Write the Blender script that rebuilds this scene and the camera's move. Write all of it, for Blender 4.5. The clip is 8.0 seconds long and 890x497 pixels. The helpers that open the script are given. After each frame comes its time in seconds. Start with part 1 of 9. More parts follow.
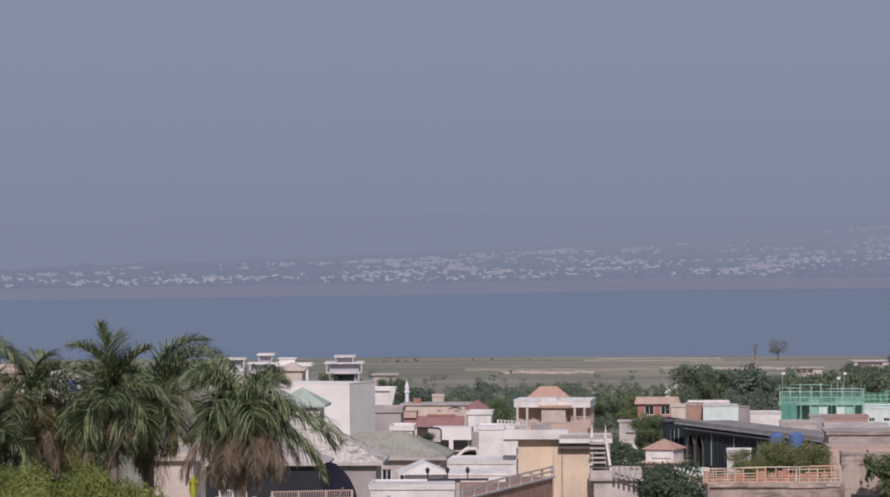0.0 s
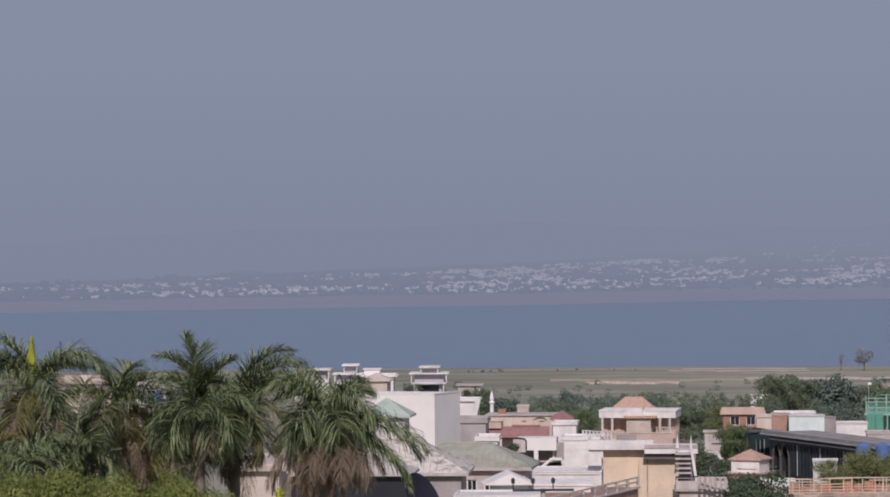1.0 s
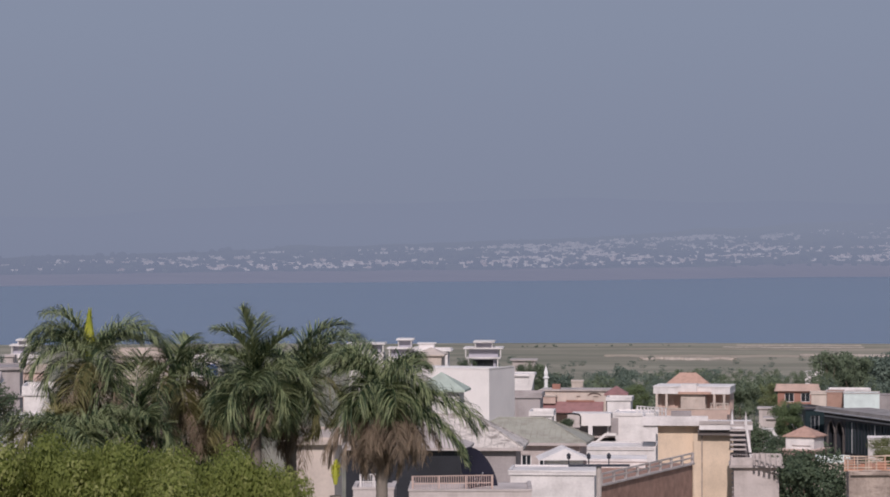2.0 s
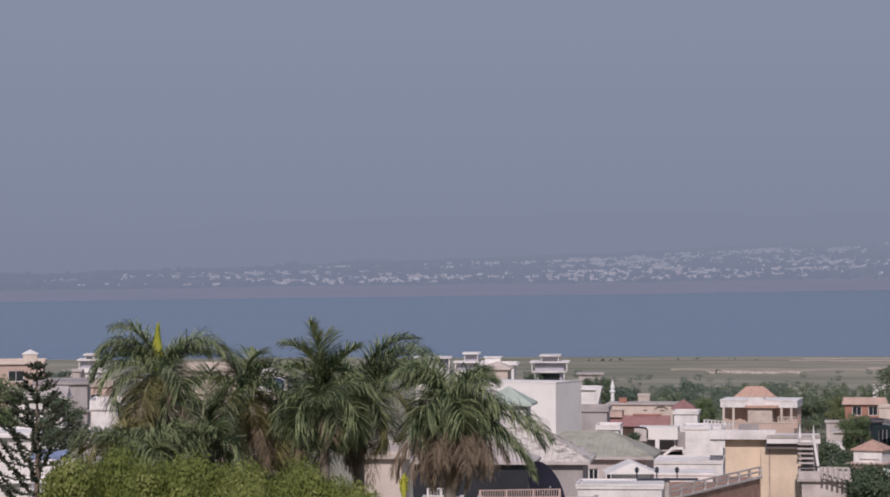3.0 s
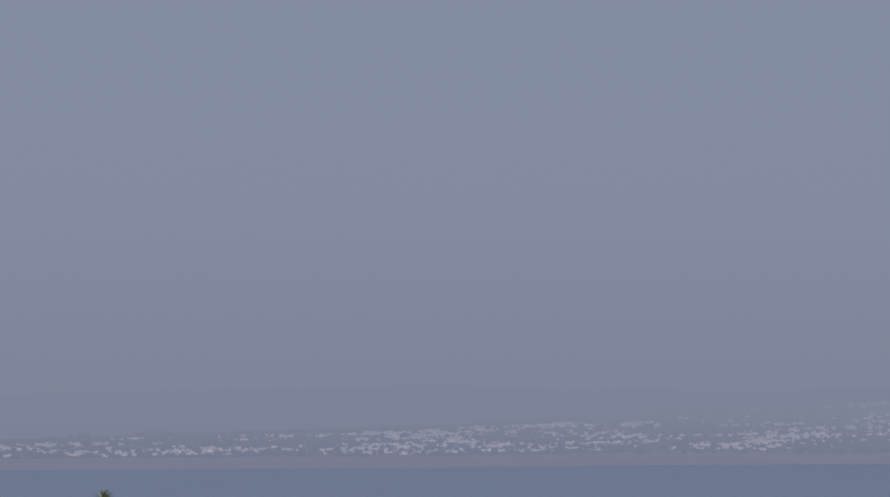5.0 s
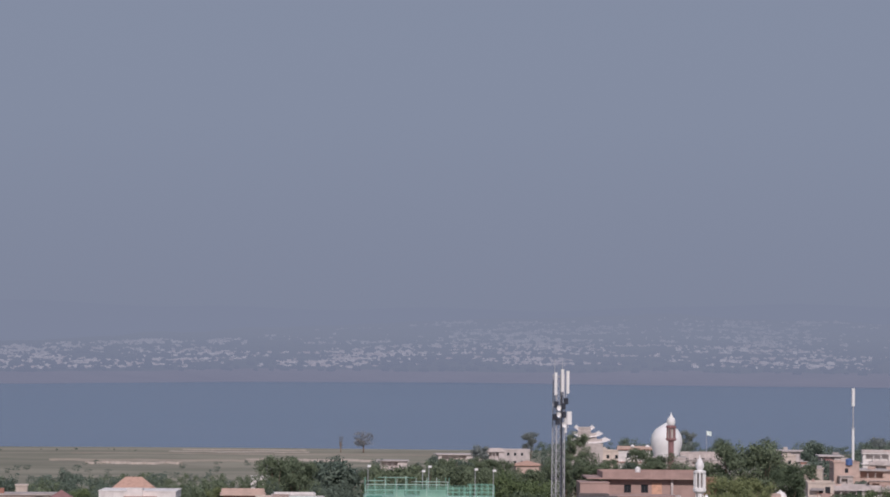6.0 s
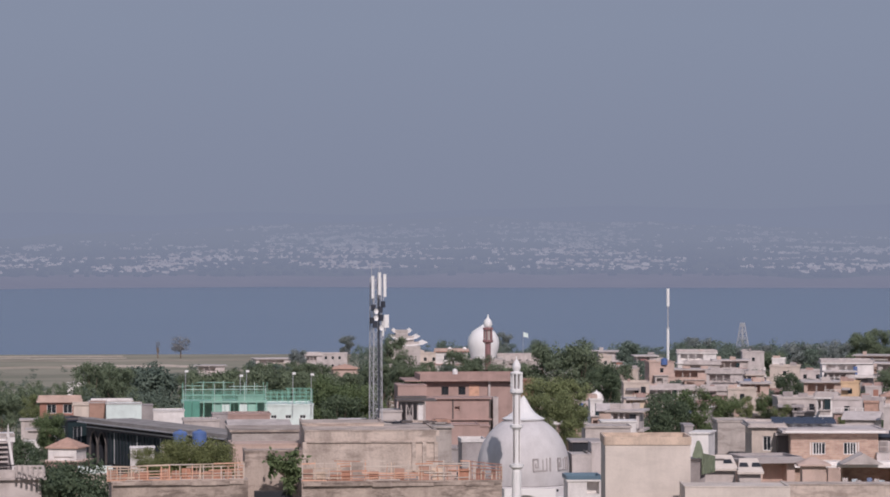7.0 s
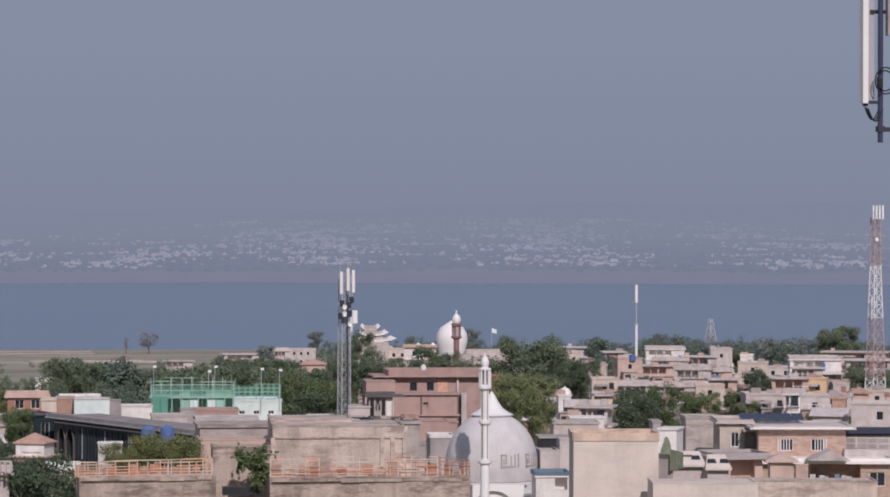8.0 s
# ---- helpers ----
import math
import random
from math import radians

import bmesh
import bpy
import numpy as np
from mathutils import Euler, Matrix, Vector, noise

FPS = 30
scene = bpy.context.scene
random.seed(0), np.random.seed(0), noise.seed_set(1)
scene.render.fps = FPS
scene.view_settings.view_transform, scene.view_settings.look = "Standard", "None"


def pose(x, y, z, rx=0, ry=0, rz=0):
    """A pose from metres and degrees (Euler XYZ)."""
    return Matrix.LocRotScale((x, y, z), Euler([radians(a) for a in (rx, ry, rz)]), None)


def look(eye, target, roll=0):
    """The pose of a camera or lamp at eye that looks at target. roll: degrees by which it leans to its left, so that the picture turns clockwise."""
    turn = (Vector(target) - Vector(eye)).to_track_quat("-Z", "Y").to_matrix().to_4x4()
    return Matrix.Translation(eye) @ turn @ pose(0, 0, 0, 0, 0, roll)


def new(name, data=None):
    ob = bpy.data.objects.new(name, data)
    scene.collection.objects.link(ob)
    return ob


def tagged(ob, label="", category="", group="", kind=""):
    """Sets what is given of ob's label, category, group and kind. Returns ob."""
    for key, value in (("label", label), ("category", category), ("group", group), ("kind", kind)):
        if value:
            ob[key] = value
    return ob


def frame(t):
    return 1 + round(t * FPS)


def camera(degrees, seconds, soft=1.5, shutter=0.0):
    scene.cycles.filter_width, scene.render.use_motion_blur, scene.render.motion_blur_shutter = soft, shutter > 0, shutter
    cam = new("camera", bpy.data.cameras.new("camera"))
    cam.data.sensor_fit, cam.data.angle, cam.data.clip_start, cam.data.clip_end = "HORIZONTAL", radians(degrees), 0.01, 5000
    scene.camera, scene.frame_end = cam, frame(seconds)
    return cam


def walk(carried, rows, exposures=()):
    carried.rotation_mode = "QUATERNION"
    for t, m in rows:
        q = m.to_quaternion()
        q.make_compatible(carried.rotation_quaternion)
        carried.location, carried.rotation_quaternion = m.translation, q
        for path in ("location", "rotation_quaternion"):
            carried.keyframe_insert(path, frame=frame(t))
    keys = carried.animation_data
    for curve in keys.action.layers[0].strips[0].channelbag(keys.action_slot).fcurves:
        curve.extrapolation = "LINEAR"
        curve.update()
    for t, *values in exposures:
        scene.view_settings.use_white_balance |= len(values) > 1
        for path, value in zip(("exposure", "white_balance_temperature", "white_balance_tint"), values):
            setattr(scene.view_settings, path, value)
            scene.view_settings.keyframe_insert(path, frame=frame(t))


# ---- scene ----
cam = camera(17.0, 8.0, soft=1.8)

# The viewpoint is a rooftop 45 m above the lake; the camera turns where it stands and sways a little.
EYE_Z = 45.0
TURNS = (
    (0, 0.16, -3.920, 0.172, 0.278),
    (0.5, 0.15, -3.292, 0.295, 0.353),
    (1, 0.14, -2.295, 0.382, 0.376),
    (1.5, 0.08, -1.641, 0.173, -0.292),
    (1.7, 0.07, -1.473, -0.023, -0.000),
    (2.05, 0.053, -1.230, -0.101, 0.046),
    (2.40, 0.021, -0.968, -0.053, 0.093),
    (2.8, 0, -0.400, 0.088, 0.146),
    (3, 0, 0.015, 0.170, 0.195),
    (3.5, 0, 0.000, 0.568, 0.215),
    (3.7, 0, -0.136, 0.885, -0.052),
    (4, 0, -0.438, 2.527, -0.085),
    (4.2, 0, -0.827, 3.098, -0.056),
    (4.45, 0, -1.558, 3.509, -0.076),
    (4.75, 0, -2.703, 3.604, -0.099),
    (5.05, 0, -4.348, 3.442, -0.122),
    (5.3, 0, -6.257, 3.242, -0.142),
    (5.5, 0, -7.980, 3.049, -0.299),
    (6, 0, -11.850, 1.944, -0.541),
    (6.5, 0, -14.157, 0.420, -0.657),
    (7, 0, -15.375, 0.106, 0.004),
    (7.5, 0, -15.488, 0.078, 0.127),
    (8, 0, -15.978, 0.027, -0.114),
)
walk(cam, [(t, pose(x, 0.0, EYE_Z, 90 + pitch, roll, yaw)) for t, x, yaw, pitch, roll in TURNS],
     exposures=((0.0, 0.0), (4.0, -0.02), (5.4, -0.07), (6.0, -0.05), (6.8, 0.0), (8.0, 0.0)))

# ---- world and sun ----
SUN_FROM = Vector((-0.08, -1.0, 0.71)).normalized()
world = bpy.data.worlds.new("hazy_sky")
scene.world = world
world.use_nodes = True
wn, wl = world.node_tree.nodes, world.node_tree.links
wn.clear()
sky = wn.new("ShaderNodeTexSky")
sky.sky_type = "NISHITA"
sky.sun_disc = False
sky.sun_elevation = math.asin(SUN_FROM.z)
sky.sun_rotation = math.atan2(SUN_FROM.x, SUN_FROM.y)
sky.dust_density = 6.0
clear_bg = wn.new("ShaderNodeBackground")
clear_bg.inputs["Strength"].default_value = 0.06
haze_bg = wn.new("ShaderNodeBackground")
haze_bg.inputs["Strength"].default_value = 1.0
sky_dir = wn.new("ShaderNodeTexCoord")
sky_sep = wn.new("ShaderNodeSeparateXYZ")
sky_ramp = wn.new("ShaderNodeValToRGB")
sky_ramp.color_ramp.elements[0].position = 0.0
sky_ramp.color_ramp.elements[0].color = (0.230, 0.258, 0.356, 1)
sky_ramp.color_ramp.elements[1].position = 0.075
sky_ramp.color_ramp.elements[1].color = (0.246, 0.283, 0.388, 1)
sky_mix = wn.new("ShaderNodeMixShader")
sky_mix.inputs[0].default_value = 0.93
world_out = wn.new("ShaderNodeOutputWorld")
wl.new(sky.outputs[0], clear_bg.inputs["Color"])
wl.new(sky_dir.outputs["Generated"], sky_sep.inputs[0])
wl.new(sky_sep.outputs["Z"], sky_ramp.inputs[0])
wl.new(sky_ramp.outputs[0], haze_bg.inputs["Color"])
wl.new(clear_bg.outputs[0], sky_mix.inputs[1])
wl.new(haze_bg.outputs[0], sky_mix.inputs[2])
wl.new(sky_mix.outputs[0], world_out.inputs[0])

sun_data = bpy.data.lights.new("sun", "SUN")
sun_data.energy = 2.75
sun_data.angle = radians(0.7)
sun_data.color = (1.0, 0.885, 0.888)
sun = new("sun", sun_data)
sun.matrix_world = look(SUN_FROM * 100, (0, 0, 0))


# ---- materials ----
def mat(name, col, rough=0.85, var=0.18, scale=0.6, streak=0.0, dirt=(0.16, 0.13, 0.11), bump=0.15, metal=0.0, rnd=0.10, fine=14.0, mould=0.0, mould_scale=1.3):
    """A worn surface: broad and fine mottling, rain streaks, a little relief, and a small change from piece to piece."""
    m = bpy.data.materials.new(name)
    m.use_nodes = True
    n, l = m.node_tree.nodes, m.node_tree.links
    bsdf = n["Principled BSDF"]
    tex = n.new("ShaderNodeTexCoord")
    info = n.new("ShaderNodeObjectInfo")
    shift = n.new("ShaderNodeVectorMath")
    shift.operation = "MULTIPLY_ADD"
    shift.inputs[1].default_value = (37.0, 53.0, 29.0)
    l.new(info.outputs["Random"], shift.inputs[0])
    l.new(tex.outputs["Object"], shift.inputs[2])
    broad = n.new("ShaderNodeTexNoise")
    broad.inputs["Scale"].default_value = scale
    broad.inputs["Detail"].default_value = 6.0
    grain = n.new("ShaderNodeTexNoise")
    grain.inputs["Scale"].default_value = scale * fine
    grain.inputs["Detail"].default_value = 4.0
    l.new(shift.outputs[0], broad.inputs["Vector"])
    l.new(shift.outputs[0], grain.inputs["Vector"])
    add = n.new("ShaderNodeMath")
    add.operation = "MULTIPLY_ADD"
    add.inputs[1].default_value = 0.45
    l.new(grain.outputs[0], add.inputs[0])
    l.new(broad.outputs[0], add.inputs[2])
    piece = n.new("ShaderNodeMath")
    piece.operation = "MULTIPLY_ADD"
    piece.inputs[1].default_value = rnd * 3
    l.new(info.outputs["Random"], piece.inputs[0])
    l.new(add.outputs[0], piece.inputs[2])
    ramp = n.new("ShaderNodeValToRGB")
    ramp.color_ramp.elements[0].position = 0.45
    ramp.color_ramp.elements[1].position = 1.05
    ramp.color_ramp.elements[0].color = (*[c * (1 - var) for c in col], 1)
    ramp.color_ramp.elements[1].color = (*[min(c * (1 + var), 0.95) for c in col], 1)
    l.new(piece.outputs[0], ramp.inputs[0])
    colour = ramp.outputs[0]
    if streak > 0:
        flow = n.new("ShaderNodeMapping")
        flow.inputs["Scale"].default_value = (0.7, 0.7, 0.14)
        l.new(shift.outputs[0], flow.inputs["Vector"])
        runs = n.new("ShaderNodeTexNoise")
        runs.inputs["Scale"].default_value = 1.1
        runs.inputs["Detail"].default_value = 7.0
        runs.inputs["Roughness"].default_value = 0.65
        l.new(flow.outputs[0], runs.inputs["Vector"])
        cut = n.new("ShaderNodeValToRGB")
        cut.color_ramp.elements[0].position = 0.46
        cut.color_ramp.elements[1].position = 0.78
        cut.color_ramp.elements[0].color = (0, 0, 0, 1)
        cut.color_ramp.elements[1].color = (streak, streak, streak, 1)
        l.new(runs.outputs[0], cut.inputs[0])
        mix = n.new("ShaderNodeMix")
        mix.data_type = "RGBA"
        l.new(cut.outputs[0], mix.inputs[0])
        l.new(colour, mix.inputs[6])
        mix.inputs[7].default_value = (*dirt, 1)
        colour = mix.outputs[2]
    if mould > 0:
        lay = n.new("ShaderNodeMapping")
        lay.inputs["Scale"].default_value = (0.22, 0.22, 0.75)
        l.new(shift.outputs[0], lay.inputs["Vector"])
        patch = n.new("ShaderNodeTexNoise")
        patch.inputs["Scale"].default_value = mould_scale
        patch.inputs["Detail"].default_value = 9.0
        patch.inputs["Roughness"].default_value = 0.72
        l.new(lay.outputs[0], patch.inputs["Vector"])
        edge = n.new("ShaderNodeValToRGB")
        edge.color_ramp.elements[0].position, edge.color_ramp.elements[1].position = 0.50, 0.60
        edge.color_ramp.elements[0].color, edge.color_ramp.elements[1].color = (0, 0, 0, 1), (mould, mould, mould, 1)
        l.new(patch.outputs[0], edge.inputs[0])
        over = n.new("ShaderNodeMix")
        over.data_type = "RGBA"
        l.new(edge.outputs[0], over.inputs[0])
        l.new(colour, over.inputs[6])
        over.inputs[7].default_value = (*dirt, 1)
        colour = over.outputs[2]
    l.new(colour, bsdf.inputs["Base Color"])
    bsdf.inputs["Roughness"].default_value = rough
    bsdf.inputs["Metallic"].default_value = metal
    bsdf.inputs["Specular IOR Level"].default_value = 0.3
    if bump > 0:
        rel = n.new("ShaderNodeBump")
        rel.inputs["Strength"].default_value = bump
        rel.inputs["Distance"].default_value = 0.03
        l.new(grain.outputs[0], rel.inputs["Height"])
        l.new(rel.outputs[0], bsdf.inputs["Normal"])
    return m


def leaf_mat(name, dark, light, tip=None, thin=0.2, rough=0.6, gloss=0.25, patch=0.7, own=0.3):
    """Foliage: every leaf its own shade, with some light passing through."""
    m = bpy.data.materials.new(name)
    m.use_nodes = True
    n, l = m.node_tree.nodes, m.node_tree.links
    bsdf = n["Principled BSDF"]
    geo = n.new("ShaderNodeNewGeometry")
    info = n.new("ShaderNodeObjectInfo")
    tex = n.new("ShaderNodeTexCoord")
    noise_t = n.new("ShaderNodeTexNoise")
    noise_t.inputs["Scale"].default_value = patch
    l.new(tex.outputs["Object"], noise_t.inputs["Vector"])
    a = n.new("ShaderNodeMath")
    a.operation = "MULTIPLY_ADD"
    a.inputs[1].default_value = own
    l.new(geo.outputs["Random Per Island"], a.inputs[0])
    l.new(noise_t.outputs[0], a.inputs[2])
    b = n.new("ShaderNodeMath")
    b.operation = "MULTIPLY_ADD"
    b.inputs[1].default_value = 0.3
    l.new(info.outputs["Random"], b.inputs[0])
    l.new(a.outputs[0], b.inputs[2])
    ramp = n.new("ShaderNodeValToRGB")
    ramp.color_ramp.elements[0].position = 0.35
    ramp.color_ramp.elements[1].position = 1.15
    ramp.color_ramp.elements[0].color = (*dark, 1)
    ramp.color_ramp.elements[1].color = (*light, 1)
    if tip:
        e = ramp.color_ramp.elements.new(0.98)
        e.color = (*light, 1)
        ramp.color_ramp.elements[-1].color = (*tip, 1)
    l.new(b.outputs[0], ramp.inputs[0])
    l.new(ramp.outputs[0], bsdf.inputs["Base Color"])
    bsdf.inputs["Roughness"].default_value = rough
    bsdf.inputs["Specular IOR Level"].default_value = gloss
    through_leaf = n.new("ShaderNodeBsdfTranslucent")
    l.new(ramp.outputs[0], through_leaf.inputs["Color"])
    both = n.new("ShaderNodeMixShader")
    both.inputs[0].default_value = thin
    l.new(bsdf.outputs[0], both.inputs[1])
    l.new(through_leaf.outputs[0], both.inputs[2])
    l.new(both.outputs[0], n["Material Output"].inputs[0])
    return m


def glass_mat(name, col, rough=0.12):
    m = bpy.data.materials.new(name)
    m.use_nodes = True
    bsdf = m.node_tree.nodes["Principled BSDF"]
    bsdf.inputs["Base Color"].default_value = (*col, 1)
    bsdf.inputs["Roughness"].default_value = rough
    bsdf.inputs["Specular IOR Level"].default_value = 0.5
    return m


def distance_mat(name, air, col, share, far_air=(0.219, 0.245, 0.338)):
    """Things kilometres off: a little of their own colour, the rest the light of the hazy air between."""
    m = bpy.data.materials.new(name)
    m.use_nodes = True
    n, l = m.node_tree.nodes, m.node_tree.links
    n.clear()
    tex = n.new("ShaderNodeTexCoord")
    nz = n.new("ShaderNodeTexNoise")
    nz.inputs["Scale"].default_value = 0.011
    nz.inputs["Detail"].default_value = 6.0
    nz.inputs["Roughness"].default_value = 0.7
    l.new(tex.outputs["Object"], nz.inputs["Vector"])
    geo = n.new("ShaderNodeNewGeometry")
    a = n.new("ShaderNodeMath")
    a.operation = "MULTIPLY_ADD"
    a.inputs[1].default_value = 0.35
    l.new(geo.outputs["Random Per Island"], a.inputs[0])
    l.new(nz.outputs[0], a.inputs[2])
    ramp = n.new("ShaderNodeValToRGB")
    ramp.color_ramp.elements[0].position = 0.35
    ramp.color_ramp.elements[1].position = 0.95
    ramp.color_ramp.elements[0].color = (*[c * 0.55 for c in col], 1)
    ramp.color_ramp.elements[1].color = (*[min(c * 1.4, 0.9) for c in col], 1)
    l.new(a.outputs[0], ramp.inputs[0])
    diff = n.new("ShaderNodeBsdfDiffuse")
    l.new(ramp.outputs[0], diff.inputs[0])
    # Haze painted as emission, shifting to far_air with height.
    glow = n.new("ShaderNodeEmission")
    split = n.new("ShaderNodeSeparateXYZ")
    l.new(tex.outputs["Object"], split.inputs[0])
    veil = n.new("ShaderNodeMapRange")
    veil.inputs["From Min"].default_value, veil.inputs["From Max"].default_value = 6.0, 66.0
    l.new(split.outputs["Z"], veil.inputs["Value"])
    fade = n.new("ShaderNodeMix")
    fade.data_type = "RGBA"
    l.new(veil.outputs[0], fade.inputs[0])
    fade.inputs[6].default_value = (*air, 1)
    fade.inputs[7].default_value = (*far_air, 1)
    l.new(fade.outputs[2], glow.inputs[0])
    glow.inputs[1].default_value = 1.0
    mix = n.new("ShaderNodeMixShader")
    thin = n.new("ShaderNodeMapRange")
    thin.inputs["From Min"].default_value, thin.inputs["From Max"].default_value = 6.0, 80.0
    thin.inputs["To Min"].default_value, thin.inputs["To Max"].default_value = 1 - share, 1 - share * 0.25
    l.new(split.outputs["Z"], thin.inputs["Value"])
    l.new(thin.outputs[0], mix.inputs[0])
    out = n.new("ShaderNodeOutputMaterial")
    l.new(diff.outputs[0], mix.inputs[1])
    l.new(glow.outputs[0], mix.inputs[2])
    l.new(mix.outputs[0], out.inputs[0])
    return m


WHITE = mat("white_plaster", (0.72, 0.685, 0.665), streak=0.26, mould=0.10)
CLEAN = mat("fresh_white_plaster", (0.79, 0.75, 0.72), var=0.07, streak=0.05)
OFFWHITE = mat("old_white_plaster", (0.498, 0.446, 0.423), streak=0.42, mould=0.22)
CREAM = mat("cream_plaster", (0.536, 0.461, 0.404), streak=0.3)
PEACH = mat("peach_plaster", (0.498, 0.376, 0.324), streak=0.25)
YELLOW = mat("yellow_plaster", (0.66, 0.53, 0.40), streak=0.2)
PINK = mat("pink_plaster", (0.384, 0.269, 0.24), streak=0.3)
GREYW = mat("grey_plaster", (0.34, 0.308, 0.304), streak=0.45, var=0.25)
LIME = mat("lime_washed_plaster", (0.498, 0.449, 0.434), streak=0.4, var=0.22)
CONCRETE = mat("bare_concrete", (0.41, 0.343, 0.298), streak=0.6, dirt=(0.18, 0.14, 0.12), var=0.5, scale=0.45, bump=0.35, mould=0.5)
PLAIN = mat("plain_cream_plaster", (0.627, 0.556, 0.499), var=0.12, streak=0.32, dirt=(0.33, 0.285, 0.26), mould=0.14)
STAINED = mat("orange_stained_plaster", (0.532, 0.418, 0.332), var=0.3, streak=0.45, mould=0.4)
CONCRETE_S = mat("rain_stain_and_shade_concrete", (0.335, 0.275, 0.235), streak=0.75, dirt=(0.13, 0.10, 0.085), var=0.5, scale=0.5, bump=0.4, mould=0.75)
RED_FILL = mat("faded_red_infill", (0.40, 0.205, 0.140), var=0.4, scale=1.6, streak=0.35, mould=0.2)
CONCRETE_L = mat("pale_concrete", (0.423, 0.377, 0.35), streak=0.5, var=0.25, bump=0.3, mould=0.4)
BRICKY = mat("weathered_brick_and_shade", (0.33, 0.205, 0.16), var=0.4, scale=1.4, streak=0.3, bump=0.4)
ROOFGREY = mat("grey_roof_concrete", (0.249, 0.232, 0.224), var=0.35, streak=0.3, mould=0.3)
STONE_FACE = mat("split_stone_cladding", (0.423, 0.313, 0.258), var=0.6, scale=1.5, bump=0.5, rnd=0.0)
sn, sl = STONE_FACE.node_tree.nodes, STONE_FACE.node_tree.links
s_tex, s_sep, s_com, s_brick = sn.new("ShaderNodeTexCoord"), sn.new("ShaderNodeSeparateXYZ"), sn.new("ShaderNodeCombineXYZ"), sn.new("ShaderNodeTexBrick")
sl.new(s_tex.outputs["Object"], s_sep.inputs[0])
s_add = sn.new("ShaderNodeMath")
sl.new(s_sep.outputs["X"], s_add.inputs[0])
sl.new(s_sep.outputs["Y"], s_add.inputs[1])
sl.new(s_add.outputs[0], s_com.inputs["X"])
sl.new(s_sep.outputs["Z"], s_com.inputs["Y"])
sl.new(s_com.outputs[0], s_brick.inputs["Vector"])
for key, value in (("Color1", (0.56, 0.40, 0.31, 1)), ("Color2", (0.40, 0.25, 0.20, 1)), ("Mortar", (0.46, 0.39, 0.34, 1))):
    s_brick.inputs[key].default_value = value
for key, value in (("Scale", 1.0), ("Mortar Size", 0.02), ("Brick Width", 0.55), ("Row Height", 0.2)):
    s_brick.inputs[key].default_value = value
s_mix = sn.new("ShaderNodeMix")
s_mix.data_type, s_mix.blend_type = "RGBA", "MIX"
s_mix.inputs[0].default_value = 0.75
sl.new(sn["Principled BSDF"].inputs["Base Color"].links[0].from_socket, s_mix.inputs[6])
sl.new(s_brick.outputs["Color"], s_mix.inputs[7])
sl.new(s_mix.outputs[2], sn["Principled BSDF"].inputs["Base Color"])
TERRACOTTA = mat("terracotta_tiles", (0.41, 0.265, 0.21), var=0.3, scale=2.0)
REDROOF = mat("dull_red_roofing", (0.28, 0.15, 0.145), var=0.3, scale=1.2, streak=0.3)
MINT = mat("mint_plaster", (0.63, 0.71, 0.68), streak=0.2)
MINT_NET = mat("pale_green_sheeting", (0.30, 0.50, 0.42), var=0.2, rough=0.6, streak=0.2)
CAGE_P = mat("pale_green_painted_steel", (0.22, 0.45, 0.36), var=0.25, rough=0.6)
GREEN_P = mat("green_netting", (0.10, 0.27, 0.21), var=0.25, rough=0.6)
GREEN_ROOF = mat("pale_green_roofing", (0.40, 0.46, 0.40), var=0.2, streak=0.3)
TIN = mat("weathered_sheet_roofing", (0.47, 0.43, 0.395), var=0.45, scale=1.6, streak=0.4, rough=0.7, bump=0.25, mould=0.7, mould_scale=5.0, dirt=(0.14, 0.115, 0.10))
TIN_G = mat("greenish_sheet_roofing", (0.33, 0.325, 0.275), var=0.25, scale=0.9, streak=0.4, rough=0.7, bump=0.25, mould=0.35)
# Real dark cladding; also painted where openings and a veranda are only shaded.
DARK = mat("charcoal_cladding_and_shade", (0.024, 0.026, 0.032), var=0.3, rough=0.5)
DARKGREEN = mat("dark_green_cladding", (0.016, 0.030, 0.034), var=0.3, rough=0.5)
STEEL = mat("galvanised_steel", (0.46, 0.46, 0.48), metal=0.25, rough=0.5, var=0.15)
DARKSTEEL = mat("dark_steel", (0.05, 0.055, 0.07), metal=0.3, rough=0.5, var=0.2)
PAINT_W = mat("white_paint", (0.78, 0.77, 0.76), var=0.06, rough=0.5, bump=0.03)
PAINT_R = mat("red_paint", (0.27, 0.15, 0.15), var=0.15, rough=0.55)
PAINT_O = mat("faded_orange_paint", (0.53, 0.315, 0.225), var=0.35, scale=2.0, rough=0.7)
PAINT_B = mat("blue_plastic", (0.10, 0.165, 0.35), var=0.12, rough=0.45, bump=0.03)
ORANGE = mat("orange_plaster", (0.60, 0.43, 0.28), streak=0.25)
RUST = mat("red_brown_paint", (0.33, 0.17, 0.13), streak=0.2)
DOME_W = mat("dome_plaster", (0.60, 0.575, 0.575), var=0.10, streak=0.22, scale=0.5)
PALEBLUE = mat("pale_blue_plaster", (0.47, 0.53, 0.57), streak=0.2)
TARP = mat("faded_blue_sheet", (0.16, 0.20, 0.31), var=0.25, rough=0.7)
# Dark grey parts; also paints shade in a recess and a gap.
DUSK = mat("dark_grey_stone_and_shade", (0.12, 0.105, 0.10), var=0.25)
GLASS = glass_mat("dark_window_glass", (0.025, 0.03, 0.035))
NAVY = mat("dark_navy_mesh", (0.016, 0.016, 0.028), var=0.3, rough=0.9, bump=0.05)
BLUE_TRIM = mat("faded_blue_trim", (0.10, 0.155, 0.20), var=0.2, rough=0.6)
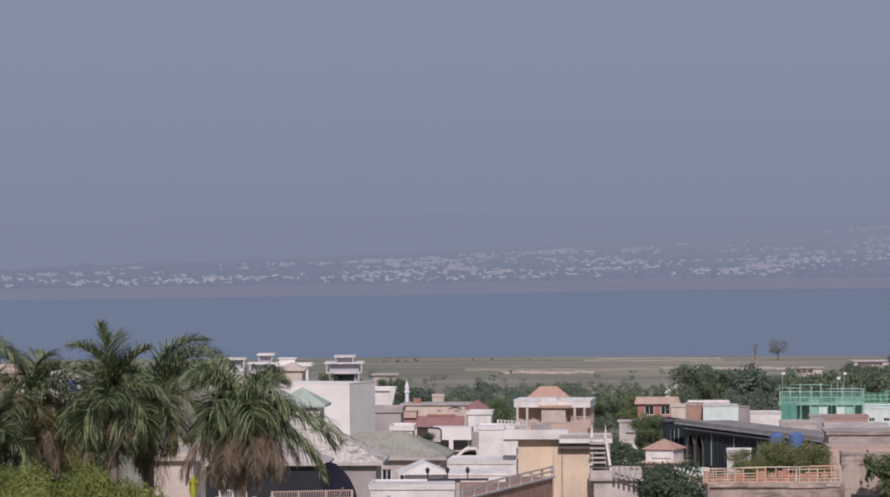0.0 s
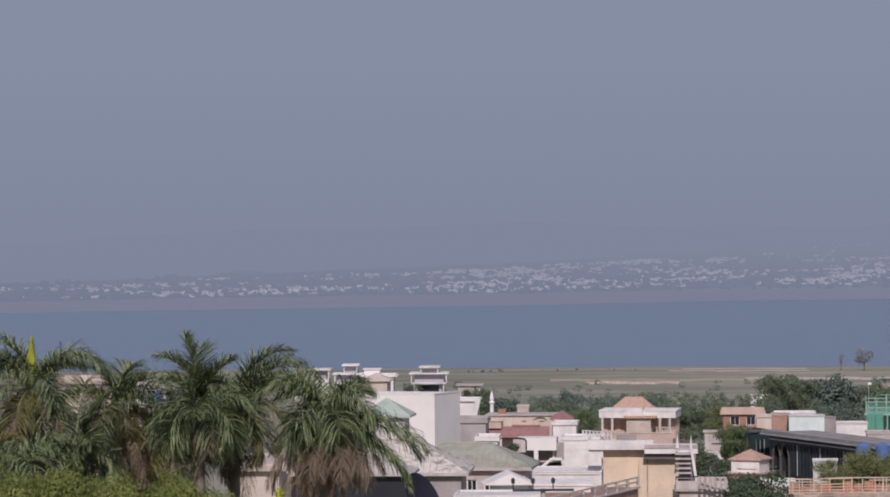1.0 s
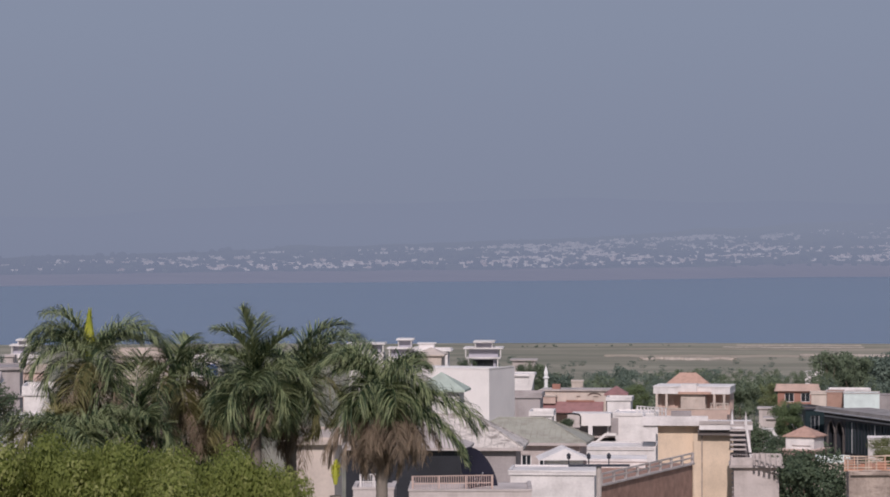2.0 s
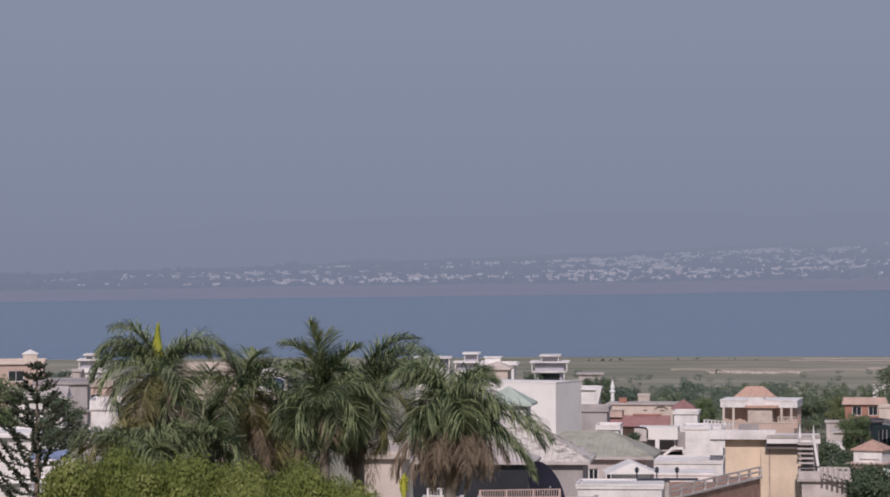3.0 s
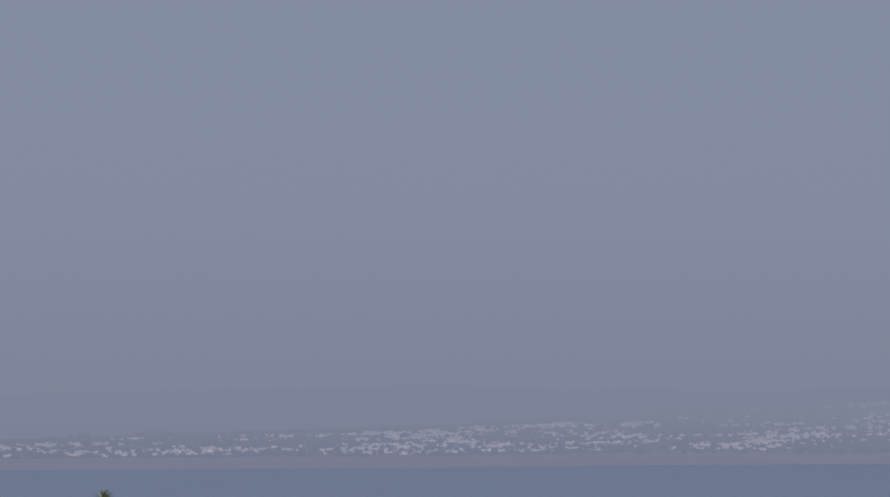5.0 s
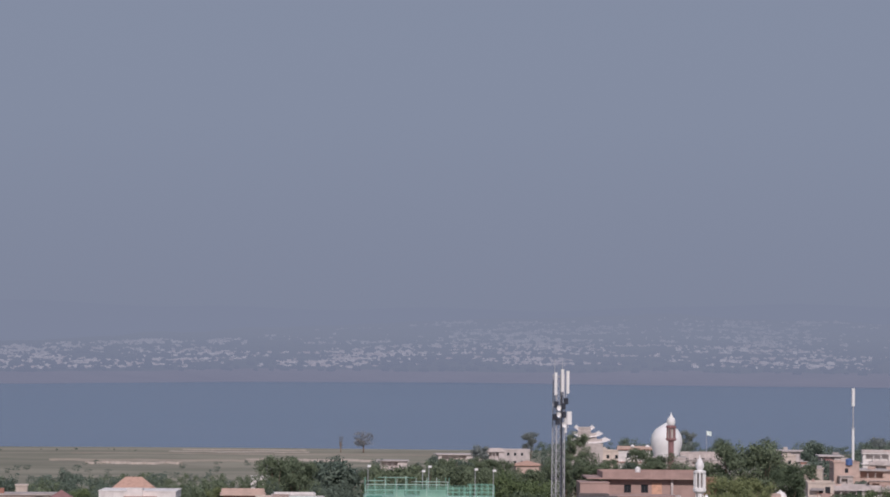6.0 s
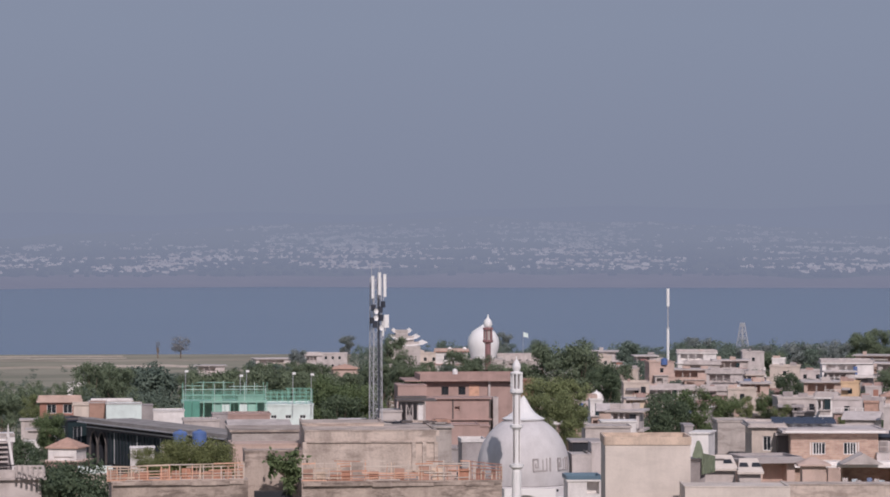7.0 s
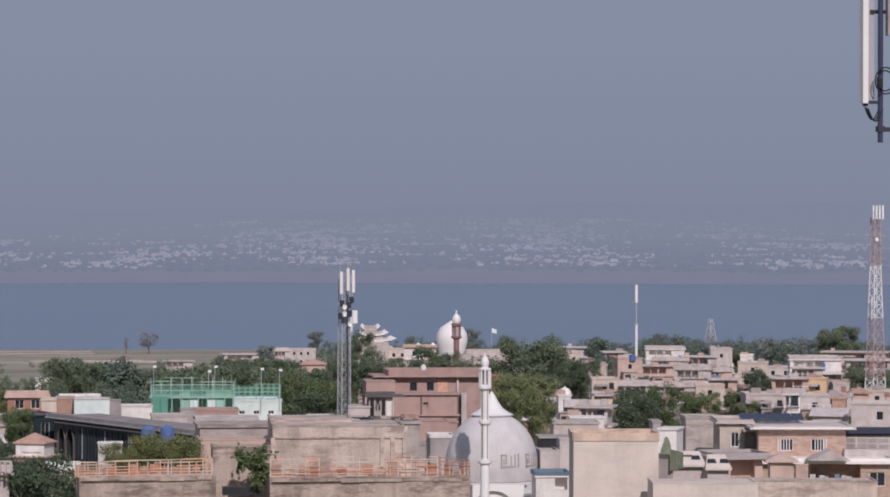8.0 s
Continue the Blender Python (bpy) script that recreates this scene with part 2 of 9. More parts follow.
NAVY_PAINT = mat("navy_painted_steel", (0.055, 0.06, 0.11), var=0.15, rough=0.5, metal=0.2)
# Lilac grey that paints shade onto set-back walls and an antenna.
LILAC = mat("pale_lilac_shade_tone", (0.42, 0.405, 0.46), var=0.08, rough=0.6)
SOLAR = glass_mat("solar_cells", (0.02, 0.03, 0.06), 0.2)
BLACK = mat("black_rubber", (0.02, 0.02, 0.022), var=0.2, rough=0.6)
BARK = mat("bark", (0.16, 0.12, 0.09), var=0.35, scale=3.0, bump=0.6)
PALM_BARK = mat("palm_trunk_bark", (0.19, 0.165, 0.14), var=0.35, scale=2.5, bump=0.6)
LEAF_D = leaf_mat("dark_broad_leaves", (0.060, 0.090, 0.056), (0.120, 0.160, 0.095))
LEAF_M = leaf_mat("green_leaves", (0.080, 0.118, 0.056), (0.165, 0.215, 0.100))
# Dark leaves lifted towards the air colour, painting haze on farther trees.
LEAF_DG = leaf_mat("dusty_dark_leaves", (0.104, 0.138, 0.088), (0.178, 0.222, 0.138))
# Wide tone range puts sunlit tops and dark undersides into the leaf colours.
LEAF_N = leaf_mat("sunlit_olive_leaves", (0.060, 0.080, 0.034), (0.195, 0.215, 0.090), None, 0.2, 0.6, 0.25, 0.7, 0.45)
LEAF_O = leaf_mat("olive_leaves", (0.120, 0.150, 0.068), (0.24, 0.272, 0.128))
# Bluish grey mixed into the green as painted haze.
LEAF_G = leaf_mat("haze_tinted_leaves", (0.102, 0.140, 0.112), (0.162, 0.210, 0.166))
LEAF_Y = leaf_mat("bright_hedge_leaves", (0.150, 0.185, 0.046), (0.270, 0.310, 0.086), (0.38, 0.40, 0.15), 0.5, 0.6, 0.25, 3.5, 0.3)
PALM_L = leaf_mat("palm_leaflets", (0.004, 0.012, 0.006), (0.050, 0.086, 0.036), (0.26, 0.30, 0.15), 0.12, 0.5, 0.3, 1.3, 0.95)
PALM_O = leaf_mat("yellowed_palm_leaflets", (0.07, 0.072, 0.026), (0.27, 0.25, 0.11), None, 0.15, 0.55, 0.24, 0.9, 0.6)
PALM_Y = leaf_mat("yellow_green_spear", (0.26, 0.30, 0.03), (0.62, 0.62, 0.10), None, 0.3, 0.6, 0.25, 2.5, 0.5)
PALM_D = leaf_mat("dry_palm_leaflets", (0.058, 0.044, 0.031), (0.29, 0.225, 0.16), None, 0.1, 0.7, 0.15, 1.2, 0.5)
# Palest leaves for the farthest trees; the haze is in the colour.
LEAF_H = leaf_mat("haze_pale_leaves", (0.165, 0.195, 0.19), (0.235, 0.265, 0.25))
LEAF_F = leaf_mat("haze_grey_leaves", (0.20, 0.215, 0.235), (0.26, 0.275, 0.29))
TOWER_R = mat("weathered_red_paint", (0.42, 0.32, 0.32), var=0.15, rough=0.55)
PINE_L = leaf_mat("dark_pine_needles", (0.026, 0.036, 0.022), (0.080, 0.088, 0.056), None, 0.1)


# ---- geometry helpers ----
class Geo:
    """Collects corners and faces of one mesh."""

    def __init__(self):
        self.v, self.f = [], []

    def quad(self, *pts):
        k = len(self.v)
        self.v += [tuple(p) for p in pts]
        self.f.append(tuple(range(k, k + len(pts))))
        return self

    def box(self, cx, cy, cz, sx, sy, sz, rz=0.0):
        k = len(self.v)
        c, s = math.cos(rz), math.sin(rz)
        for dz in (-0.5, 0.5):
            for dx, dy in ((-0.5, -0.5), (0.5, -0.5), (0.5, 0.5), (-0.5, 0.5)):
                px, py = dx * sx, dy * sy
                self.v.append((cx + px * c - py * s, cy + px * s + py * c, cz + dz * sz))
        self.f += [tuple(k + i for i in q) for q in ((3, 2, 1, 0), (4, 5, 6, 7), (0, 1, 5, 4), (1, 2, 6, 5), (2, 3, 7, 6), (3, 0, 4, 7))]
        return self

    def tube(self, a, b, r0, r1=None, seg=8, caps=True):
        a, b = Vector(a), Vector(b)
        r1 = r0 if r1 is None else r1
        w = (b - a).normalized()
        u = w.orthogonal().normalized()
        t = w.cross(u)
        k = len(self.v)
        for p, r in ((a, r0), (b, r1)):
            for i in range(seg):
                an = 2 * math.pi * i / seg
                self.v.append(tuple(p + (u * math.cos(an) + t * math.sin(an)) * r))
        for i in range(seg):
            j = (i + 1) % seg
            self.f.append((k + i, k + j, k + seg + j, k + seg + i))
        if caps:
            self.f += [tuple(k + i for i in reversed(range(seg))), tuple(k + seg + i for i in range(seg))]
        return self

    def hose(self, pts, r, seg=6):
        """One bent pipe through the points."""
        pts = [Vector(p) for p in pts]
        k = len(self.v)
        for i, p in enumerate(pts):
            w = (pts[min(i + 1, len(pts) - 1)] - pts[max(i - 1, 0)]).normalized()
            u = w.cross(Vector((0.3, 1, 0.2))).normalized()
            t = w.cross(u)
            for j in range(seg):
                an = 2 * math.pi * j / seg
                self.v.append(tuple(p + (u * math.cos(an) + t * math.sin(an)) * r))
        for i in range(len(pts) - 1):
            for j in range(seg):
                j2 = (j + 1) % seg
                self.f.append((k + i * seg + j, k + i * seg + j2, k + (i + 1) * seg + j2, k + (i + 1) * seg + j))
        self.f += [tuple(k + j for j in reversed(range(seg))), tuple(k + (len(pts) - 1) * seg + j for j in range(seg))]
        return self

    def turned(self, profile, seg=24, cx=0.0, cy=0.0, phase=0.0):
        """A lathe-turned form from (radius, height) pairs."""
        k = len(self.v)
        for r, z in profile:
            for i in range(seg):
                an = phase + 2 * math.pi * i / seg
                self.v.append((cx + r * math.cos(an), cy + r * math.sin(an), z))
        for j in range(len(profile) - 1):
            for i in range(seg):
                i2 = (i + 1) % seg
                self.f.append((k + j * seg + i, k + j * seg + i2, k + (j + 1) * seg + i2, k + (j + 1) * seg + i))
        return self

    def hip(self, cx, cy, z, sx, sy, h, ridge=0.0, over=0.0, thick=0.18):
        """A hipped roof; ridge is the length of its top along x."""
        x, y, rr = sx / 2 + over, sy / 2 + over, ridge / 2
        self.box(cx, cy, z - thick / 2, 2 * x, 2 * y, thick)
        a, b, c, d = (cx - x, cy - y, z), (cx + x, cy - y, z), (cx + x, cy + y, z), (cx - x, cy + y, z)
        p, q = (cx - rr, cy, z + h), (cx + rr, cy, z + h)
        if ridge > 0:
            self.quad(a, b, q, p).quad(c, d, p, q).quad(b, c, q).quad(d, a, p)
        else:
            self.quad(a, b, p).quad(b, c, p).quad(c, d, p).quad(d, a, p)
        return self

    def side(self, o, u, w, h, normal, holes):
        """A wall face from o along u, w long and h high, with openings (x0, z0, x1, z1) sunk into it."""
        o, u, n = Vector(o), Vector(u), Vector(normal)
        up = Vector((0, 0, 1))
        xs = sorted({0.0, w, *[v for q in holes for v in (q[0], q[2])]})
        zs = sorted({0.0, h, *[v for q in holes for v in (q[1], q[3])]})
        at = lambda a, b, c=0.0: o + u * a + up * b - n * c
        for i in range(len(xs) - 1):
            for j in range(len(zs) - 1):
                mx, mz = (xs[i] + xs[i + 1]) / 2, (zs[j] + zs[j + 1]) / 2
                if any(q[0] < mx < q[2] and q[1] < mz < q[3] for q in holes):
                    continue
                self.quad(at(xs[i], zs[j]), at(xs[i + 1], zs[j]), at(xs[i + 1], zs[j + 1]), at(xs[i], zs[j + 1]))
        for x0, z0, x1, z1, *own in holes:
            deep = own[0] if own else 0.22
            self.quad(at(x0, z0), at(x1, z0), at(x1, z0, deep), at(x0, z0, deep))
            self.quad(at(x0, z1, deep), at(x1, z1, deep), at(x1, z1), at(x0, z1))
            self.quad(at(x0, z0, deep), at(x0, z1, deep), at(x0, z1), at(x0, z0))
            self.quad(at(x1, z0), at(x1, z1), at(x1, z1, deep), at(x1, z0, deep))
            self.quad(at(x0, z0, deep), at(x1, z0, deep), at(x1, z1, deep), at(x0, z1, deep))
        return self


def mesh_of(name, geo, material, smooth=False):
    me = bpy.data.meshes.new(name)
    me.from_pydata(geo.v, [], geo.f)
    me.materials.append(material)
    if smooth:
        me.polygons.foreach_set("use_smooth", [True] * len(me.polygons))
    me.update()
    return me


def part(name, geo, material, parent=None, label="", smooth=False):
    ob = new(name, mesh_of(name, geo, material, smooth))
    if parent is not None:
        ob.parent = parent
    if label:
        ob["label"] = label
    return ob


def thing(name, label, category, x, y, z, yaw=0.0, group=""):
    ob = new(name)
    ob.matrix_basis = pose(x, y, z, 0, 0, yaw)
    ob.empty_display_size = 0.5
    return tagged(ob, label, category, group)


PROFILE_R = (0, 60, 110, 200, 280, 450, 600, 1000, 1230, 1320, 1400, 1500)
PROFILE_Z = (31, 30, 27, 21.5, 17, 12.5, 9, 3.6, 1.2, 0.0, -3, -4)


def ground_z(x, y):
    r = math.hypot(x, y)
    z = float(np.interp(r, PROFILE_R, PROFILE_Z))
    back = min(max((0.35 - math.cos(math.atan2(x, y))) / 0.25, 0.0), 1.0)
    if r > 1000:
        z += back * (8.0 - z) + back * min((r - 1000) * 0.004, 14)
    return z


# ---- ground, water and the far shore ----
def build_ground():
    radii = [0.02, 20, 40, 60, 80, 110, 150, 200, 240, 280, 340, 400, 450, 520, 600, 680, 760, 840, 920, 1000, 1060, 1120, 1170, 1210, 1240, 1270, 1290,
             1305, 1315, 1325, 1340, 1370, 1400, 1500, 2200, 3000, 4000, 4900]
    steps = 240
    g = Geo()
    for r in radii:
        for i in range(steps):
            an = 2 * math.pi * i / steps
            x, y = r * math.sin(an), r * math.cos(an)
            rough = 0.0 if r < 650 else 0.35 * noise.noise((x * 0.012, y * 0.012, 0)) * min((r - 650) / 200, 1)
            bay = -26 + 22 * noise.noise((an * 9, 1.7, 0)) + 9 * noise.noise((an * 40, 4.0, 0)) if 1200 < r < 1420 else 0
            g.v.append((x, y, ground_z(x * (1 + bay / r), y * (1 + bay / r)) + rough))
    for j in range(len(radii) - 1):
        for i in range(steps):
            k = (i + 1) % steps
            g.f.append((j * steps + i, (j + 1) * steps + i, (j + 1) * steps + k, j * steps + k))
    m = mat("dry_grassland", (0.250, 0.232, 0.178), var=0.3, scale=0.02, bump=0.0, fine=22.0)
    n, l = m.node_tree.nodes, m.node_tree.links
    tex = n.new("ShaderNodeTexCoord")
    flat = n.new("ShaderNodeMapping")
    flat.inputs["Scale"].default_value = (0.010, 0.019, 0.0)
    l.new(tex.outputs["Object"], flat.inputs["Vector"])
    bands = n.new("ShaderNodeTexNoise")
    bands.inputs["Scale"].default_value = 1.0
    bands.inputs["Detail"].default_value = 7.0
    l.new(flat.outputs[0], bands.inputs["Vector"])
    ramp = n.new("ShaderNodeValToRGB")
    ramp.color_ramp.elements[0].position, ramp.color_ramp.elements[1].position = 0.42, 0.68
    ramp.color_ramp.elements[0].color, ramp.color_ramp.elements[1].color = (0, 0, 0, 1), (0.75, 0.75, 0.75, 1)
    l.new(bands.outputs[0], ramp.inputs[0])
    mix = n.new("ShaderNodeMix")
    mix.data_type = "RGBA"
    bsdf = n["Principled BSDF"]
    old = bsdf.inputs["Base Color"].links[0].from_socket
    l.new(ramp.outputs[0], mix.inputs[0])
    l.new(old, mix.inputs[6])
    mix.inputs[7].default_value = (0.130, 0.142, 0.098, 1)
    l.new(mix.outputs[2], bsdf.inputs["Base Color"])
    tagged(part("ground", g, m, smooth=True), "dry grassland and dust-covered town ground sloping to a lake", "ground", kind="structure")


def build_water():
    g = Geo()
    steps, rings = 96, (1240, 1400, 1700, 2200, 3000, 4400)
    for r in rings:
        for i in range(steps + 1):
            an = radians(-62 + 124 * i / steps)
            g.v.append((r * math.sin(an), r * math.cos(an), 0.0))
    w = steps + 1
    for j in range(len(rings) - 1):
        for i in range(steps):
            g.f.append((j * w + i, j * w + i + 1, (j + 1) * w + i + 1, (j + 1) * w + i))
    m = bpy.data.materials.new("lake_water")
    m.use_nodes = True
    n, l = m.node_tree.nodes, m.node_tree.links
    bsdf = n["Principled BSDF"]
    bsdf.inputs["Roughness"].default_value = 0.22
    bsdf.inputs["IOR"].default_value = 1.33
    tex = n.new("ShaderNodeTexCoord")
    mp = n.new("ShaderNodeMapping")
    mp.inputs["Scale"].default_value = (0.05, 0.22, 0.2)
    l.new(tex.outputs["Object"], mp.inputs["Vector"])
    nz = n.new("ShaderNodeTexNoise")
    nz.inputs["Scale"].default_value = 1.0
    nz.inputs["Detail"].default_value = 5.0
    l.new(mp.outputs[0], nz.inputs["Vector"])
    bp = n.new("ShaderNodeBump")
    bp.inputs["Strength"].default_value = 0.9
    bp.inputs["Distance"].default_value = 0.9
    l.new(nz.outputs[0], bp.inputs["Height"])
    l.new(bp.outputs[0], bsdf.inputs["Normal"])
    mp2 = n.new("ShaderNodeMapping")
    mp2.inputs["Scale"].default_value = (0.0012, 0.006, 0.0)
    l.new(tex.outputs["Object"], mp2.inputs["Vector"])
    nz2 = n.new("ShaderNodeTexNoise")
    nz2.inputs["Detail"].default_value = 5.0
    nz2.inputs["Scale"].default_value = 1.0
    l.new(mp2.outputs[0], nz2.inputs["Vector"])
    ramp = n.new("ShaderNodeValToRGB")
    ramp.color_ramp.elements[0].position, ramp.color_ramp.elements[1].position = 0.3, 0.7
    ramp.color_ramp.elements[0].color, ramp.color_ramp.elements[1].color = (0.110, 0.168, 0.258, 1), (0.128, 0.184, 0.272, 1)
    l.new(nz2.outputs[0], ramp.inputs[0])
    l.new(ramp.outputs[0], bsdf.inputs["Base Color"])
    tagged(part("water", g, m), "calm blue-grey lake under haze", "lake", kind="structure")


SHORE_AZ = (-60, -20, -8.4, -4.5, 3.9, 7.7, 12.2, 16, 23.7, 30, 60)
SHORE_R = (3000, 3050, 3120, 3290, 3570, 3900, 4080, 3960, 3960, 3900, 3800)
TOWN_TOP = (10, 12, 19, 30, 54, 72, 90, 101, 80, 70, 50)


def far_z(az, r):
    """Height of the far bank: a pale beach, then a slope that bears the town."""
    r0, top = float(np.interp(az, SHORE_AZ, SHORE_R)), float(np.interp(az, SHORE_AZ, TOWN_TOP))
    t = (r - r0) / (4700 - r0)
    beach = 7.5 * min(max((r - r0) / 180, 0), 1)
    rise = max(t - 0.12, 0) / 0.88
    bumps = (noise.noise((az * 0.9, r * 0.004, 0)) + 0.5 * noise.noise((az * 2.3, r * 0.009, 3))) * 5 * rise
    return -0.6 + beach + (top - 7) * rise ** 0.9 + bumps


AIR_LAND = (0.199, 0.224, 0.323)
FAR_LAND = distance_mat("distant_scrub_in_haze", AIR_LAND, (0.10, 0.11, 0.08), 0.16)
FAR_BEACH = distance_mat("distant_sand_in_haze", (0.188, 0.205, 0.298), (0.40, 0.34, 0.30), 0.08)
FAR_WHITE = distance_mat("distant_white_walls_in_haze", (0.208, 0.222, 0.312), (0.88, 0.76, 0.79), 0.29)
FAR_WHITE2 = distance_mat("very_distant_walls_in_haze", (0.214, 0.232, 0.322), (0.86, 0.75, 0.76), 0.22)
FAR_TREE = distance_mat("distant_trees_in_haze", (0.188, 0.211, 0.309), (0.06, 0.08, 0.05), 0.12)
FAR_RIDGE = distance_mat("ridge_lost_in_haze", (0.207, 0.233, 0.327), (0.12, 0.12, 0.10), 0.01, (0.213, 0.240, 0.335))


def build_far_shore():
    def sheet(name, fr, mat_, label):
        g = Geo()
        azs = [-60 + 120 * i / 480 for i in range(481)]
        for u in fr:
            for az in azs:
                r0 = float(np.interp(az, SHORE_AZ, SHORE_R))
                r0 += 35 * noise.noise((az * 0.7, 0.3, 0)) + 12 * noise.noise((az * 3.1, 0.9, 0))
                r = r0 + (4720 - r0) * u if u > 0 else r0 - 40
                a = radians(az)
                g.v.append((r * math.sin(a), r * math.cos(a), far_z(az, r) if u > 0 else -3.0))
        w = len(azs)
        for j in range(len(fr) - 1):
            for i in range(w - 1):
                g.f.append((j * w + i, j * w + i + 1, (j + 1) * w + i + 1, (j + 1) * w + i))
        tagged(part(name, g, mat_, smooth=True), label, "far shore", kind="structure")

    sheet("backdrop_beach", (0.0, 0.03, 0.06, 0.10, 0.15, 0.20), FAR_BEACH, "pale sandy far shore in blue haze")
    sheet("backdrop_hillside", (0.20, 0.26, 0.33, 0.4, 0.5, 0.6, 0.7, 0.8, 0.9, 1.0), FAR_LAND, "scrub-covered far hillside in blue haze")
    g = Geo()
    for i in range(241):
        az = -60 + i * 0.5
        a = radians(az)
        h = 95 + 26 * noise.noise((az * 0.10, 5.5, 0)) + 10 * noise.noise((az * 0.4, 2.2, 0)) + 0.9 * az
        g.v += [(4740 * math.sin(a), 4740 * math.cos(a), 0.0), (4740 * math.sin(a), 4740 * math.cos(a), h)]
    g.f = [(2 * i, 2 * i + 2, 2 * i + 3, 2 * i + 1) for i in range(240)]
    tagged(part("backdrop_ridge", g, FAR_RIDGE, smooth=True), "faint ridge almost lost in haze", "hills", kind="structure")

    rng = random.Random(11)
    near, far, trees = Geo(), Geo(), Geo()
    # houses stand in strings along the slope, thick in some quarters and missing in others
    for _ in range(950):
        caz = rng.uniform(-12, 30)
        cu = 0.07 + (0.72 if caz < 9 else 0.93) * rng.random() ** 1.35
        lean = min(max((caz + 4.8) / 2.0, 0.08), 1.0)
        quarter = noise.noise((caz * 0.42, cu * 3.4, 7.1)) + 0.5 * noise.noise((caz * 1.3, cu * 8.0, 1.3))
        if rng.random() > lean or quarter < -0.10:
            continue
        string, thick = rng.uniform(0.12, 0.7), rng.uniform(0.003, 0.015)
        for _ in range(int(rng.randint(12, 36) * (0.6 + quarter))):
            az = caz + rng.gauss(0, string)
            u = 0.20 + 0.80 * min(max(cu + rng.gauss(0, thick), 0), 1)
            r0 = float(np.interp(az, SHORE_AZ, SHORE_R))
            r = r0 + (4700 - r0) * u
            a = radians(az)
            wd, dp, h = rng.choice((rng.uniform(1.5, 3), rng.uniform(2, 4), rng.uniform(3, 6), rng.uniform(3, 7), rng.uniform(5, 11))), rng.uniform(4, 8), rng.choice((0.4, 0.6, 0.8, 1.1, 1.6, 2.6))
            z = far_z(az, r)
            tgt = near if u < 0.55 else far
            tgt.box(r * math.sin(a), r * math.cos(a), z + h / 2 - 0.5, wd, dp, h + 1, -a + rng.uniform(-0.5, 0.5))
            if rng.random() < 0.3:
                tgt.box(r * math.sin(a) + rng.uniform(-2, 2), r * math.cos(a), z + h + 0.3, wd * 0.35, dp * 0.4, 1.2, -a)
    for _ in range(2600):
        az, u = rng.uniform(-14, 30), 0.20 + 0.7 * rng.random() ** 1.4
        r0 = float(np.interp(az, SHORE_AZ, SHORE_R))
        r = r0 + (4700 - r0) * u
        a = radians(az)
        s, h = rng.uniform(5, 13), rng.uniform(3, 8)
        x, y, z = r * math.sin(a), r * math.cos(a), far_z(az, r) - 0.5
        pr = [(s * 0.5, z), (s * 0.55, z + h * 0.4), (s * 0.35, z + h * 0.8), (0.3, z + h)]
        trees.turned(pr, 6, x, y, rng.uniform(0, 1))
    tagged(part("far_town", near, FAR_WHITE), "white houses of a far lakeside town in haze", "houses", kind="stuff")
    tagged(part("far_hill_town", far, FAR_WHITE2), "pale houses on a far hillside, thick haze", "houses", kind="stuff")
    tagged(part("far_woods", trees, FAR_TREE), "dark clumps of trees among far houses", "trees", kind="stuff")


build_ground()
build_water()
build_far_shore()


# ---- kinds of things ----
WINDOWS = {}
house_top = []


def add_window(parent, px, py, pz, w, h, rz=0.0, frame_mat=None, pane_mat=None):
    """A framed window, set into an opening of the wall it belongs to."""
    frame_mat, pane_mat = frame_mat or PAINT_W, pane_mat or GLASS
    key = (round(w, 2), round(h, 2), frame_mat.name, pane_mat.name)
    if key not in WINDOWS:
        f, p, b = Geo(), Geo(), 0.07
        f.box(0, 0, b / 2, w, 0.08, b).box(0, 0, h - b / 2, w, 0.08, b)
        f.box(-w / 2 + b / 2, 0, h / 2, b, 0.08, h - 2 * b).box(w / 2 - b / 2, 0, h / 2, b, 0.08, h - 2 * b)
        f.box(0, 0, h / 2, 0.05, 0.06, h - 2 * b)
        p.quad((-w / 2, 0.02, 0), (w / 2, 0.02, 0), (w / 2, 0.02, h), (-w / 2, 0.02, h))
        WINDOWS[key] = (mesh_of("window", f, frame_mat), mesh_of("pane", p, pane_mat))
    fm, pm = WINDOWS[key]
    win = new("window", fm)
    win.parent = parent
    win.matrix_basis = pose(px, py, pz, 0, 0, rz)
    pane = new("pane", pm)
    pane.parent = win
    return win


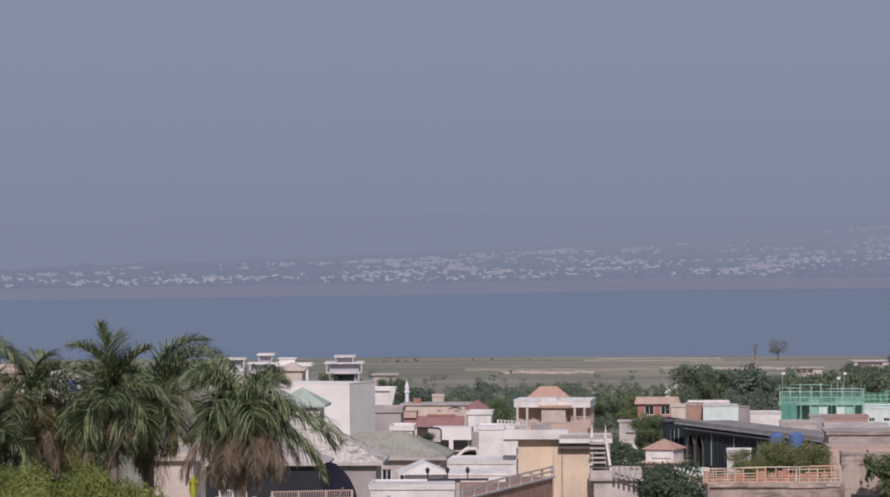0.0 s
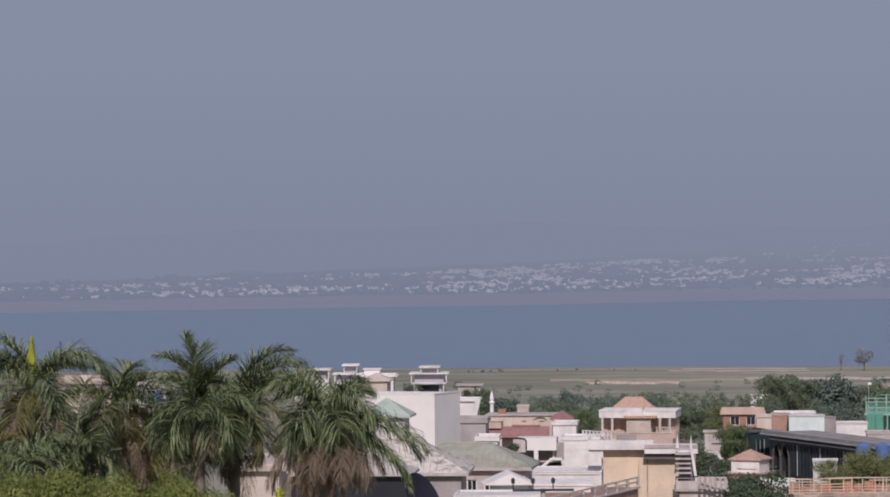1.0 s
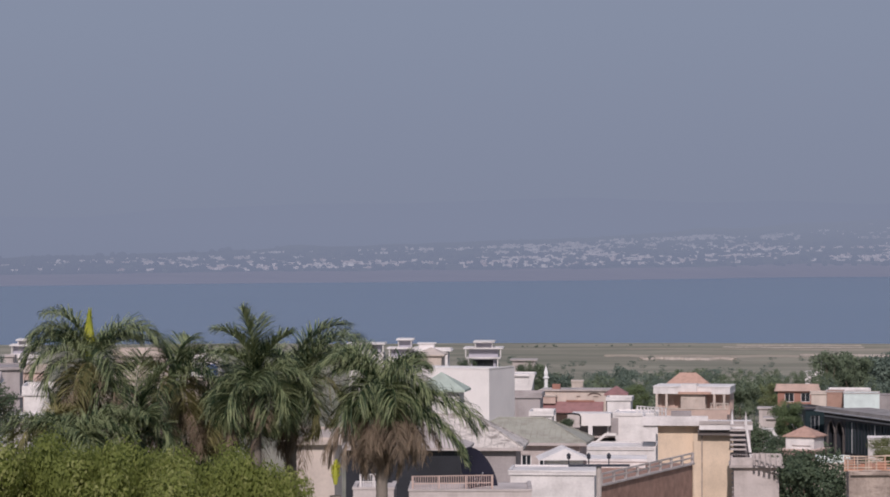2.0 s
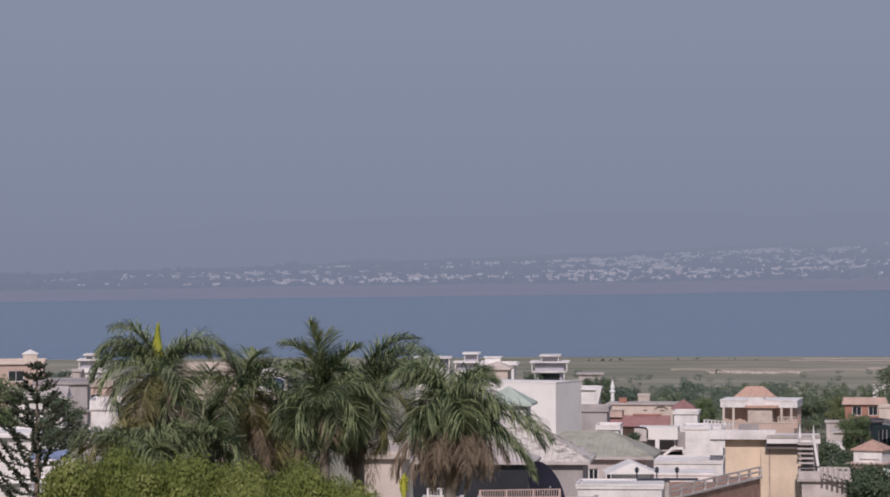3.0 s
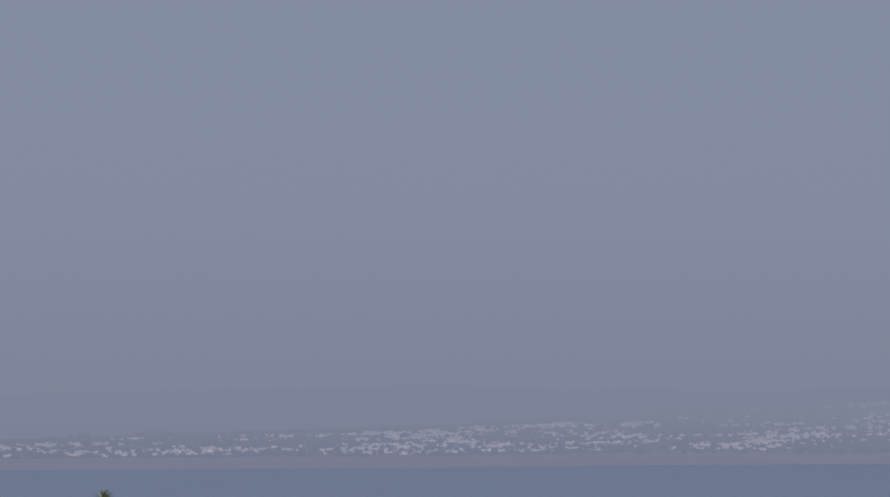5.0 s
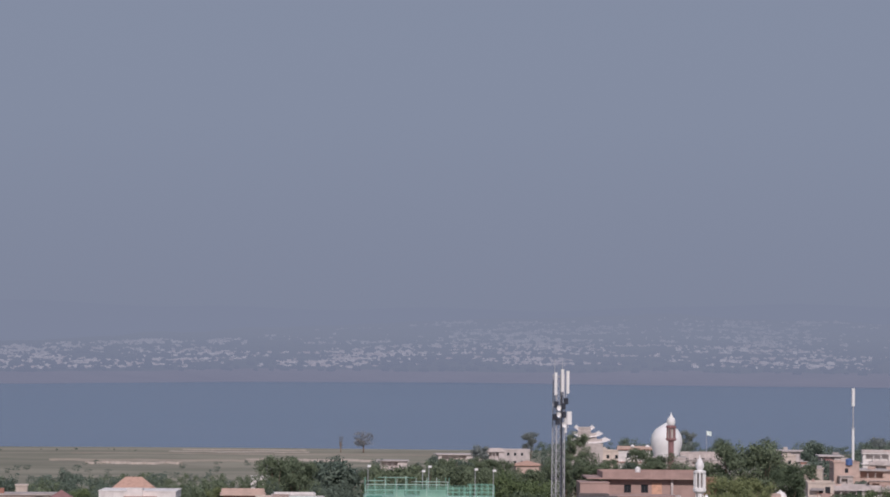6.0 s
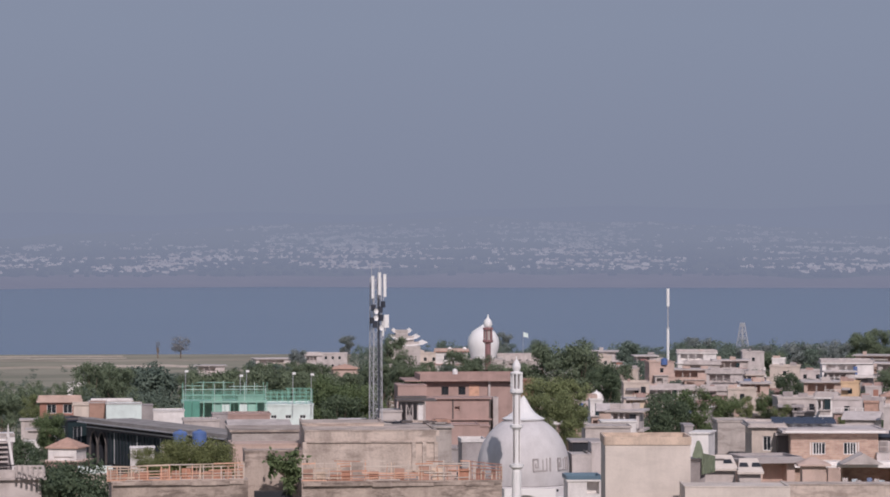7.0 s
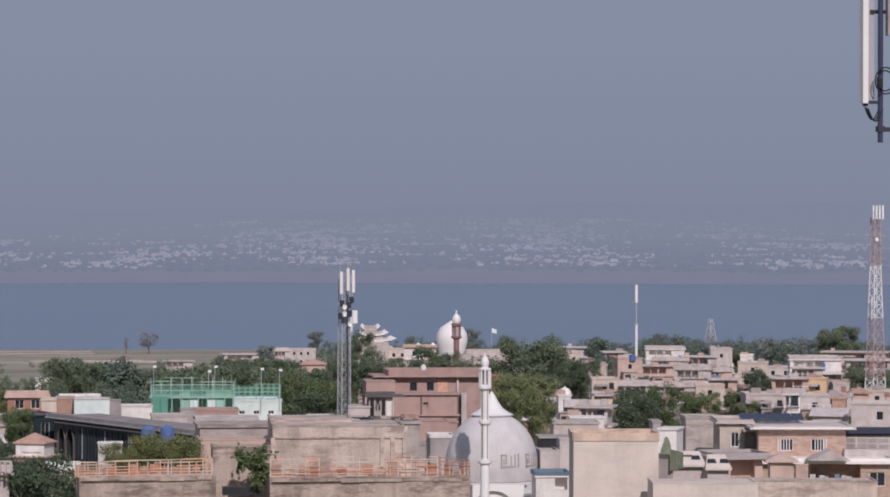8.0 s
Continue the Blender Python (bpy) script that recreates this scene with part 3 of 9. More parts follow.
def house(label, x, y, top, w, deep, yaw, wall, storey=3.3, gap=3.2, win=(1.3, 1.3), sides="flr", shown=2, parapet=0.8, ledge=0.35, trim=None,
          roof="flat", rmat=None, rise=1.8, room=None, base=None, parapet_mat=None, frame_mat=None, group="houses of the town", name="house", front=None, ledge_h=0.18, veranda=(), openings=()):
    """A plastered house: (x, y) is the middle of its front at the ground, top the height of its roof. room: (x, y, w, d, h) of a stair room on the roof."""
    c, s = math.cos(radians(yaw)), math.sin(radians(yaw))
    z0 = base if base is not None else ground_z(x - s * deep / 2, y + c * deep / 2) - 0.5
    hgt = top - z0
    ob = thing(name, label, "house", x, y, z0, yaw, group)
    house_top.append(top)
    trim = trim or wall
    n = max(int(round(hgt / storey)), 1)
    st = min(hgt / n, storey * 1.25)
    faces = {"f": ((-w / 2, 0, 0), (1, 0, 0), w, (0, -1, 0), 0), "r": ((w / 2, 0, 0), (0, 1, 0), deep, (1, 0, 0), 90),
             "b": ((w / 2, deep, 0), (-1, 0, 0), w, (0, 1, 0), 180), "l": ((-w / 2, deep, 0), (0, -1, 0), deep, (-1, 0, 0), -90)}
    g = Geo()
    wins, posts = [], []
    for key, (o, u, length, nrm, rz) in faces.items():
        holes = []
        if key in sides and win:
            k = int((length - 0.8) // gap)
            spots = [length / 2 + (i - (k - 1) / 2) * gap for i in range(k)]
            if key == "f" and front is not None:
                spots = [length / 2 + c_ for c_ in front]
            for fl in range(min(shown, n)):
                zb = hgt - st * (fl + 1) + 0.95
                if key == "f" and fl in veranda and length > 2.4 and zb > 0.3:
                    lo, hi = length * 0.08, length * (0.92 if fl % 2 else 0.66)
                    holes.append((lo, zb - 0.1, hi, hgt - st * fl - 0.45, 1.6))
                    posts += [(lo - length / 2 + (hi - lo) * i / 3, zb - 0.1, hgt - st * fl - 0.45 - zb + 0.1) for i in (1, 2)]
                    continue
                if zb < 0.3 or zb + win[1] > hgt - 0.25:
                    continue
                for cx in spots:
                    holes.append((cx - win[0] / 2, zb, cx + win[0] / 2, zb + win[1]))
                    p = Vector(o) + Vector(u) * cx - Vector(nrm) * 0.14
                    wins.append((p.x, p.y, zb, rz))
        if key == "f":
            holes += [(length / 2 + a, hgt - drop - tall, length / 2 + b, hgt - drop, sunk) for a, b, drop, tall, sunk in openings]
        g.side(o, u, length, hgt, nrm, holes)
    g.quad((-w / 2, 0, hgt), (w / 2, 0, hgt), (w / 2, deep, hgt), (-w / 2, deep, hgt))
    part("wall", g, wall, ob)
    for px, py, pz, rz in wins:
        add_window(ob, px, py, pz, win[0], win[1], radians(rz) * 180 / math.pi, frame_mat)
    for cx, cz, ch in posts:
        part("column", Geo().box(cx, 0.2, cz + ch / 2, 0.22, 0.22, ch), trim, ob)
    if ledge > 0:
        for fl in range(min(shown, n)):
            part("ledge", Geo().box(0, deep / 2, hgt - st * fl - ledge_h / 2 + (0.012 if fl == 0 else 0), w + 2 * ledge, deep + 2 * ledge, ledge_h), trim, ob)
    if roof == "flat" and parapet > 0:
        t, e = 0.16, ledge * 0.5
        q = Geo()
        zc = hgt + parapet / 2
        q.box(0, -e, zc, w + 2 * e, t, parapet).box(0, deep + e, zc, w + 2 * e, t, parapet)
        q.box(-w / 2 - e, deep / 2, zc, t, deep + 2 * e - t, parapet).box(w / 2 + e, deep / 2, zc, t, deep + 2 * e - t, parapet)
        part("parapet", q, parapet_mat or trim, ob)
    elif roof == "flat" and ledge == 0:
        q = Geo()
        q.box(0, 0.06, hgt + 0.05, w + 0.08, 0.2, 0.10).box(-w / 2 + 0.06, deep / 2, hgt + 0.05, 0.2, deep - 0.3, 0.10).box(w / 2 - 0.06, deep / 2, hgt + 0.05, 0.2, deep - 0.3, 0.10)
        part("coping", q, trim, ob)
    elif roof == "hip":
        if rmat in (TIN, TIN_G):
            q, rd_ = Geo(), max(w - deep, 0) / 2
            half, out = w / 2 + 0.5, deep / 2 + 0.5
            for i in range(int(2 * half / 0.42)):
                fx = -half + 0.42 * (i + 0.5)
                up = 1.0 if abs(fx) < rd_ else (half - abs(fx)) / max(half - rd_, 0.01)
                tx = fx
                q.tube((fx, deep / 2 - out, hgt + 0.215), (tx, deep / 2 - out * (1 - up), hgt + 0.215 + rise * up), 0.028, None, 4, False)
            for sx in (-1, 1):
                for sy in (-1, 1):
                    q.tube((sx * half, deep / 2 + sy * out, hgt + 0.21), (sx * rd_, deep / 2, hgt + 0.22 + rise), 0.06, None, 5, False)
            q.tube((-rd_, deep / 2, hgt + 0.22 + rise), (rd_, deep / 2, hgt + 0.22 + rise), 0.07, None, 5, False)
            part("roof_ribs", q, rmat, ob, "raised seams of the sheet roof")
            part("eave_board", Geo().box(0, deep / 2 - out - 0.02, hgt + 0.10, 2 * half, 0.05, 0.20), OFFWHITE, ob)
        part("roof", Geo().hip(0, deep / 2, hgt + 0.2, w, deep, rise, max(w - deep, 0), 0.5), rmat or TERRACOTTA, ob)
    elif roof == "gable":
        q = Geo()
        o = 0.5
        a, b = (-w / 2 - o, -o, hgt), (w / 2 + o, -o, hgt)
        d, e = (w / 2 + o, deep + o, hgt), (-w / 2 - o, deep + o, hgt)
        p1, p2 = (-w / 2 - o, deep / 2, hgt + rise), (w / 2 + o, deep / 2, hgt + rise)
        q.quad(a, b, p2, p1).quad(d, e, p1, p2).quad(a, p1, e).quad(b, d, p2).quad(a, e, d, b)
        part("roof", q, rmat or TERRACOTTA, ob)
    if room:
        rx, ry, rw, rd, rh = room
        q = Geo()
        q.side((rx - rw / 2, ry, hgt), (1, 0, 0), rw, rh, (0, -1, 0), [(rw * 0.35, 0.0 + 0.02, rw * 0.35 + 0.9, 2.0)] if rw > 2 and rh > 2.2 else [])
        q.box(rx, ry + rd / 2 + 0.002, hgt + rh / 2, rw - 0.004, rd, rh - 0.004)
        part("stair_room", q, wall, ob)
        part("stair_room_slab", Geo().box(rx, ry + rd / 2, hgt + rh + 0.07, rw + 0.5, rd + 0.5, 0.16), trim, ob)
    return ob


def tank(x, y, z, r, h, material, label):
    ob = thing("water_tank", label, "water tank", x, y, z, 0, "roof tanks")
    ribs = []
    for i in range(6):
        a = h * 0.85 * i / 6
        ribs += [(r, a), (r, a + h * 0.09), (r * 0.96, a + h * 0.11)]
    part("tank_body", Geo().turned([(0.01, 0), *ribs, (r, h * 0.84), (r * 0.7, h * 0.94), (r * 0.3, h * 0.97)], 20), material, ob, smooth=False)
    part("lid", Geo().turned([(r * 0.3, h * 0.96), (r * 0.3, h * 1.02), (0.01, h * 1.04)], 14), material, ob)
    return ob


TREE_SHAPES = {}


def tree_meshes(key, h, cw, leaves, leaf, material, seed, low=0.25, flat=0.8, k=26, shell=0.4):
    """Trunk with limbs, and a crown of many single leaf sprays gathered in uneven clumps."""
    if key in TREE_SHAPES:
        return TREE_SHAPES[key]
    rng = np.random.default_rng(seed)
    t = Geo()
    tr = h * 0.022 + 0.05
    fork = h * max(low, 0.2) * 1.2
    t.tube((0, 0, -0.6), (0.05 * h * (rng.random() - 0.5), 0.05 * h * (rng.random() - 0.5), fork), tr * 1.3, tr, 8)
    lobes = []
    for i in range(k):
        a = rng.uniform(0, 2 * math.pi)
        q = rng.uniform(0.0, 1.0)
        zz = low + (0.93 - low) * q
        reach = math.sqrt(max(1 - ((zz - (low + 0.3)) / (0.72 if zz > low + 0.3 else 0.42)) ** 2, 0.05))
        rr = cw / 2 * reach * rng.uniform(0.35, 0.85)
        s = cw * rng.uniform(0.13, 0.24)
        c = np.array((rr * math.cos(a), rr * math.sin(a), zz * h))
        lobes.append((c, s))
        if i % 2 == 0:
            t.tube((0, 0, fork * rng.uniform(0.7, 1.0)), tuple(c), tr * 0.5, tr * 0.12, 5, False)
    per = leaves // k
    cs = np.concatenate([np.repeat(c[None], per, 0) for c, s in lobes])
    ss = np.concatenate([np.full(per, s) for c, s in lobes])
    d = rng.normal(size=(len(cs), 3))
    d /= np.linalg.norm(d, axis=1)[:, None]
    d[:, 2] *= flat
    p = cs + d * ss[:, None] * (rng.random(len(cs)) ** shell)[:, None] * rng.uniform(0.8, 1.15, len(cs))[:, None]
    n = rng.normal(size=p.shape) * (0.6 if shell > 0.3 else 0.36) + d * 1.2
    n /= np.linalg.norm(n, axis=1)[:, None]
    u = np.cross(n, rng.normal(size=p.shape))
    u /= np.linalg.norm(u, axis=1)[:, None]
    v = np.cross(n, u)
    sz = (leaf * rng.uniform(0.6, 1.3, len(p)))[:, None]
    verts = np.stack([p - u * sz, p + v * sz * 0.55 - u * sz * 0.1, p + u * sz, p - v * sz * 0.55 + u * sz * 0.1], 1).reshape(-1, 3)
    g = Geo()
    g.v = verts.tolist()
    g.f = [(4 * i, 4 * i + 1, 4 * i + 2, 4 * i + 3) for i in range(len(p))]
    TREE_SHAPES[key] = (mesh_of("trunk", t, BARK, True), mesh_of("crown", g, material))
    return TREE_SHAPES[key]


def tree(key, x, y, h, cw, leaves=4000, leaf=0.22, material=None, seed=1, label="", size=1.0, turn=0.0, z=None, group="town trees", low=0.25, name="tree", flat=0.8, clumps=26, shell=0.4):
    tm, cm = tree_meshes(key, h, cw, leaves, leaf, material or LEAF_D, seed, low, flat, clumps, shell)
    ob = thing(name, label or "dense dark green broadleaf tree among houses", "tree", x, y, ground_z(x, y) if z is None else z, turn, group)
    ob.scale = (size, size, size)
    for nm, me in (("trunk", tm), ("crown", cm)):
        o = new(nm, me)
        o.parent = ob
    return ob


def frond(g, base, az, elev, length, bend, rng, n=115, leaf=0.84, width=0.027, lift=0.38, sag=0.75):
    """One feather leaf: an arching midrib with two rows of long leaflets that rise from it, bend over and hang."""
    p = Vector(base)
    steps = 14
    spine = [p.copy()]
    e = elev
    for i in range(steps):
        d = Vector((math.cos(az) * math.cos(e), math.sin(az) * math.cos(e), math.sin(e)))
        p = p + d * (length / steps)
        spine.append(p.copy())
        e -= bend / steps * (0.5 + 1.2 * i / steps)
        az += rng.uniform(-0.02, 0.02)
    roll = rng.uniform(-0.25, 0.25)
    for i in range(steps):
        g.tube(spine[i], spine[i + 1], 0.026 * (1 - i / steps) + 0.006, 0.026 * (1 - (i + 1) / steps) + 0.005, 4, False)
    down = Vector((0, 0, -1))
    for i in range(n):
        s = 0.12 + 0.88 * (i + rng.random() * 0.7) / n
        k = min(int(s * steps), steps - 1)
        a = spine[k].lerp(spine[k + 1], s * steps - k)
        fwd = (spine[k + 1] - spine[k]).normalized()
        side = fwd.cross(Vector((0, 0, 1)))
        side = side.normalized() if side.length > 0.05 else Vector((1, 0, 0))
        up = side.cross(fwd)
        long = leaf * (0.45 + 0.75 * math.sin(math.pi * min(s * 0.82 + 0.14, 1.0))) * rng.uniform(0.75, 1.15)
        for sg in (-1, 1):
            d = (side * sg * rng.uniform(0.85, 1.0) + fwd * (rng.uniform(0.35, 0.6) + 0.7 * s * s) + up * (rng.gauss(lift, 0.26) + sg * roll)).normalized()
            droop = sag * rng.uniform(0.7, 1.2) * (1.0 - 0.65 * max(fwd.z, 0.0))
            d1 = (d + down * 0.45 * droop).normalized()
            d2 = (d * 0.7 + down * 1.15 * droop).normalized()
            q1 = a + d * long * 0.36
            q2 = q1 + d1 * long * 0.33
            tip = q2 + d2 * long * 0.33
            wv = d.cross(Vector((rng.uniform(-0.6, 0.6), rng.uniform(-0.6, 0.6), 1))).normalized() * width * 0.5
            m0 = len(g.v)
            g.v += [tuple(a - wv * 0.45), tuple(a + wv * 0.45), tuple(q1 - wv), tuple(q1 + wv), tuple(q2 - wv * 0.8), tuple(q2 + wv * 0.8), tuple(tip)]
            g.f += [(m0, m0 + 1, m0 + 3, m0 + 2), (m0 + 2, m0 + 3, m0 + 5, m0 + 4), (m0 + 4, m0 + 5, m0 + 6)]


def palm(x, y, top, seed, label, fronds=22, length=3.0, dead=5, spear=0.0, skew=0.0, lowest=-25, single=(), highest=76, yellowed=0.0, sag=0.8):
    """A feather palm: ringed trunk, green crownshaft, arching fronds, some dry ones that hang; top is the height of the crown's base."""
    rng = random.Random(seed)
    z0 = ground_z(x, y) - 0.3
    ob = thing("palm_tree", label, "palm tree", x, y, z0, 0, "row of palms")
    h = top - z0
    rings = []
    for i in range(int(h / 0.22)):
        r = 0.20 + 0.05 * math.exp(-i * 0.3) - 0.03 * (i * 0.22 / h)
        rings += [(r, i * 0.22), (r * 0.95, i * 0.22 + 0.17)]
    part("trunk", Geo().turned([*rings, (0.15, h - 0.6)], 12), PALM_BARK, ob, smooth=True)
    if fronds:
        part("crownshaft", Geo().turned([(0.17, h - 0.7), (0.19, h - 0.4), (0.13, h + 0.1), (0.06, h + 0.5)], 12), LEAF_M, ob, "smooth green crownshaft", smooth=True)
    for i in range(fronds):
        u = (i + 0.5) / fronds
        az = i * 2.39996 + rng.uniform(-0.25, 0.25) + skew
        elev = radians(highest - (highest - lowest) * u ** 0.95) + rng.uniform(-0.1, 0.1)
        g = Geo()
        ln = length * rng.uniform(0.88, 1.1) * (0.74 if u < 0.18 else 0.85 + 0.2 * math.sin(math.pi * u))
        frond(g, (0, 0, h + 0.25 - 0.3 * u), az, elev, ln, (0.9 if u < 0.18 else 2.4 + 0.3 * u) + rng.uniform(-0.3, 0.5), rng, sag=sag)
        if rng.random() < yellowed:
            part("frond", g, PALM_O, ob, "yellowed feather frond")
        else:
            part("frond", g, PALM_L, ob)
    for az, elev, ln, bend in single:
        g = Geo()
        frond(g, (0, 0, h + 0.1), radians(az), radians(elev), ln, bend, rng, sag=sag)
        part("frond", g, PALM_L, ob)
    for i in range(dead):
        g = Geo()
        frond(g, (0, 0, h - 0.2), -math.pi / 2 + rng.uniform(-1.7, 1.7), radians(rng.uniform(-78, -15)), length * rng.uniform(0.7, 1.35), 0.9, rng, n=80, leaf=0.62, width=0.018, lift=0.0, sag=2.2)
        part("dry_frond", g, PALM_D, ob, "dry brown hanging frond")
    if spear > 0:
        g = Geo()
        for k in range(3):
            a = k * 2.1
            b = Vector((0.02 * math.cos(a), 0.02 * math.sin(a), h + 0.3))
            frond(g, b, a, radians(89), spear * (0.98 - 0.12 * k), 0.05, rng, n=30, leaf=0.13, width=0.04, lift=0.2, sag=0.0)
        f = min(spear / 1.2, 1.0)
        g.turned([(0.10 * f, h + 0.2), (0.19 * f, h + 0.3 + spear * 0.25), (0.15 * f, h + 0.3 + spear * 0.5), (0.07 * f, h + 0.3 + spear * 0.78), (0.01, h + 0.3 + spear)], 8)
        part("spear_leaf", g, PALM_Y, ob, "bright yellow-green unopened spear leaf")
    return ob


def lattice(ob, w0, w1, z0, z1, bays, r, material, name="lattice_section", legs=4):
    """A tapering lattice section of a mast, with legs, rings and crossed braces."""
    g = Geo()
    at = lambda k, i: Vector((math.cos(2 * math.pi * i / legs + math.pi / 4), math.sin(2 * math.pi * i / legs + math.pi / 4), 0)) * (w0 + (w1 - w0) * k / bays) * 0.7071 + Vector((0, 0, z0 + (z1 - z0) * k / bays))
    for i in range(legs):
        g.tube(at(0, i), at(bays, i), r, r, 6)
    for k in range(bays):
        for i in range(legs):
            j = (i + 1) % legs
            g.tube(at(k, i), at(k, j), r * 0.55, None, 4, False)
            g.tube(at(k, i), at(k + 1, j), r * 0.5, None, 4, False)
            g.tube(at(k, j), at(k + 1, i), r * 0.5, None, 4, False)
    return part(name, g, material, ob)


def panel_antenna(ob, x, y, z, h, w=0.3, turn=0.0):
    g = Geo()
    prof = [(-w / 2, 0.05), (-w / 2, -0.03), (-w * 0.3, -0.09), (w * 0.3, -0.09), (w / 2, -0.03), (w / 2, 0.05)]
    c, s = math.cos(turn), math.sin(turn)
    n = len(prof)
    for zz in (z, z + h):
        g.v += [(x + a * c - b * s, y + a * s + b * c, zz) for a, b in prof]
    g.f = [(i, (i + 1) % n, n + (i + 1) % n, n + i) for i in range(n)] + [tuple(reversed(range(n))), tuple(range(n, 2 * n))]
    a = part("panel_antenna", g, PAINT_W, ob, "white upright panel antenna")
    part("bracket", Geo().tube((x - 0.2 * s * -1, y + 0.13 * c, z - 0.3), (x + 0.2 * s, y + 0.13 * c, z + h * 0.95), 0.045, None, 8), STEEL, a)
    return a


def rail(name, label, x0, y0, x1, y1, z, h, posts, bars, material, slats=0, post_r=0.04, kind_cat="railing", group=""):
    """A railing between two points; every post and bar is its own piece."""
    L = math.hypot(x1 - x0, y1 - y0)
    ob = thing(name, label, kind_cat, x0, y0, z, math.degrees(math.atan2(y1 - y0, x1 - x0)), group)
    pm = mesh_of("post", Geo().box(0, 0, h / 2, post_r * 2, post_r * 2, h), material)
    for i in range(posts + 1):
        o = new("post", pm)
        o.parent = ob
        o.location = (L * i / posts, 0, 0)
    bm_ = mesh_of("bar", Geo().box(L / 2, 0, 0, L + post_r * 2, post_r * 1.2, post_r * 1.3), material)
    for i in range(bars):
        o = new("bar", bm_)
        o.parent = ob
        o.location = (0, -0.003, h * (i + 1) / bars - post_r * 0.5 * (i + 1 == bars))
    if slats:
        sm = mesh_of("slat", Geo().box(0, 0, h * 0.48, post_r * 0.8, post_r * 0.8, h * 0.92), material)
        for i in range(slats):
            o = new("slat", sm)
            o.parent = ob
            o.location = (L * (i + 0.5) / slats, 0.003, 0)
    return ob


def flat_slab_house(label, x, y, top, w, deep, yaw, tiers, wall=None):
    """A white modern house of stacked slabs on columns with set-back glazed rooms; tiers: (x offset, width, height), from the top down."""
    z0 = ground_z(x, y) - 0.5
    ob = thing("lakeside_house", label, "house", x, y, z0, yaw, "houses of the town")
    wall = wall or WHITE
    z = top - z0
    for k, (dx, tw, th) in enumerate(tiers):
        part("roof_slab", Geo().box(dx, deep / 2, z - 0.12, tw, deep - k * 0.02, 0.24), wall, ob)
        inner = tw * 0.74
        g = Geo()
        nw = max(int(inner / 2.4), 1)
        holes = [(inner * (i + 0.10) / nw, 0.25, inner * (i + 0.90) / nw, th - 0.45) for i in range(nw)] if th > 1.85 else []
        g.side((dx - inner / 2, 1.3, z - th), (1, 0, 0), inner, th - 0.3, (0, -1, 0), holes)
        g.side((dx + inner / 2, 1.3, z - th), (0, 1, 0), deep - 2.6, th - 0.3, (1, 0, 0), [])
        g.side((dx - inner / 2, deep - 1.3, z - th), (0, -1, 0), deep - 2.6, th - 0.3, (-1, 0, 0), [])
        g.side((dx + inner / 2, deep - 1.3, z - th), (-1, 0, 0), inner, th - 0.3, (0, 1, 0), [])
        # Set-back walls are coloured darker to paint the shade under the slabs.
        part("wall", g, LILAC, ob)
        for q in holes:
            add_window(ob, dx - inner / 2 + (q[0] + q[2]) / 2, 1.44, z - th + q[1], q[2] - q[0], q[3] - q[1], 0, DARKSTEEL)
        cm = mesh_of("column", Geo().box(0, 0, (th - 0.3) / 2, 0.16, 0.16, th - 0.3), wall)
        for i in range(max(int(tw / 3.5), 2)):
            nn = max(int(tw / 3.5), 2) - 1
            o = new("column", cm)
            o.parent = ob
            o.location = (dx - tw / 2 + 0.4 + (tw - 0.8) * i / nn, 0.4, z - th)
        z -= th
    lw = tiers[-1][1] * 0.9
    g = Geo()
    g.box(tiers[-1][0], deep / 2, z / 2, lw, deep - 1.0, z)
    part("base_wall", g, wall, ob)
    return ob




# Farther kinds use paler leaves: haze painted into the leaf colour.
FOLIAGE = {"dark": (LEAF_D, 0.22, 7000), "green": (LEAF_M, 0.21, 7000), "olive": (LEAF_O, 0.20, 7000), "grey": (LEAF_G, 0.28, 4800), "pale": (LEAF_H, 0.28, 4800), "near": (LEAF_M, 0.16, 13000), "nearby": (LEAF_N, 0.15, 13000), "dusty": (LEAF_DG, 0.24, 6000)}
tree_count = [0]


def tree_at(x, y, top, cw, kind, label, group="town trees"):
    """A broadleaf tree whose crown reaches the height top; crowns come in four forms of each kind."""
    material, leaf, leaves = FOLIAGE[kind]
    tree_count[0] += 1
    k = tree_count[0]
    gz_ = ground_z(x, y)
    ob = tree(kind + str(k % 4), x, y, 10, 9, leaves, leaf, material, 20 + k % 4, label, turn=(k * 77) % 360, group=group, low=0.16)
    f = cw / 9 * 1.1
    tall = max(top - gz_, 2.0)
    ob.scale = (f, f, f if tall > 8 * f else tall / 9.4)
    for o in ob.children:
        if tall > 8 * f:
            if o.name.startswith("crown"):
                o.location.z = tall / f - 9.4
            else:
                o.scale.z = max(tall / f / 10, 0.5)
    return ob


# ---- lakeside houses and the houses behind the palms ----
flat_slab_house("white flat-roofed lakeside house with slender columns", -2.40, 520, 27.56, 6.64, 7, -3, [(0, 6.64, 1.7)])
flat_slab_house("white two-tier lakeside house with dark windows", 3.90, 515, 28.44, 5.40, 7, -3, [(0.4, 3.0, 1.5), (0, 5.4, 1.6)])
house("cream house under a tan tiled hip roof", 7.90, 480, 26.84, 4.03, 7, -6, CREAM, roof="hip", rise=1.1, rmat=CREAM, win=None, ledge=0.2)
house("white house with a broad roof slab", 8.89, 500, 27.04, 4.96, 7, -4, WHITE, ledge=0.7, parapet=0.2, room=(-1.2, 2, 2.6, 3, 1.0))
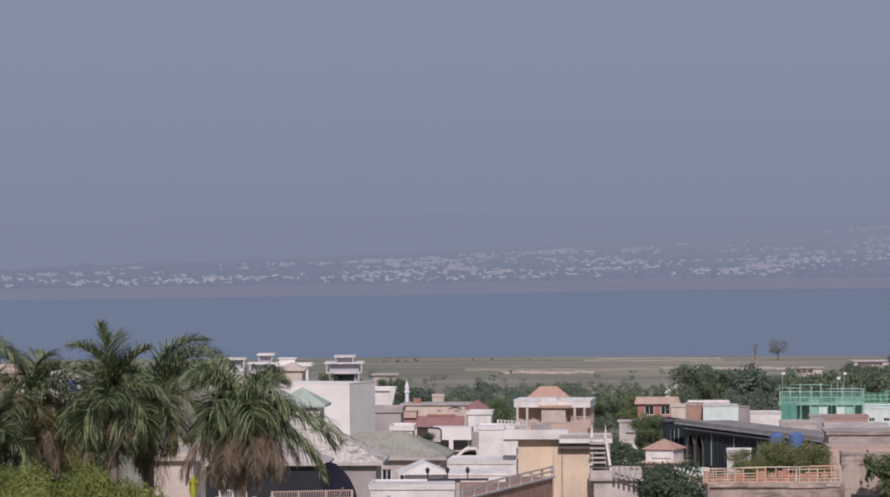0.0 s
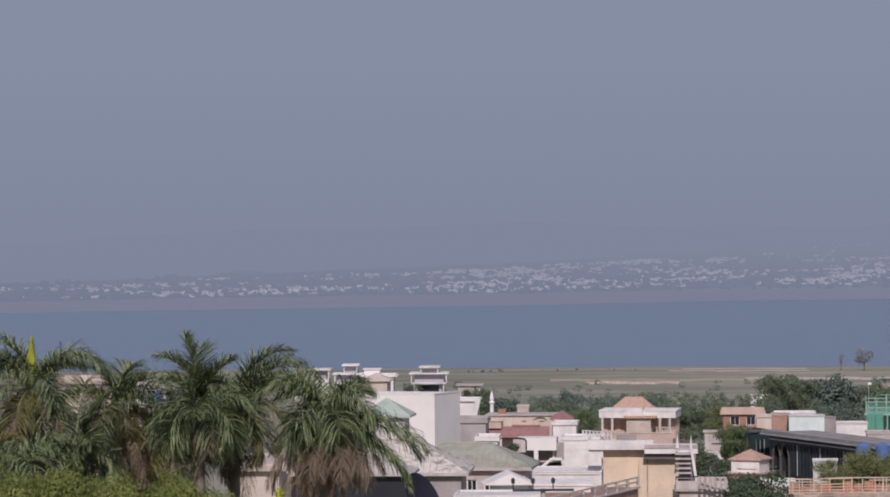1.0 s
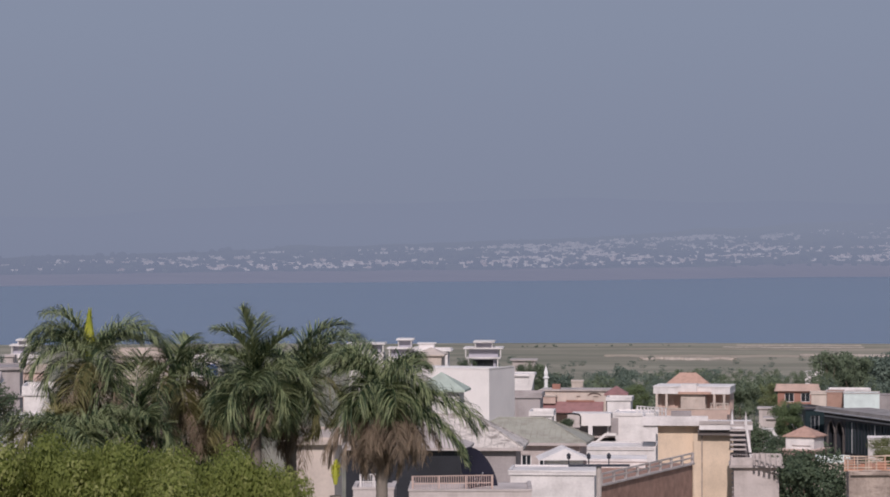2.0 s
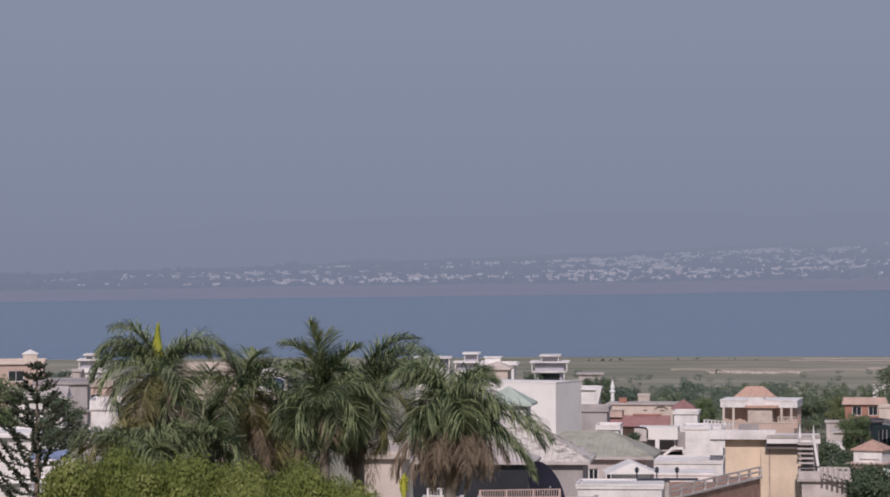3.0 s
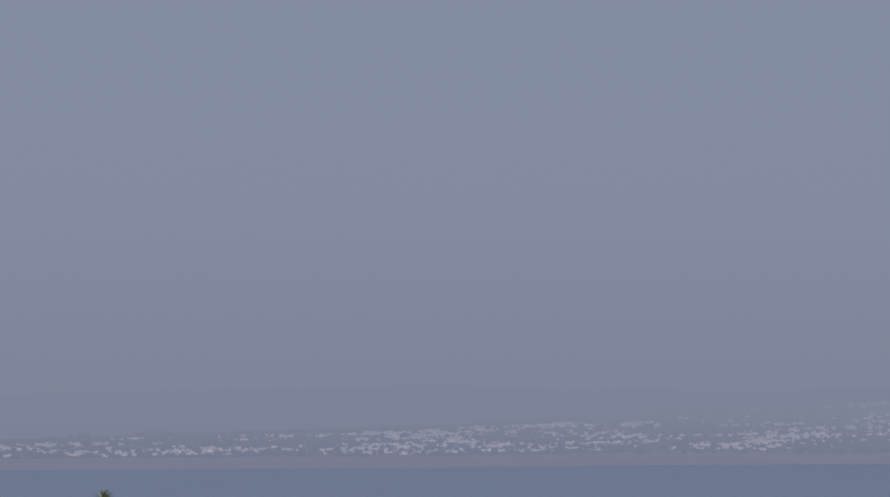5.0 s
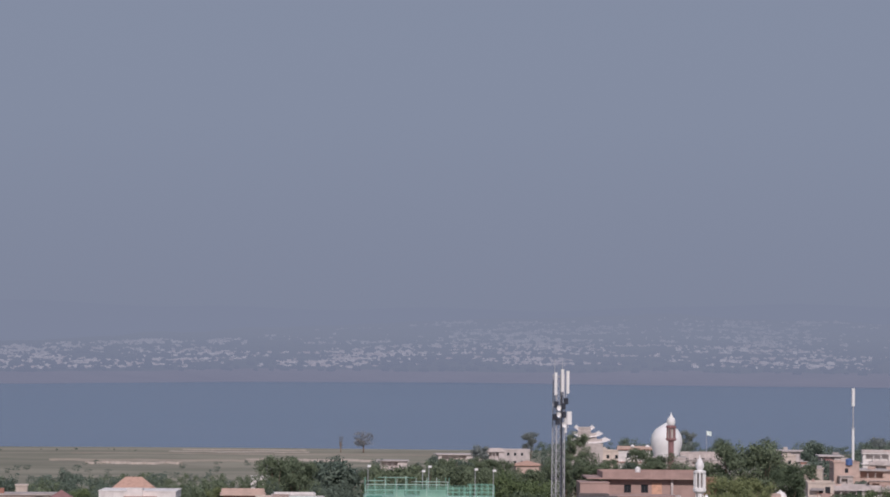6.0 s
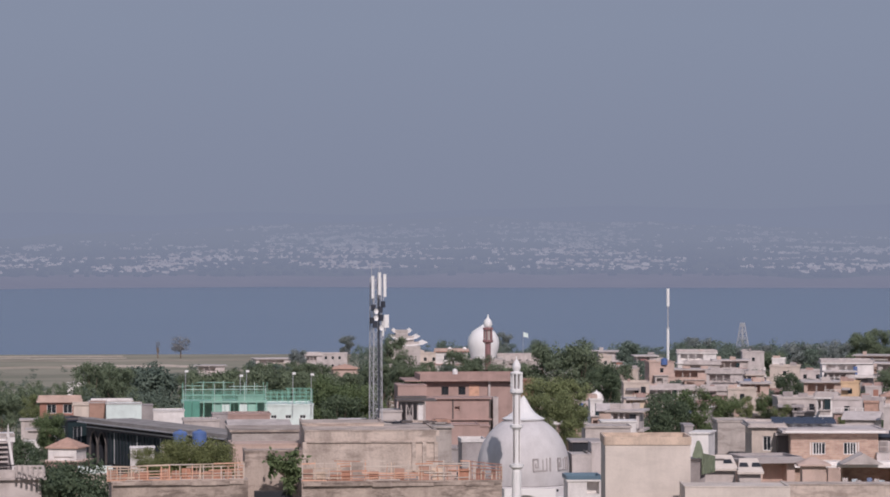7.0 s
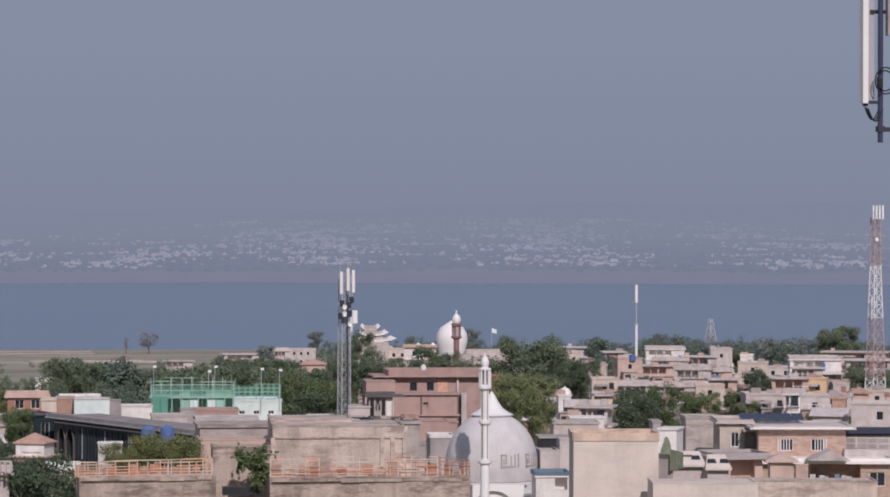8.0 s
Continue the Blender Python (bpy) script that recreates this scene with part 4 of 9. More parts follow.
flat_slab_house("white three-tier lakeside house with open verandas", 18.02, 520, 27.84, 6.84, 8, -4, [(0.1, 3.7, 1.1), (0, 6.9, 1.7), (0, 5.9, 1.9)])
house("white flat roof beside trees", 27.02, 560, 23.03, 4.17, 7, -4, OFFWHITE, ledge=0.5, parapet=0.0, win=None)
house("small white house with a slanting stair wall", 15.77, 330, 30.41, 2.14, 5, -6, WHITE, ledge=0.3, parapet=0.1, win=(1.0, 1.0))
house("grey flat house with low walls", 14.66, 300, 29.56, 3.03, 6, -6, GREYW, ledge=0.2, parapet=0.3, win=(0.9, 0.9))
house("peach villa with a shaded terrace", -62.66, 420, 30.27, 11.52, 9, 6, PEACH, win=(2.2, 1.5), gap=3.9, parapet=0.35, ledge=0.4, trim=CREAM)
pav = thing("roof_pavilion", "small white-capped pavilion on a villa roof", "pavilion", -59.21, 424, 30.26, 6)
part("wall", Geo().box(0, 0, 0.6, 2.0, 2.0, 1.2), CREAM, pav)
part("roof", Geo().hip(0, 0, 1.25, 2.0, 2.0, 0.6, 0, 0.15, 0.1), WHITE, pav)
flat_slab_house("white tiered house with lilac-grey walls", -62.31, 520, 28.29, 4.76, 7, 2, [(0, 2.2, 0.9), (0, 4.4, 1.6), (0.2, 4.6, 1.8)])
house("white terrace house with blue-shuttered windows", -60.62, 505, 25.79, 5.20, 4, 2, WHITE, win=(1.2, 1.0), gap=1.9, ledge=0.4, parapet=0.2, frame_mat=PAINT_B)
house("orange-brown house below a white one", -55.31, 470, 24.88, 4.93, 8, 2, PEACH, win=(1.6, 1.1), gap=2.6, ledge=0.4, trim=CREAM)
house("small white house with a sheet roof", -62.88, 500, 26.19, 2.86, 5, 3, OFFWHITE, win=None, ledge=0.3, parapet=0.1)
house("long grey roof over low walls", -45.28, 350, 30.37, 6.14, 12, 5, GREYW, ledge=0.4, parapet=0.15, win=None)
house("low white house behind a pine", -41.36, 300, 30.98, 5.32, 9, 5, WHITE, ledge=0.6, parapet=0.1, win=(1.0, 1.0), roof="gable", rise=1.0, rmat=OFFWHITE)
house("white house wall with a shaded veranda", -27.97, 205, 32.88, 8.51, 7, 3, WHITE, ledge=0.5, parapet=0.15, win=None)
tarp = thing("tarpaulin", "crumpled blue tarpaulin hung over a yard", "tarpaulin", -19.93, 150, ground_z(-19.93, 150), 4)
tg = Geo()
for i in range(12):
    for j in range(7):
        tg.v.append((-1.0 + 2.0 * i / 11, -0.5 + 1.0 * j / 6, 35.36 - ground_z(-19.93, 150) - 0.45 * (1 - j / 6) + 0.10 * noise.noise((i * 0.6, j * 0.7, 2))))
tg.f = [(i * 7 + j, i * 7 + 7 + j, i * 7 + 8 + j, i * 7 + j + 1) for i in range(11) for j in range(6)]
part("sheet", tg, TARP, tarp)
for sx in (-0.95, 0.95):
    part("pole", Geo().tube((sx, 0.45, -0.3), (sx, 0.45, 35.36 - ground_z(-19.93, 150)), 0.04), STEEL, tarp)
house("tan house glimpsed between palm fronds", -34.25, 430, 28.89, 7.93, 9, 0, CREAM, ledge=0.4)
house("white house with a roof tank behind palms", -26.81, 460, 27.46, 4.55, 8, -2, WHITE, ledge=0.3)
tank(-24.72, 440, 25.05, 0.8, 2.1, PAINT_B, "blue ribbed plastic water tank")
house("low tan house carrying a blue tank", -25.89, 436, 25.22, 4.98, 6, -2, CREAM, ledge=0.2, parapet=0.0, win=None)
house("old white house behind palms", -34.2, 300, 29.9, 3.1, 9, 4, WHITE, ledge=0.2, win=None)
house("cream garden house behind palms", -23.69, 260, 30.70, 7.66, 8, 3, CREAM, ledge=0.3, win=(1.2, 1.2))
house("pale plastered house behind the palm trunks", -2.46, 110, 37.75, 1.65, 6, -2, CREAM, ledge=0.3, win=None, parapet=0.1)

# ---- white hall, sheet roofs, dish and fence ----
house("large plain white plastered hall, flat-roofed", 5.56, 263.9, 33.89, 9.0, 5.9, -25, CLEAN, win=None, ledge=0.0, parapet=0.0, name="hall")
house("small white room under a pale green pyramid roof", 4.75, 238, 33.09, 3.27, 3.4, -8, WHITE, win=None, ledge=0.0, roof="hip", rmat=GREEN_ROOF, rise=1.35)
house("pale house under a mossy sheet hip roof", 4.50, 190, 31.80, 8.40, 5.8, -6, GREYW, win=(0.9, 1.0), gap=1.6, ledge=0.0, roof="hip", rmat=TIN, rise=1.9, shown=1)
house("white veranda house under a greenish sheet roof", 9.51, 205, 31.09, 8.60, 5.4, -9, OFFWHITE, win=(0.7, 1.9), gap=1.2, ledge=0.0, roof="hip", rmat=TIN_G, rise=1.5, shown=1)
# Near-black walls paint the veranda's shade.
house("low sunlit sheet roof over walls painted dark as veranda shade", 1.43, 180, 32.49, 6.96, 4, -6, DARK, win=None, ledge=0.0, roof="hip", rmat=OFFWHITE, rise=0.9)
house("small white gabled outhouse", 12.24, 180, 31.98, 2.61, 2.2, 90, WHITE, win=None, ledge=0.0, roof="gable", rise=0.7, rmat=WHITE)
house("white flat outhouse with a small vent", 9.59, 165, 32.30, 4.66, 4, -6, WHITE, win=None, ledge=0.1, parapet=0.1)

dish = thing("satellite_dish", "large dark mesh satellite dish seen from behind", "satellite dish", 4.45, 140, ground_z(4.45, 140), -8)
DZ = 33.94 - ground_z(4.45, 140)
dg = Geo()
for j in range(9):
    rr = 1.45 * j / 8
    for i in range(36):
        an = 2 * math.pi * i / 36
        p = Euler((radians(66), 0, radians(66))).to_matrix() @ Vector((rr * math.cos(an), rr * math.sin(an), 0.16 * rr * rr))
        dg.v.append((p.x, p.y, p.z + DZ))
dg.f = [(j * 36 + i, j * 36 + (i + 1) % 36, (j + 1) * 36 + (i + 1) % 36, (j + 1) * 36 + i) for j in range(8) for i in range(36)]
part("reflector", dg, NAVY, dish, "dark dished reflector", smooth=True)
part("mast_pipe", Geo().tube((0, 0.15, -0.4), (0, 0.1, DZ), 0.08), STEEL, dish)
part("feed_arm", Geo().tube((0.2, -0.2, DZ - 0.3), (0.55, -1.1, DZ + 0.35), 0.025), STEEL, dish)
rail("fence", "low pinkish slatted balcony fence", 1.54, 138, 5.27, 138.6, 34.21 - 0.72, 0.72, 3, 2, PEACH, 34, 0.035, "fence")
house("balcony block below a slatted fence", 4.21, 137.6, 33.53, 5.67, 5, -2, OFFWHITE, win=None, ledge=0.0, parapet=0.0)
rail("fence", "short pale slatted fence between palms", -0.89, 140, 0.36, 140, 34.15 - 0.72, 0.72, 2, 2, WHITE, 12, 0.035, "fence")
house("small block below a pale fence", -0.27, 139.6, 33.46, 1.91, 4, -2, OFFWHITE, win=None, ledge=0.0, parapet=0.0)

pole = thing("utility_pole", "utility pole with a dark crossarm and three insulators", "utility pole", 7.41, 100, ground_z(7.41, 100) - 0.5, 0)
PZ = 37.52 - ground_z(7.41, 100) + 0.5
part("pole_shaft", Geo().tube((0, 0.12, 0), (0, 0.12, PZ + 0.05), 0.13, 0.09, 10), CONCRETE_L, pole)
part("crossarm", Geo().box(0, 0, PZ, 2.06, 0.09, 0.08), DARKSTEEL, pole)
for ix in (-1.02, -0.35, 0.33):
    part("insulator", Geo().turned([(0.02, PZ + 0.02), (0.02, PZ + 0.22), (0.075, PZ + 0.25), (0.05, PZ + 0.30), (0.085, PZ + 0.33), (0.03, PZ + 0.42)], 10, ix, 0), DARKSTEEL, pole, smooth=True)

# ---- houses between the hall and the arcade ----
house("pale stair room above red roofs", 26.87, 405, 26.28, 1.55, 2.5, -6, CREAM, ledge=0.1, parapet=0.0, win=None)
row = thing("house", "long cream house with a dull red lean-to roof", "house", 24.36, 380, ground_z(24.36, 380) - 0.5, -7, "houses of the town")
RZ0 = 23.51 - ground_z(24.36, 380) + 0.5
g = Geo()
g.side((-4.3, 1.0, 0), (1, 0, 0), 8.8, RZ0 + 2.55, (0, -1, 0), [(5.0, RZ0 + 1.35, 5.5, RZ0 + 1.9), (7.2, RZ0 + 1.35, 7.8, RZ0 + 1.9)])
g.side((4.5, 1.0, 0), (0, 1, 0), 5.0, RZ0 + 2.55, (1, 0, 0), [])
g.side((-4.3, 6.0, 0), (0, -1, 0), 5.0, RZ0 + 2.55, (-1, 0, 0), [])
g.quad((-4.3, 1.0, RZ0 + 2.55), (4.5, 1.0, RZ0 + 2.55), (4.5, 6.0, RZ0 + 2.55), (-4.3, 6.0, RZ0 + 2.55))
part("wall", g, CREAM, row)
part("roof_edge", Geo().box(0.9, 3.4, RZ0 + 2.65, 9.6, 5.4, 0.18), OFFWHITE, row)
g = Geo()
a4, b4, c4, d4 = (-4.15, -1.5, RZ0), (4.2, -1.5, RZ0), (4.2, 0.98, RZ0 + 1.2), (-4.15, 0.98, RZ0 + 1.2)
lo4 = lambda p: (p[0], p[1], p[2] - 0.12)
g.quad(a4, b4, c4, d4).quad(lo4(d4), lo4(c4), lo4(b4), lo4(a4)).quad(lo4(a4), lo4(b4), b4, a4).quad(lo4(b4), lo4(c4), c4, b4).quad(lo4(d4), lo4(a4), a4, d4)
part("lean_to_roof", g, REDROOF, row, "dull red lean-to roof")
part("roof_upstand", Geo().box(1.2, 0.85, RZ0 + 1.28, 3.6, 0.2, 0.22), RUST, row, "dark red flashing")
for cx in (-3.9, -1.9, 0.3, 2.4, 4.0):
    part("post", Geo().box(cx, -1.3, RZ0 / 2 - 0.1, 0.22, 0.22, RZ0 - 0.3), WHITE, row)
part("veranda_wall", Geo().box(0, 0.4, RZ0 / 2 - 0.2, 8.2, 0.3, RZ0 - 0.5), PEACH, row)
part("side_block", Geo().box(-3.2, 0.3, RZ0 + 1.45, 2.6, 1.2, 0.9), PEACH, row)
part("side_slab", Geo().box(-3.2, 0.3, RZ0 + 1.96, 2.9, 1.5, 0.13), CREAM, row)
part("roof_hut", Geo().box(-1.95, 2.4, RZ0 + 3.0, 1.0, 1.0, 0.75), RUST, row, "small red-brown roof hut")
vault = Geo()
for i in range(9):
    an = math.pi * i / 8
    vault.v += [(3.0 - 0.85 * math.cos(an), 0.7, RZ0 + 1.95 + 0.42 * math.sin(an)), (3.0 - 0.85 * math.cos(an), 1.6, RZ0 + 1.95 + 0.42 * math.sin(an))]
vault.f = [(2 * i, 2 * i + 2, 2 * i + 3, 2 * i + 1) for i in range(8)]
part("arched_canopy", vault, GREYW, row, "small grey arched canopy")
house("small pink hut with a red hip roof", 27.81, 350, 27.04, 1.80, 3, -6, CREAM, ledge=0.0, roof="hip", rise=0.9, rmat=REDROOF, win=None)
house("white stair block with a dark slit window", 25.57, 318, 28.31, 2.49, 4, -8, WHITE, ledge=0.15, parapet=0.2, win=(0.9, 0.3), gap=1.8)
slant = thing("wall", "slanting white side wall of a small house", "wall", 16.76, 327, ground_z(16.76, 327), -6)
W0, W1 = 28.30 - ground_z(16.76, 327), 30.68 - ground_z(16.76, 327)
sg = Geo()
for y_ in (0.0, -0.5):
    sg.v += [(-0.75, y_, 0), (-0.2, y_, 0), (-0.2, y_, W0), (0.35, y_, W1), (-0.25, y_, W1), (-0.75, y_, W0)]
sg.f = [(5, 4, 3, 2, 1, 0), (6, 7, 8, 9, 10, 11)] + [((i + 1) % 6, i, 6 + i, 6 + (i + 1) % 6) for i in range(6)]
part("wall_body", sg, WHITE, slant)
house("small white house behind a shed roof", 15.74, 290, 28.31, 2.05, 5, -6, WHITE, ledge=0.2, parapet=0.3, win=(0.7, 0.5), gap=1.6)
cano = thing("house", "white house with a heavy canopy over an open porch and stair", "house", 20.97, 300, ground_z(20.97, 300) - 0.5, -8, "houses of the town")
KZ = 24.87 - ground_z(20.97, 300) + 0.5
part("canopy_band", Geo().box(0.35, 1.2, KZ + 2.35, 4.0, 3.2, 1.25), CLEAN, cano, "white canopy parapet")
part("canopy_wing", Geo().box(-1.35, -0.55, KZ + 2.25, 1.25, 0.7, 1.35), OFFWHITE, cano)
part("dark_trim", Geo().hose([(-2.15, -0.92, KZ + 2.95), (-1.6, -0.92, KZ + 3.0), (-0.85, -0.92, KZ + 2.92), (-0.66, -0.92, KZ + 2.72), (-0.66, -0.92, KZ + 1.9)], 0.08, 6), BLACK, cano, "black canopy edge")
part("back_wall", Geo().box(0.7, 3.3, (KZ + 2.0) / 2, 4.9, 0.3, KZ + 2.0), OFFWHITE, cano)
for cx, cw in ((0.30, 0.42), (-1.8, 0.3)):
    part("column", Geo().box(cx, -0.2, (KZ + 1.75) / 2, cw, cw, KZ + 1.75), WHITE, cano)
part("upper_floor", Geo().box(0.9, 2.2, KZ + 0.55, 3.6, 2.0, 0.25), OFFWHITE, cano)
# Solid dark block stands for the shade in the opening.
part("shop_opening", Geo().box(1.9, 2.9, KZ - 0.1, 1.9, 0.5, 1.0), DARK, cano, "dark block painted as the shaded opening under the stair")
part("door", Geo().box(2.55, 0.6, KZ + 1.65, 1.0, 0.12, 1.65), GREYW, cano, "grey panel door")
part("door_jamb", Geo().box(2.0, 0.6, KZ + 1.65, 0.14, 0.2, 1.7), WHITE, cano)
for i in range(9):
    part("tread", Geo().box(0.65 + 0.15 * i, 0.3, KZ - 0.30 + 0.13 * i, 0.17, 0.9, 0.10), OFFWHITE, cano)
g = Geo()
for y_ in (-0.2, -0.34):
    g.v += [(0.45, y_, KZ - 0.45), (1.85, y_, KZ + 0.72), (2.9, y_, KZ + 0.72), (2.9, y_, KZ + 0.98), (1.75, y_, KZ + 0.98), (0.45, y_, KZ - 0.12)]
g.f = [(5, 4, 3, 2, 1, 0), (6, 7, 8, 9, 10, 11)] + [((i + 1) % 6, i, 6 + i, 6 + (i + 1) % 6) for i in range(6)]
part("stringer", g, CLEAN, cano, "white stair stringer")
house("white plastered house wall without windows", 25.80, 300, 27.72, 4.07, 6, -8, WHITE, ledge=0.12, win=None, parapet=0.15)
rail("railing", "white concrete roof balustrade", 26.17, 302, 28.67, 298, 27.72, 0.75, 8, 2, WHITE, 0, 0.07)
house("house with a terracotta hipped roof", 46.61, 450, 23.2, 6.1, 3.6, -7, PEACH, roof="hip", rise=1.9, win=None, ledge=0)
vil = thing("house", "peach villa with a stair tower, shaded porches and cream roof slabs", "house", 44.0, 420, ground_z(44.23, 420) - 0.5, -12, "houses of the town")
VZ = 20.29 - ground_z(44.23, 420) + 0.5
g = Geo()
g.side((-5.6, 3.6, 0), (1, 0, 0), 11.2, VZ + 3.3, (0, -1, 0), [(0.7, VZ + 0.9, 2.0, VZ + 2.6), (2.7, VZ + 0.9, 3.6, VZ + 2.6), (8.4, VZ + 0.6, 9.5, VZ + 2.6)])
g.side((5.6, 3.6, 0), (0, 1, 0), 6.0, VZ + 3.3, (1, 0, 0), [(1.0, VZ + 0.9, 2.2, VZ + 2.4), (3.4, VZ + 0.9, 4.6, VZ + 2.4)])
g.side((-5.6, 9.6, 0), (0, -1, 0), 6.0, VZ + 3.3, (-1, 0, 0), [])
part("wall", g, PEACH, vil)
part("roof_slab", Geo().box(-0.05, 5.4, VZ + 3.80, 11.7, 8.8, 0.95), WHITE, vil, "pale roof slab with a deep edge")
part("roof_lip", Geo().box(-0.05, 5.4, VZ + 4.34, 11.9, 9.0, 0.13), WHITE, vil)
for cx in (-5.4, -3.9, 3.4, 4.9):
    part("column", Geo().box(cx, 1.2, VZ + 1.7, 0.34, 0.34, 3.2), CREAM, vil)
g = Geo()
g.side((-1.6, 0, 0), (1, 0, 0), 3.7, VZ + 3.35, (0, -1, 0), [(0.35, VZ + 1.3, 0.85, VZ + 2.7, 0.12), (2.2, VZ + 1.5, 2.7, VZ + 2.5, 0.12)])
g.side((2.1, 0, 0), (0, 1, 0), 3.58, VZ + 3.35, (1, 0, 0), [(0.6, VZ + 0.7, 1.7, VZ + 2.9), (2.2, VZ + 0.7, 3.1, VZ + 2.9)])
g.side((-1.6, 3.58, 0), (0, -1, 0), 3.58, VZ + 3.35, (-1, 0, 0), [])
part("stair_tower", g, CREAM, vil, "cream stair tower")
part("tower_slab", Geo().box(0.5, 1.6, VZ + 3.50, 4.9, 4.4, 0.30), TERRACOTTA, vil, "red-brown slab edge")
part("tower_cap", Geo().box(-0.4, 1.6, VZ + 4.20, 2.4, 2.6, 1.1), WHITE, vil)
g = Geo()
g.box(1.0, -1.6, (VZ + 1.3) / 2, 9.2, 0.25, VZ + 1.3).box(1.0, 1.0, (VZ + 0.4) / 2, 9.1, 5.0, VZ + 0.4)
part("terrace_wall", g, PEACH, vil)
part("terrace_coping", Geo().box(1.0, -1.62, VZ + 1.36, 9.4, 0.4, 0.13), CREAM, vil)
for i in range(7):
    part("baluster", Geo().box(3.2 + 0.42 * i, -1.7, VZ + 1.75, 0.12, 0.12, 0.7), CREAM, vil)
part("handrail", Geo().box(4.45, -1.7, VZ + 2.14, 2.8, 0.18, 0.12), CREAM, vil)
part("side_terrace", Geo().box(-3.6, 0.2, (VZ - 0.2) / 2, 3.2, 3.0, VZ - 0.2), CREAM, vil)

vil.scale = (0.93, 0.93, 1.0)

yel = thing("house", "yellow plastered house under broad pale concrete slabs", "house", 24.73, 230, ground_z(24.73, 230) - 0.5, -6, "houses of the town")
YZ = 30.80 - ground_z(24.73, 230) + 0.5
g = Geo()
g.side((-3.2, 1.6, 0), (1, 0, 0), 3.3, YZ, (0, -1, 0), [])
g.side((-3.2, 7.0, 0), (0, -1, 0), 5.4, YZ, (-1, 0, 0), [])
part("wall", g, YELLOW, yel)
g = Geo()
g.side((-0.45, 0, 0), (1, 0, 0), 3.3, YZ - 0.55, (0, -1, 0), [])
g.side((2.85, 0, 0), (0, 1, 0), 5.0, YZ - 0.55, (1, 0, 0), [(0.9, YZ - 3.0, 2.0, YZ - 1.5)])
g.side((-0.45, 5.0, 0), (0, -1, 0), 5.0, YZ - 0.55, (-1, 0, 0), [])
part("front_wall", g, YELLOW, yel)
part("roof_slab", Geo().box(-1.85, 4.0, YZ + 0.20, 5.1, 6.6, 0.40), WHITE, yel, "pale concrete roof slab")
part("roof_parapet", Geo().box(-1.85, 0.78, YZ + 0.56, 5.1, 0.14, 0.34).box(-4.33, 4.0, YZ + 0.56, 0.14, 6.3, 0.34), WHITE, yel)
g = Geo()
for x_ in (-4.35, -3.2):
    g.v += [(x_, 0.9, YZ - 0.02), (x_, 4.5, YZ - 0.02), (x_, 4.5, YZ - (0.12 if x_ < -4 else 0.72)), (x_, 0.9, YZ - (0.12 if x_ < -4 else 0.72))]
g.f = [(0, 1, 2, 3), (7, 6, 5, 4), (0, 3, 7, 4), (3, 2, 6, 7), (1, 0, 4, 5), (2, 1, 5, 6)]
part("slab_bracket", g, WHITE, yel, "sloping concrete bracket")
part("porch_slab", Geo().box(2.05, 1.6, YZ + 0.04, 4.1, 5.4, 0.46), WHITE, yel, "pale porch slab")
part("porch_lip", Geo().box(2.05, -1.12, YZ + 0.36, 4.1, 0.12, 0.26), OFFWHITE, yel)
part("under_slab", Geo().box(1.45, 1.8, YZ - 0.46, 3.1, 5.0, 0.36), DUSK, yel, "dark slab under the porch")
part("drain_pipe", Geo().tube((0.22, -0.1, 0), (0.22, -0.1, YZ - 0.6), 0.05, None, 8), CONCRETE, yel)
part("roof_hut", Geo().box(-1.4, 5.0, YZ + 0.65, 1.6, 1.2, 0.5), GREYW, yel)
house("low stained concrete house with a flat roof", 18.32, 232, 29.02, 6.25, 6, -5, WHITE, ledge=0.1, win=None, parapet=0.1)
house("white terrace house below a balustrade", 16.55, 215, 29.37, 5.34, 4, -5, WHITE, ledge=0.1, win=None, parapet=0.0)
tx0, ty0, tx1, ty1, tz = 13.85, 197, 23.06, 219, 29.60
ter = thing("terrace", "brown-stained terrace wall of a house", "terrace", tx0, ty0, ground_z(tx0, ty0), math.degrees(math.atan2(ty1 - ty0, tx1 - tx0)))
TL, TH = math.hypot(tx1 - tx0, ty1 - ty0), tz - ground_z(tx0, ty0) - 0.85
part("wall", Geo().box(TL / 2, 3.0, TH / 2, TL, 6.0, TH), BRICKY, ter)
part("coping", Geo().box(TL / 2, 0.0, TH + 0.002, TL + 0.1, 0.35, 0.12), OFFWHITE, ter)
rail("railing", "weathered white concrete balustrade of a terrace", tx0, ty0, tx1, ty1, tz - 0.80, 0.75, 9, 2, OFFWHITE, 0, 0.09)
for px_, py_ in ((26.94, 227), (27.74, 225)):
    fin = thing("roof_spike", "slim white pointed roof ornament", "ornament", px_, py_, 31.30 - 0.3, 0)
    part("spike", Geo().turned([(0.16, 0), (0.10, 0.4), (0.05, 0.9), (0.01, 1.25)], 6), WHITE, fin)
stairs = thing("stair", "grey outside stair with a white stringer beside a yellow house", "stairs", 27.33, 224, ground_z(27.33, 224) - 0.3, -6)
SB = 31.23 - ground_z(27.33, 224) + 0.3
for i in range(26):
    part("tread", Geo().box(-0.35 + 0.012 * i, 0.3, SB - 0.36 * i, 1.15, 0.9, 0.12), OFFWHITE, stairs)
part("stringer", Geo().quad((0.15, -0.2, SB + 0.4), (0.33, -0.2, SB + 0.4), (0.95, -0.2, SB - 3.4), (0.72, -0.2, SB - 3.4)).quad((0.33, -0.2, SB + 0.4), (0.33, 0.1, SB + 0.4), (0.95, 0.1, SB - 3.4), (0.95, -0.2, SB - 3.4)), WHITE, stairs)
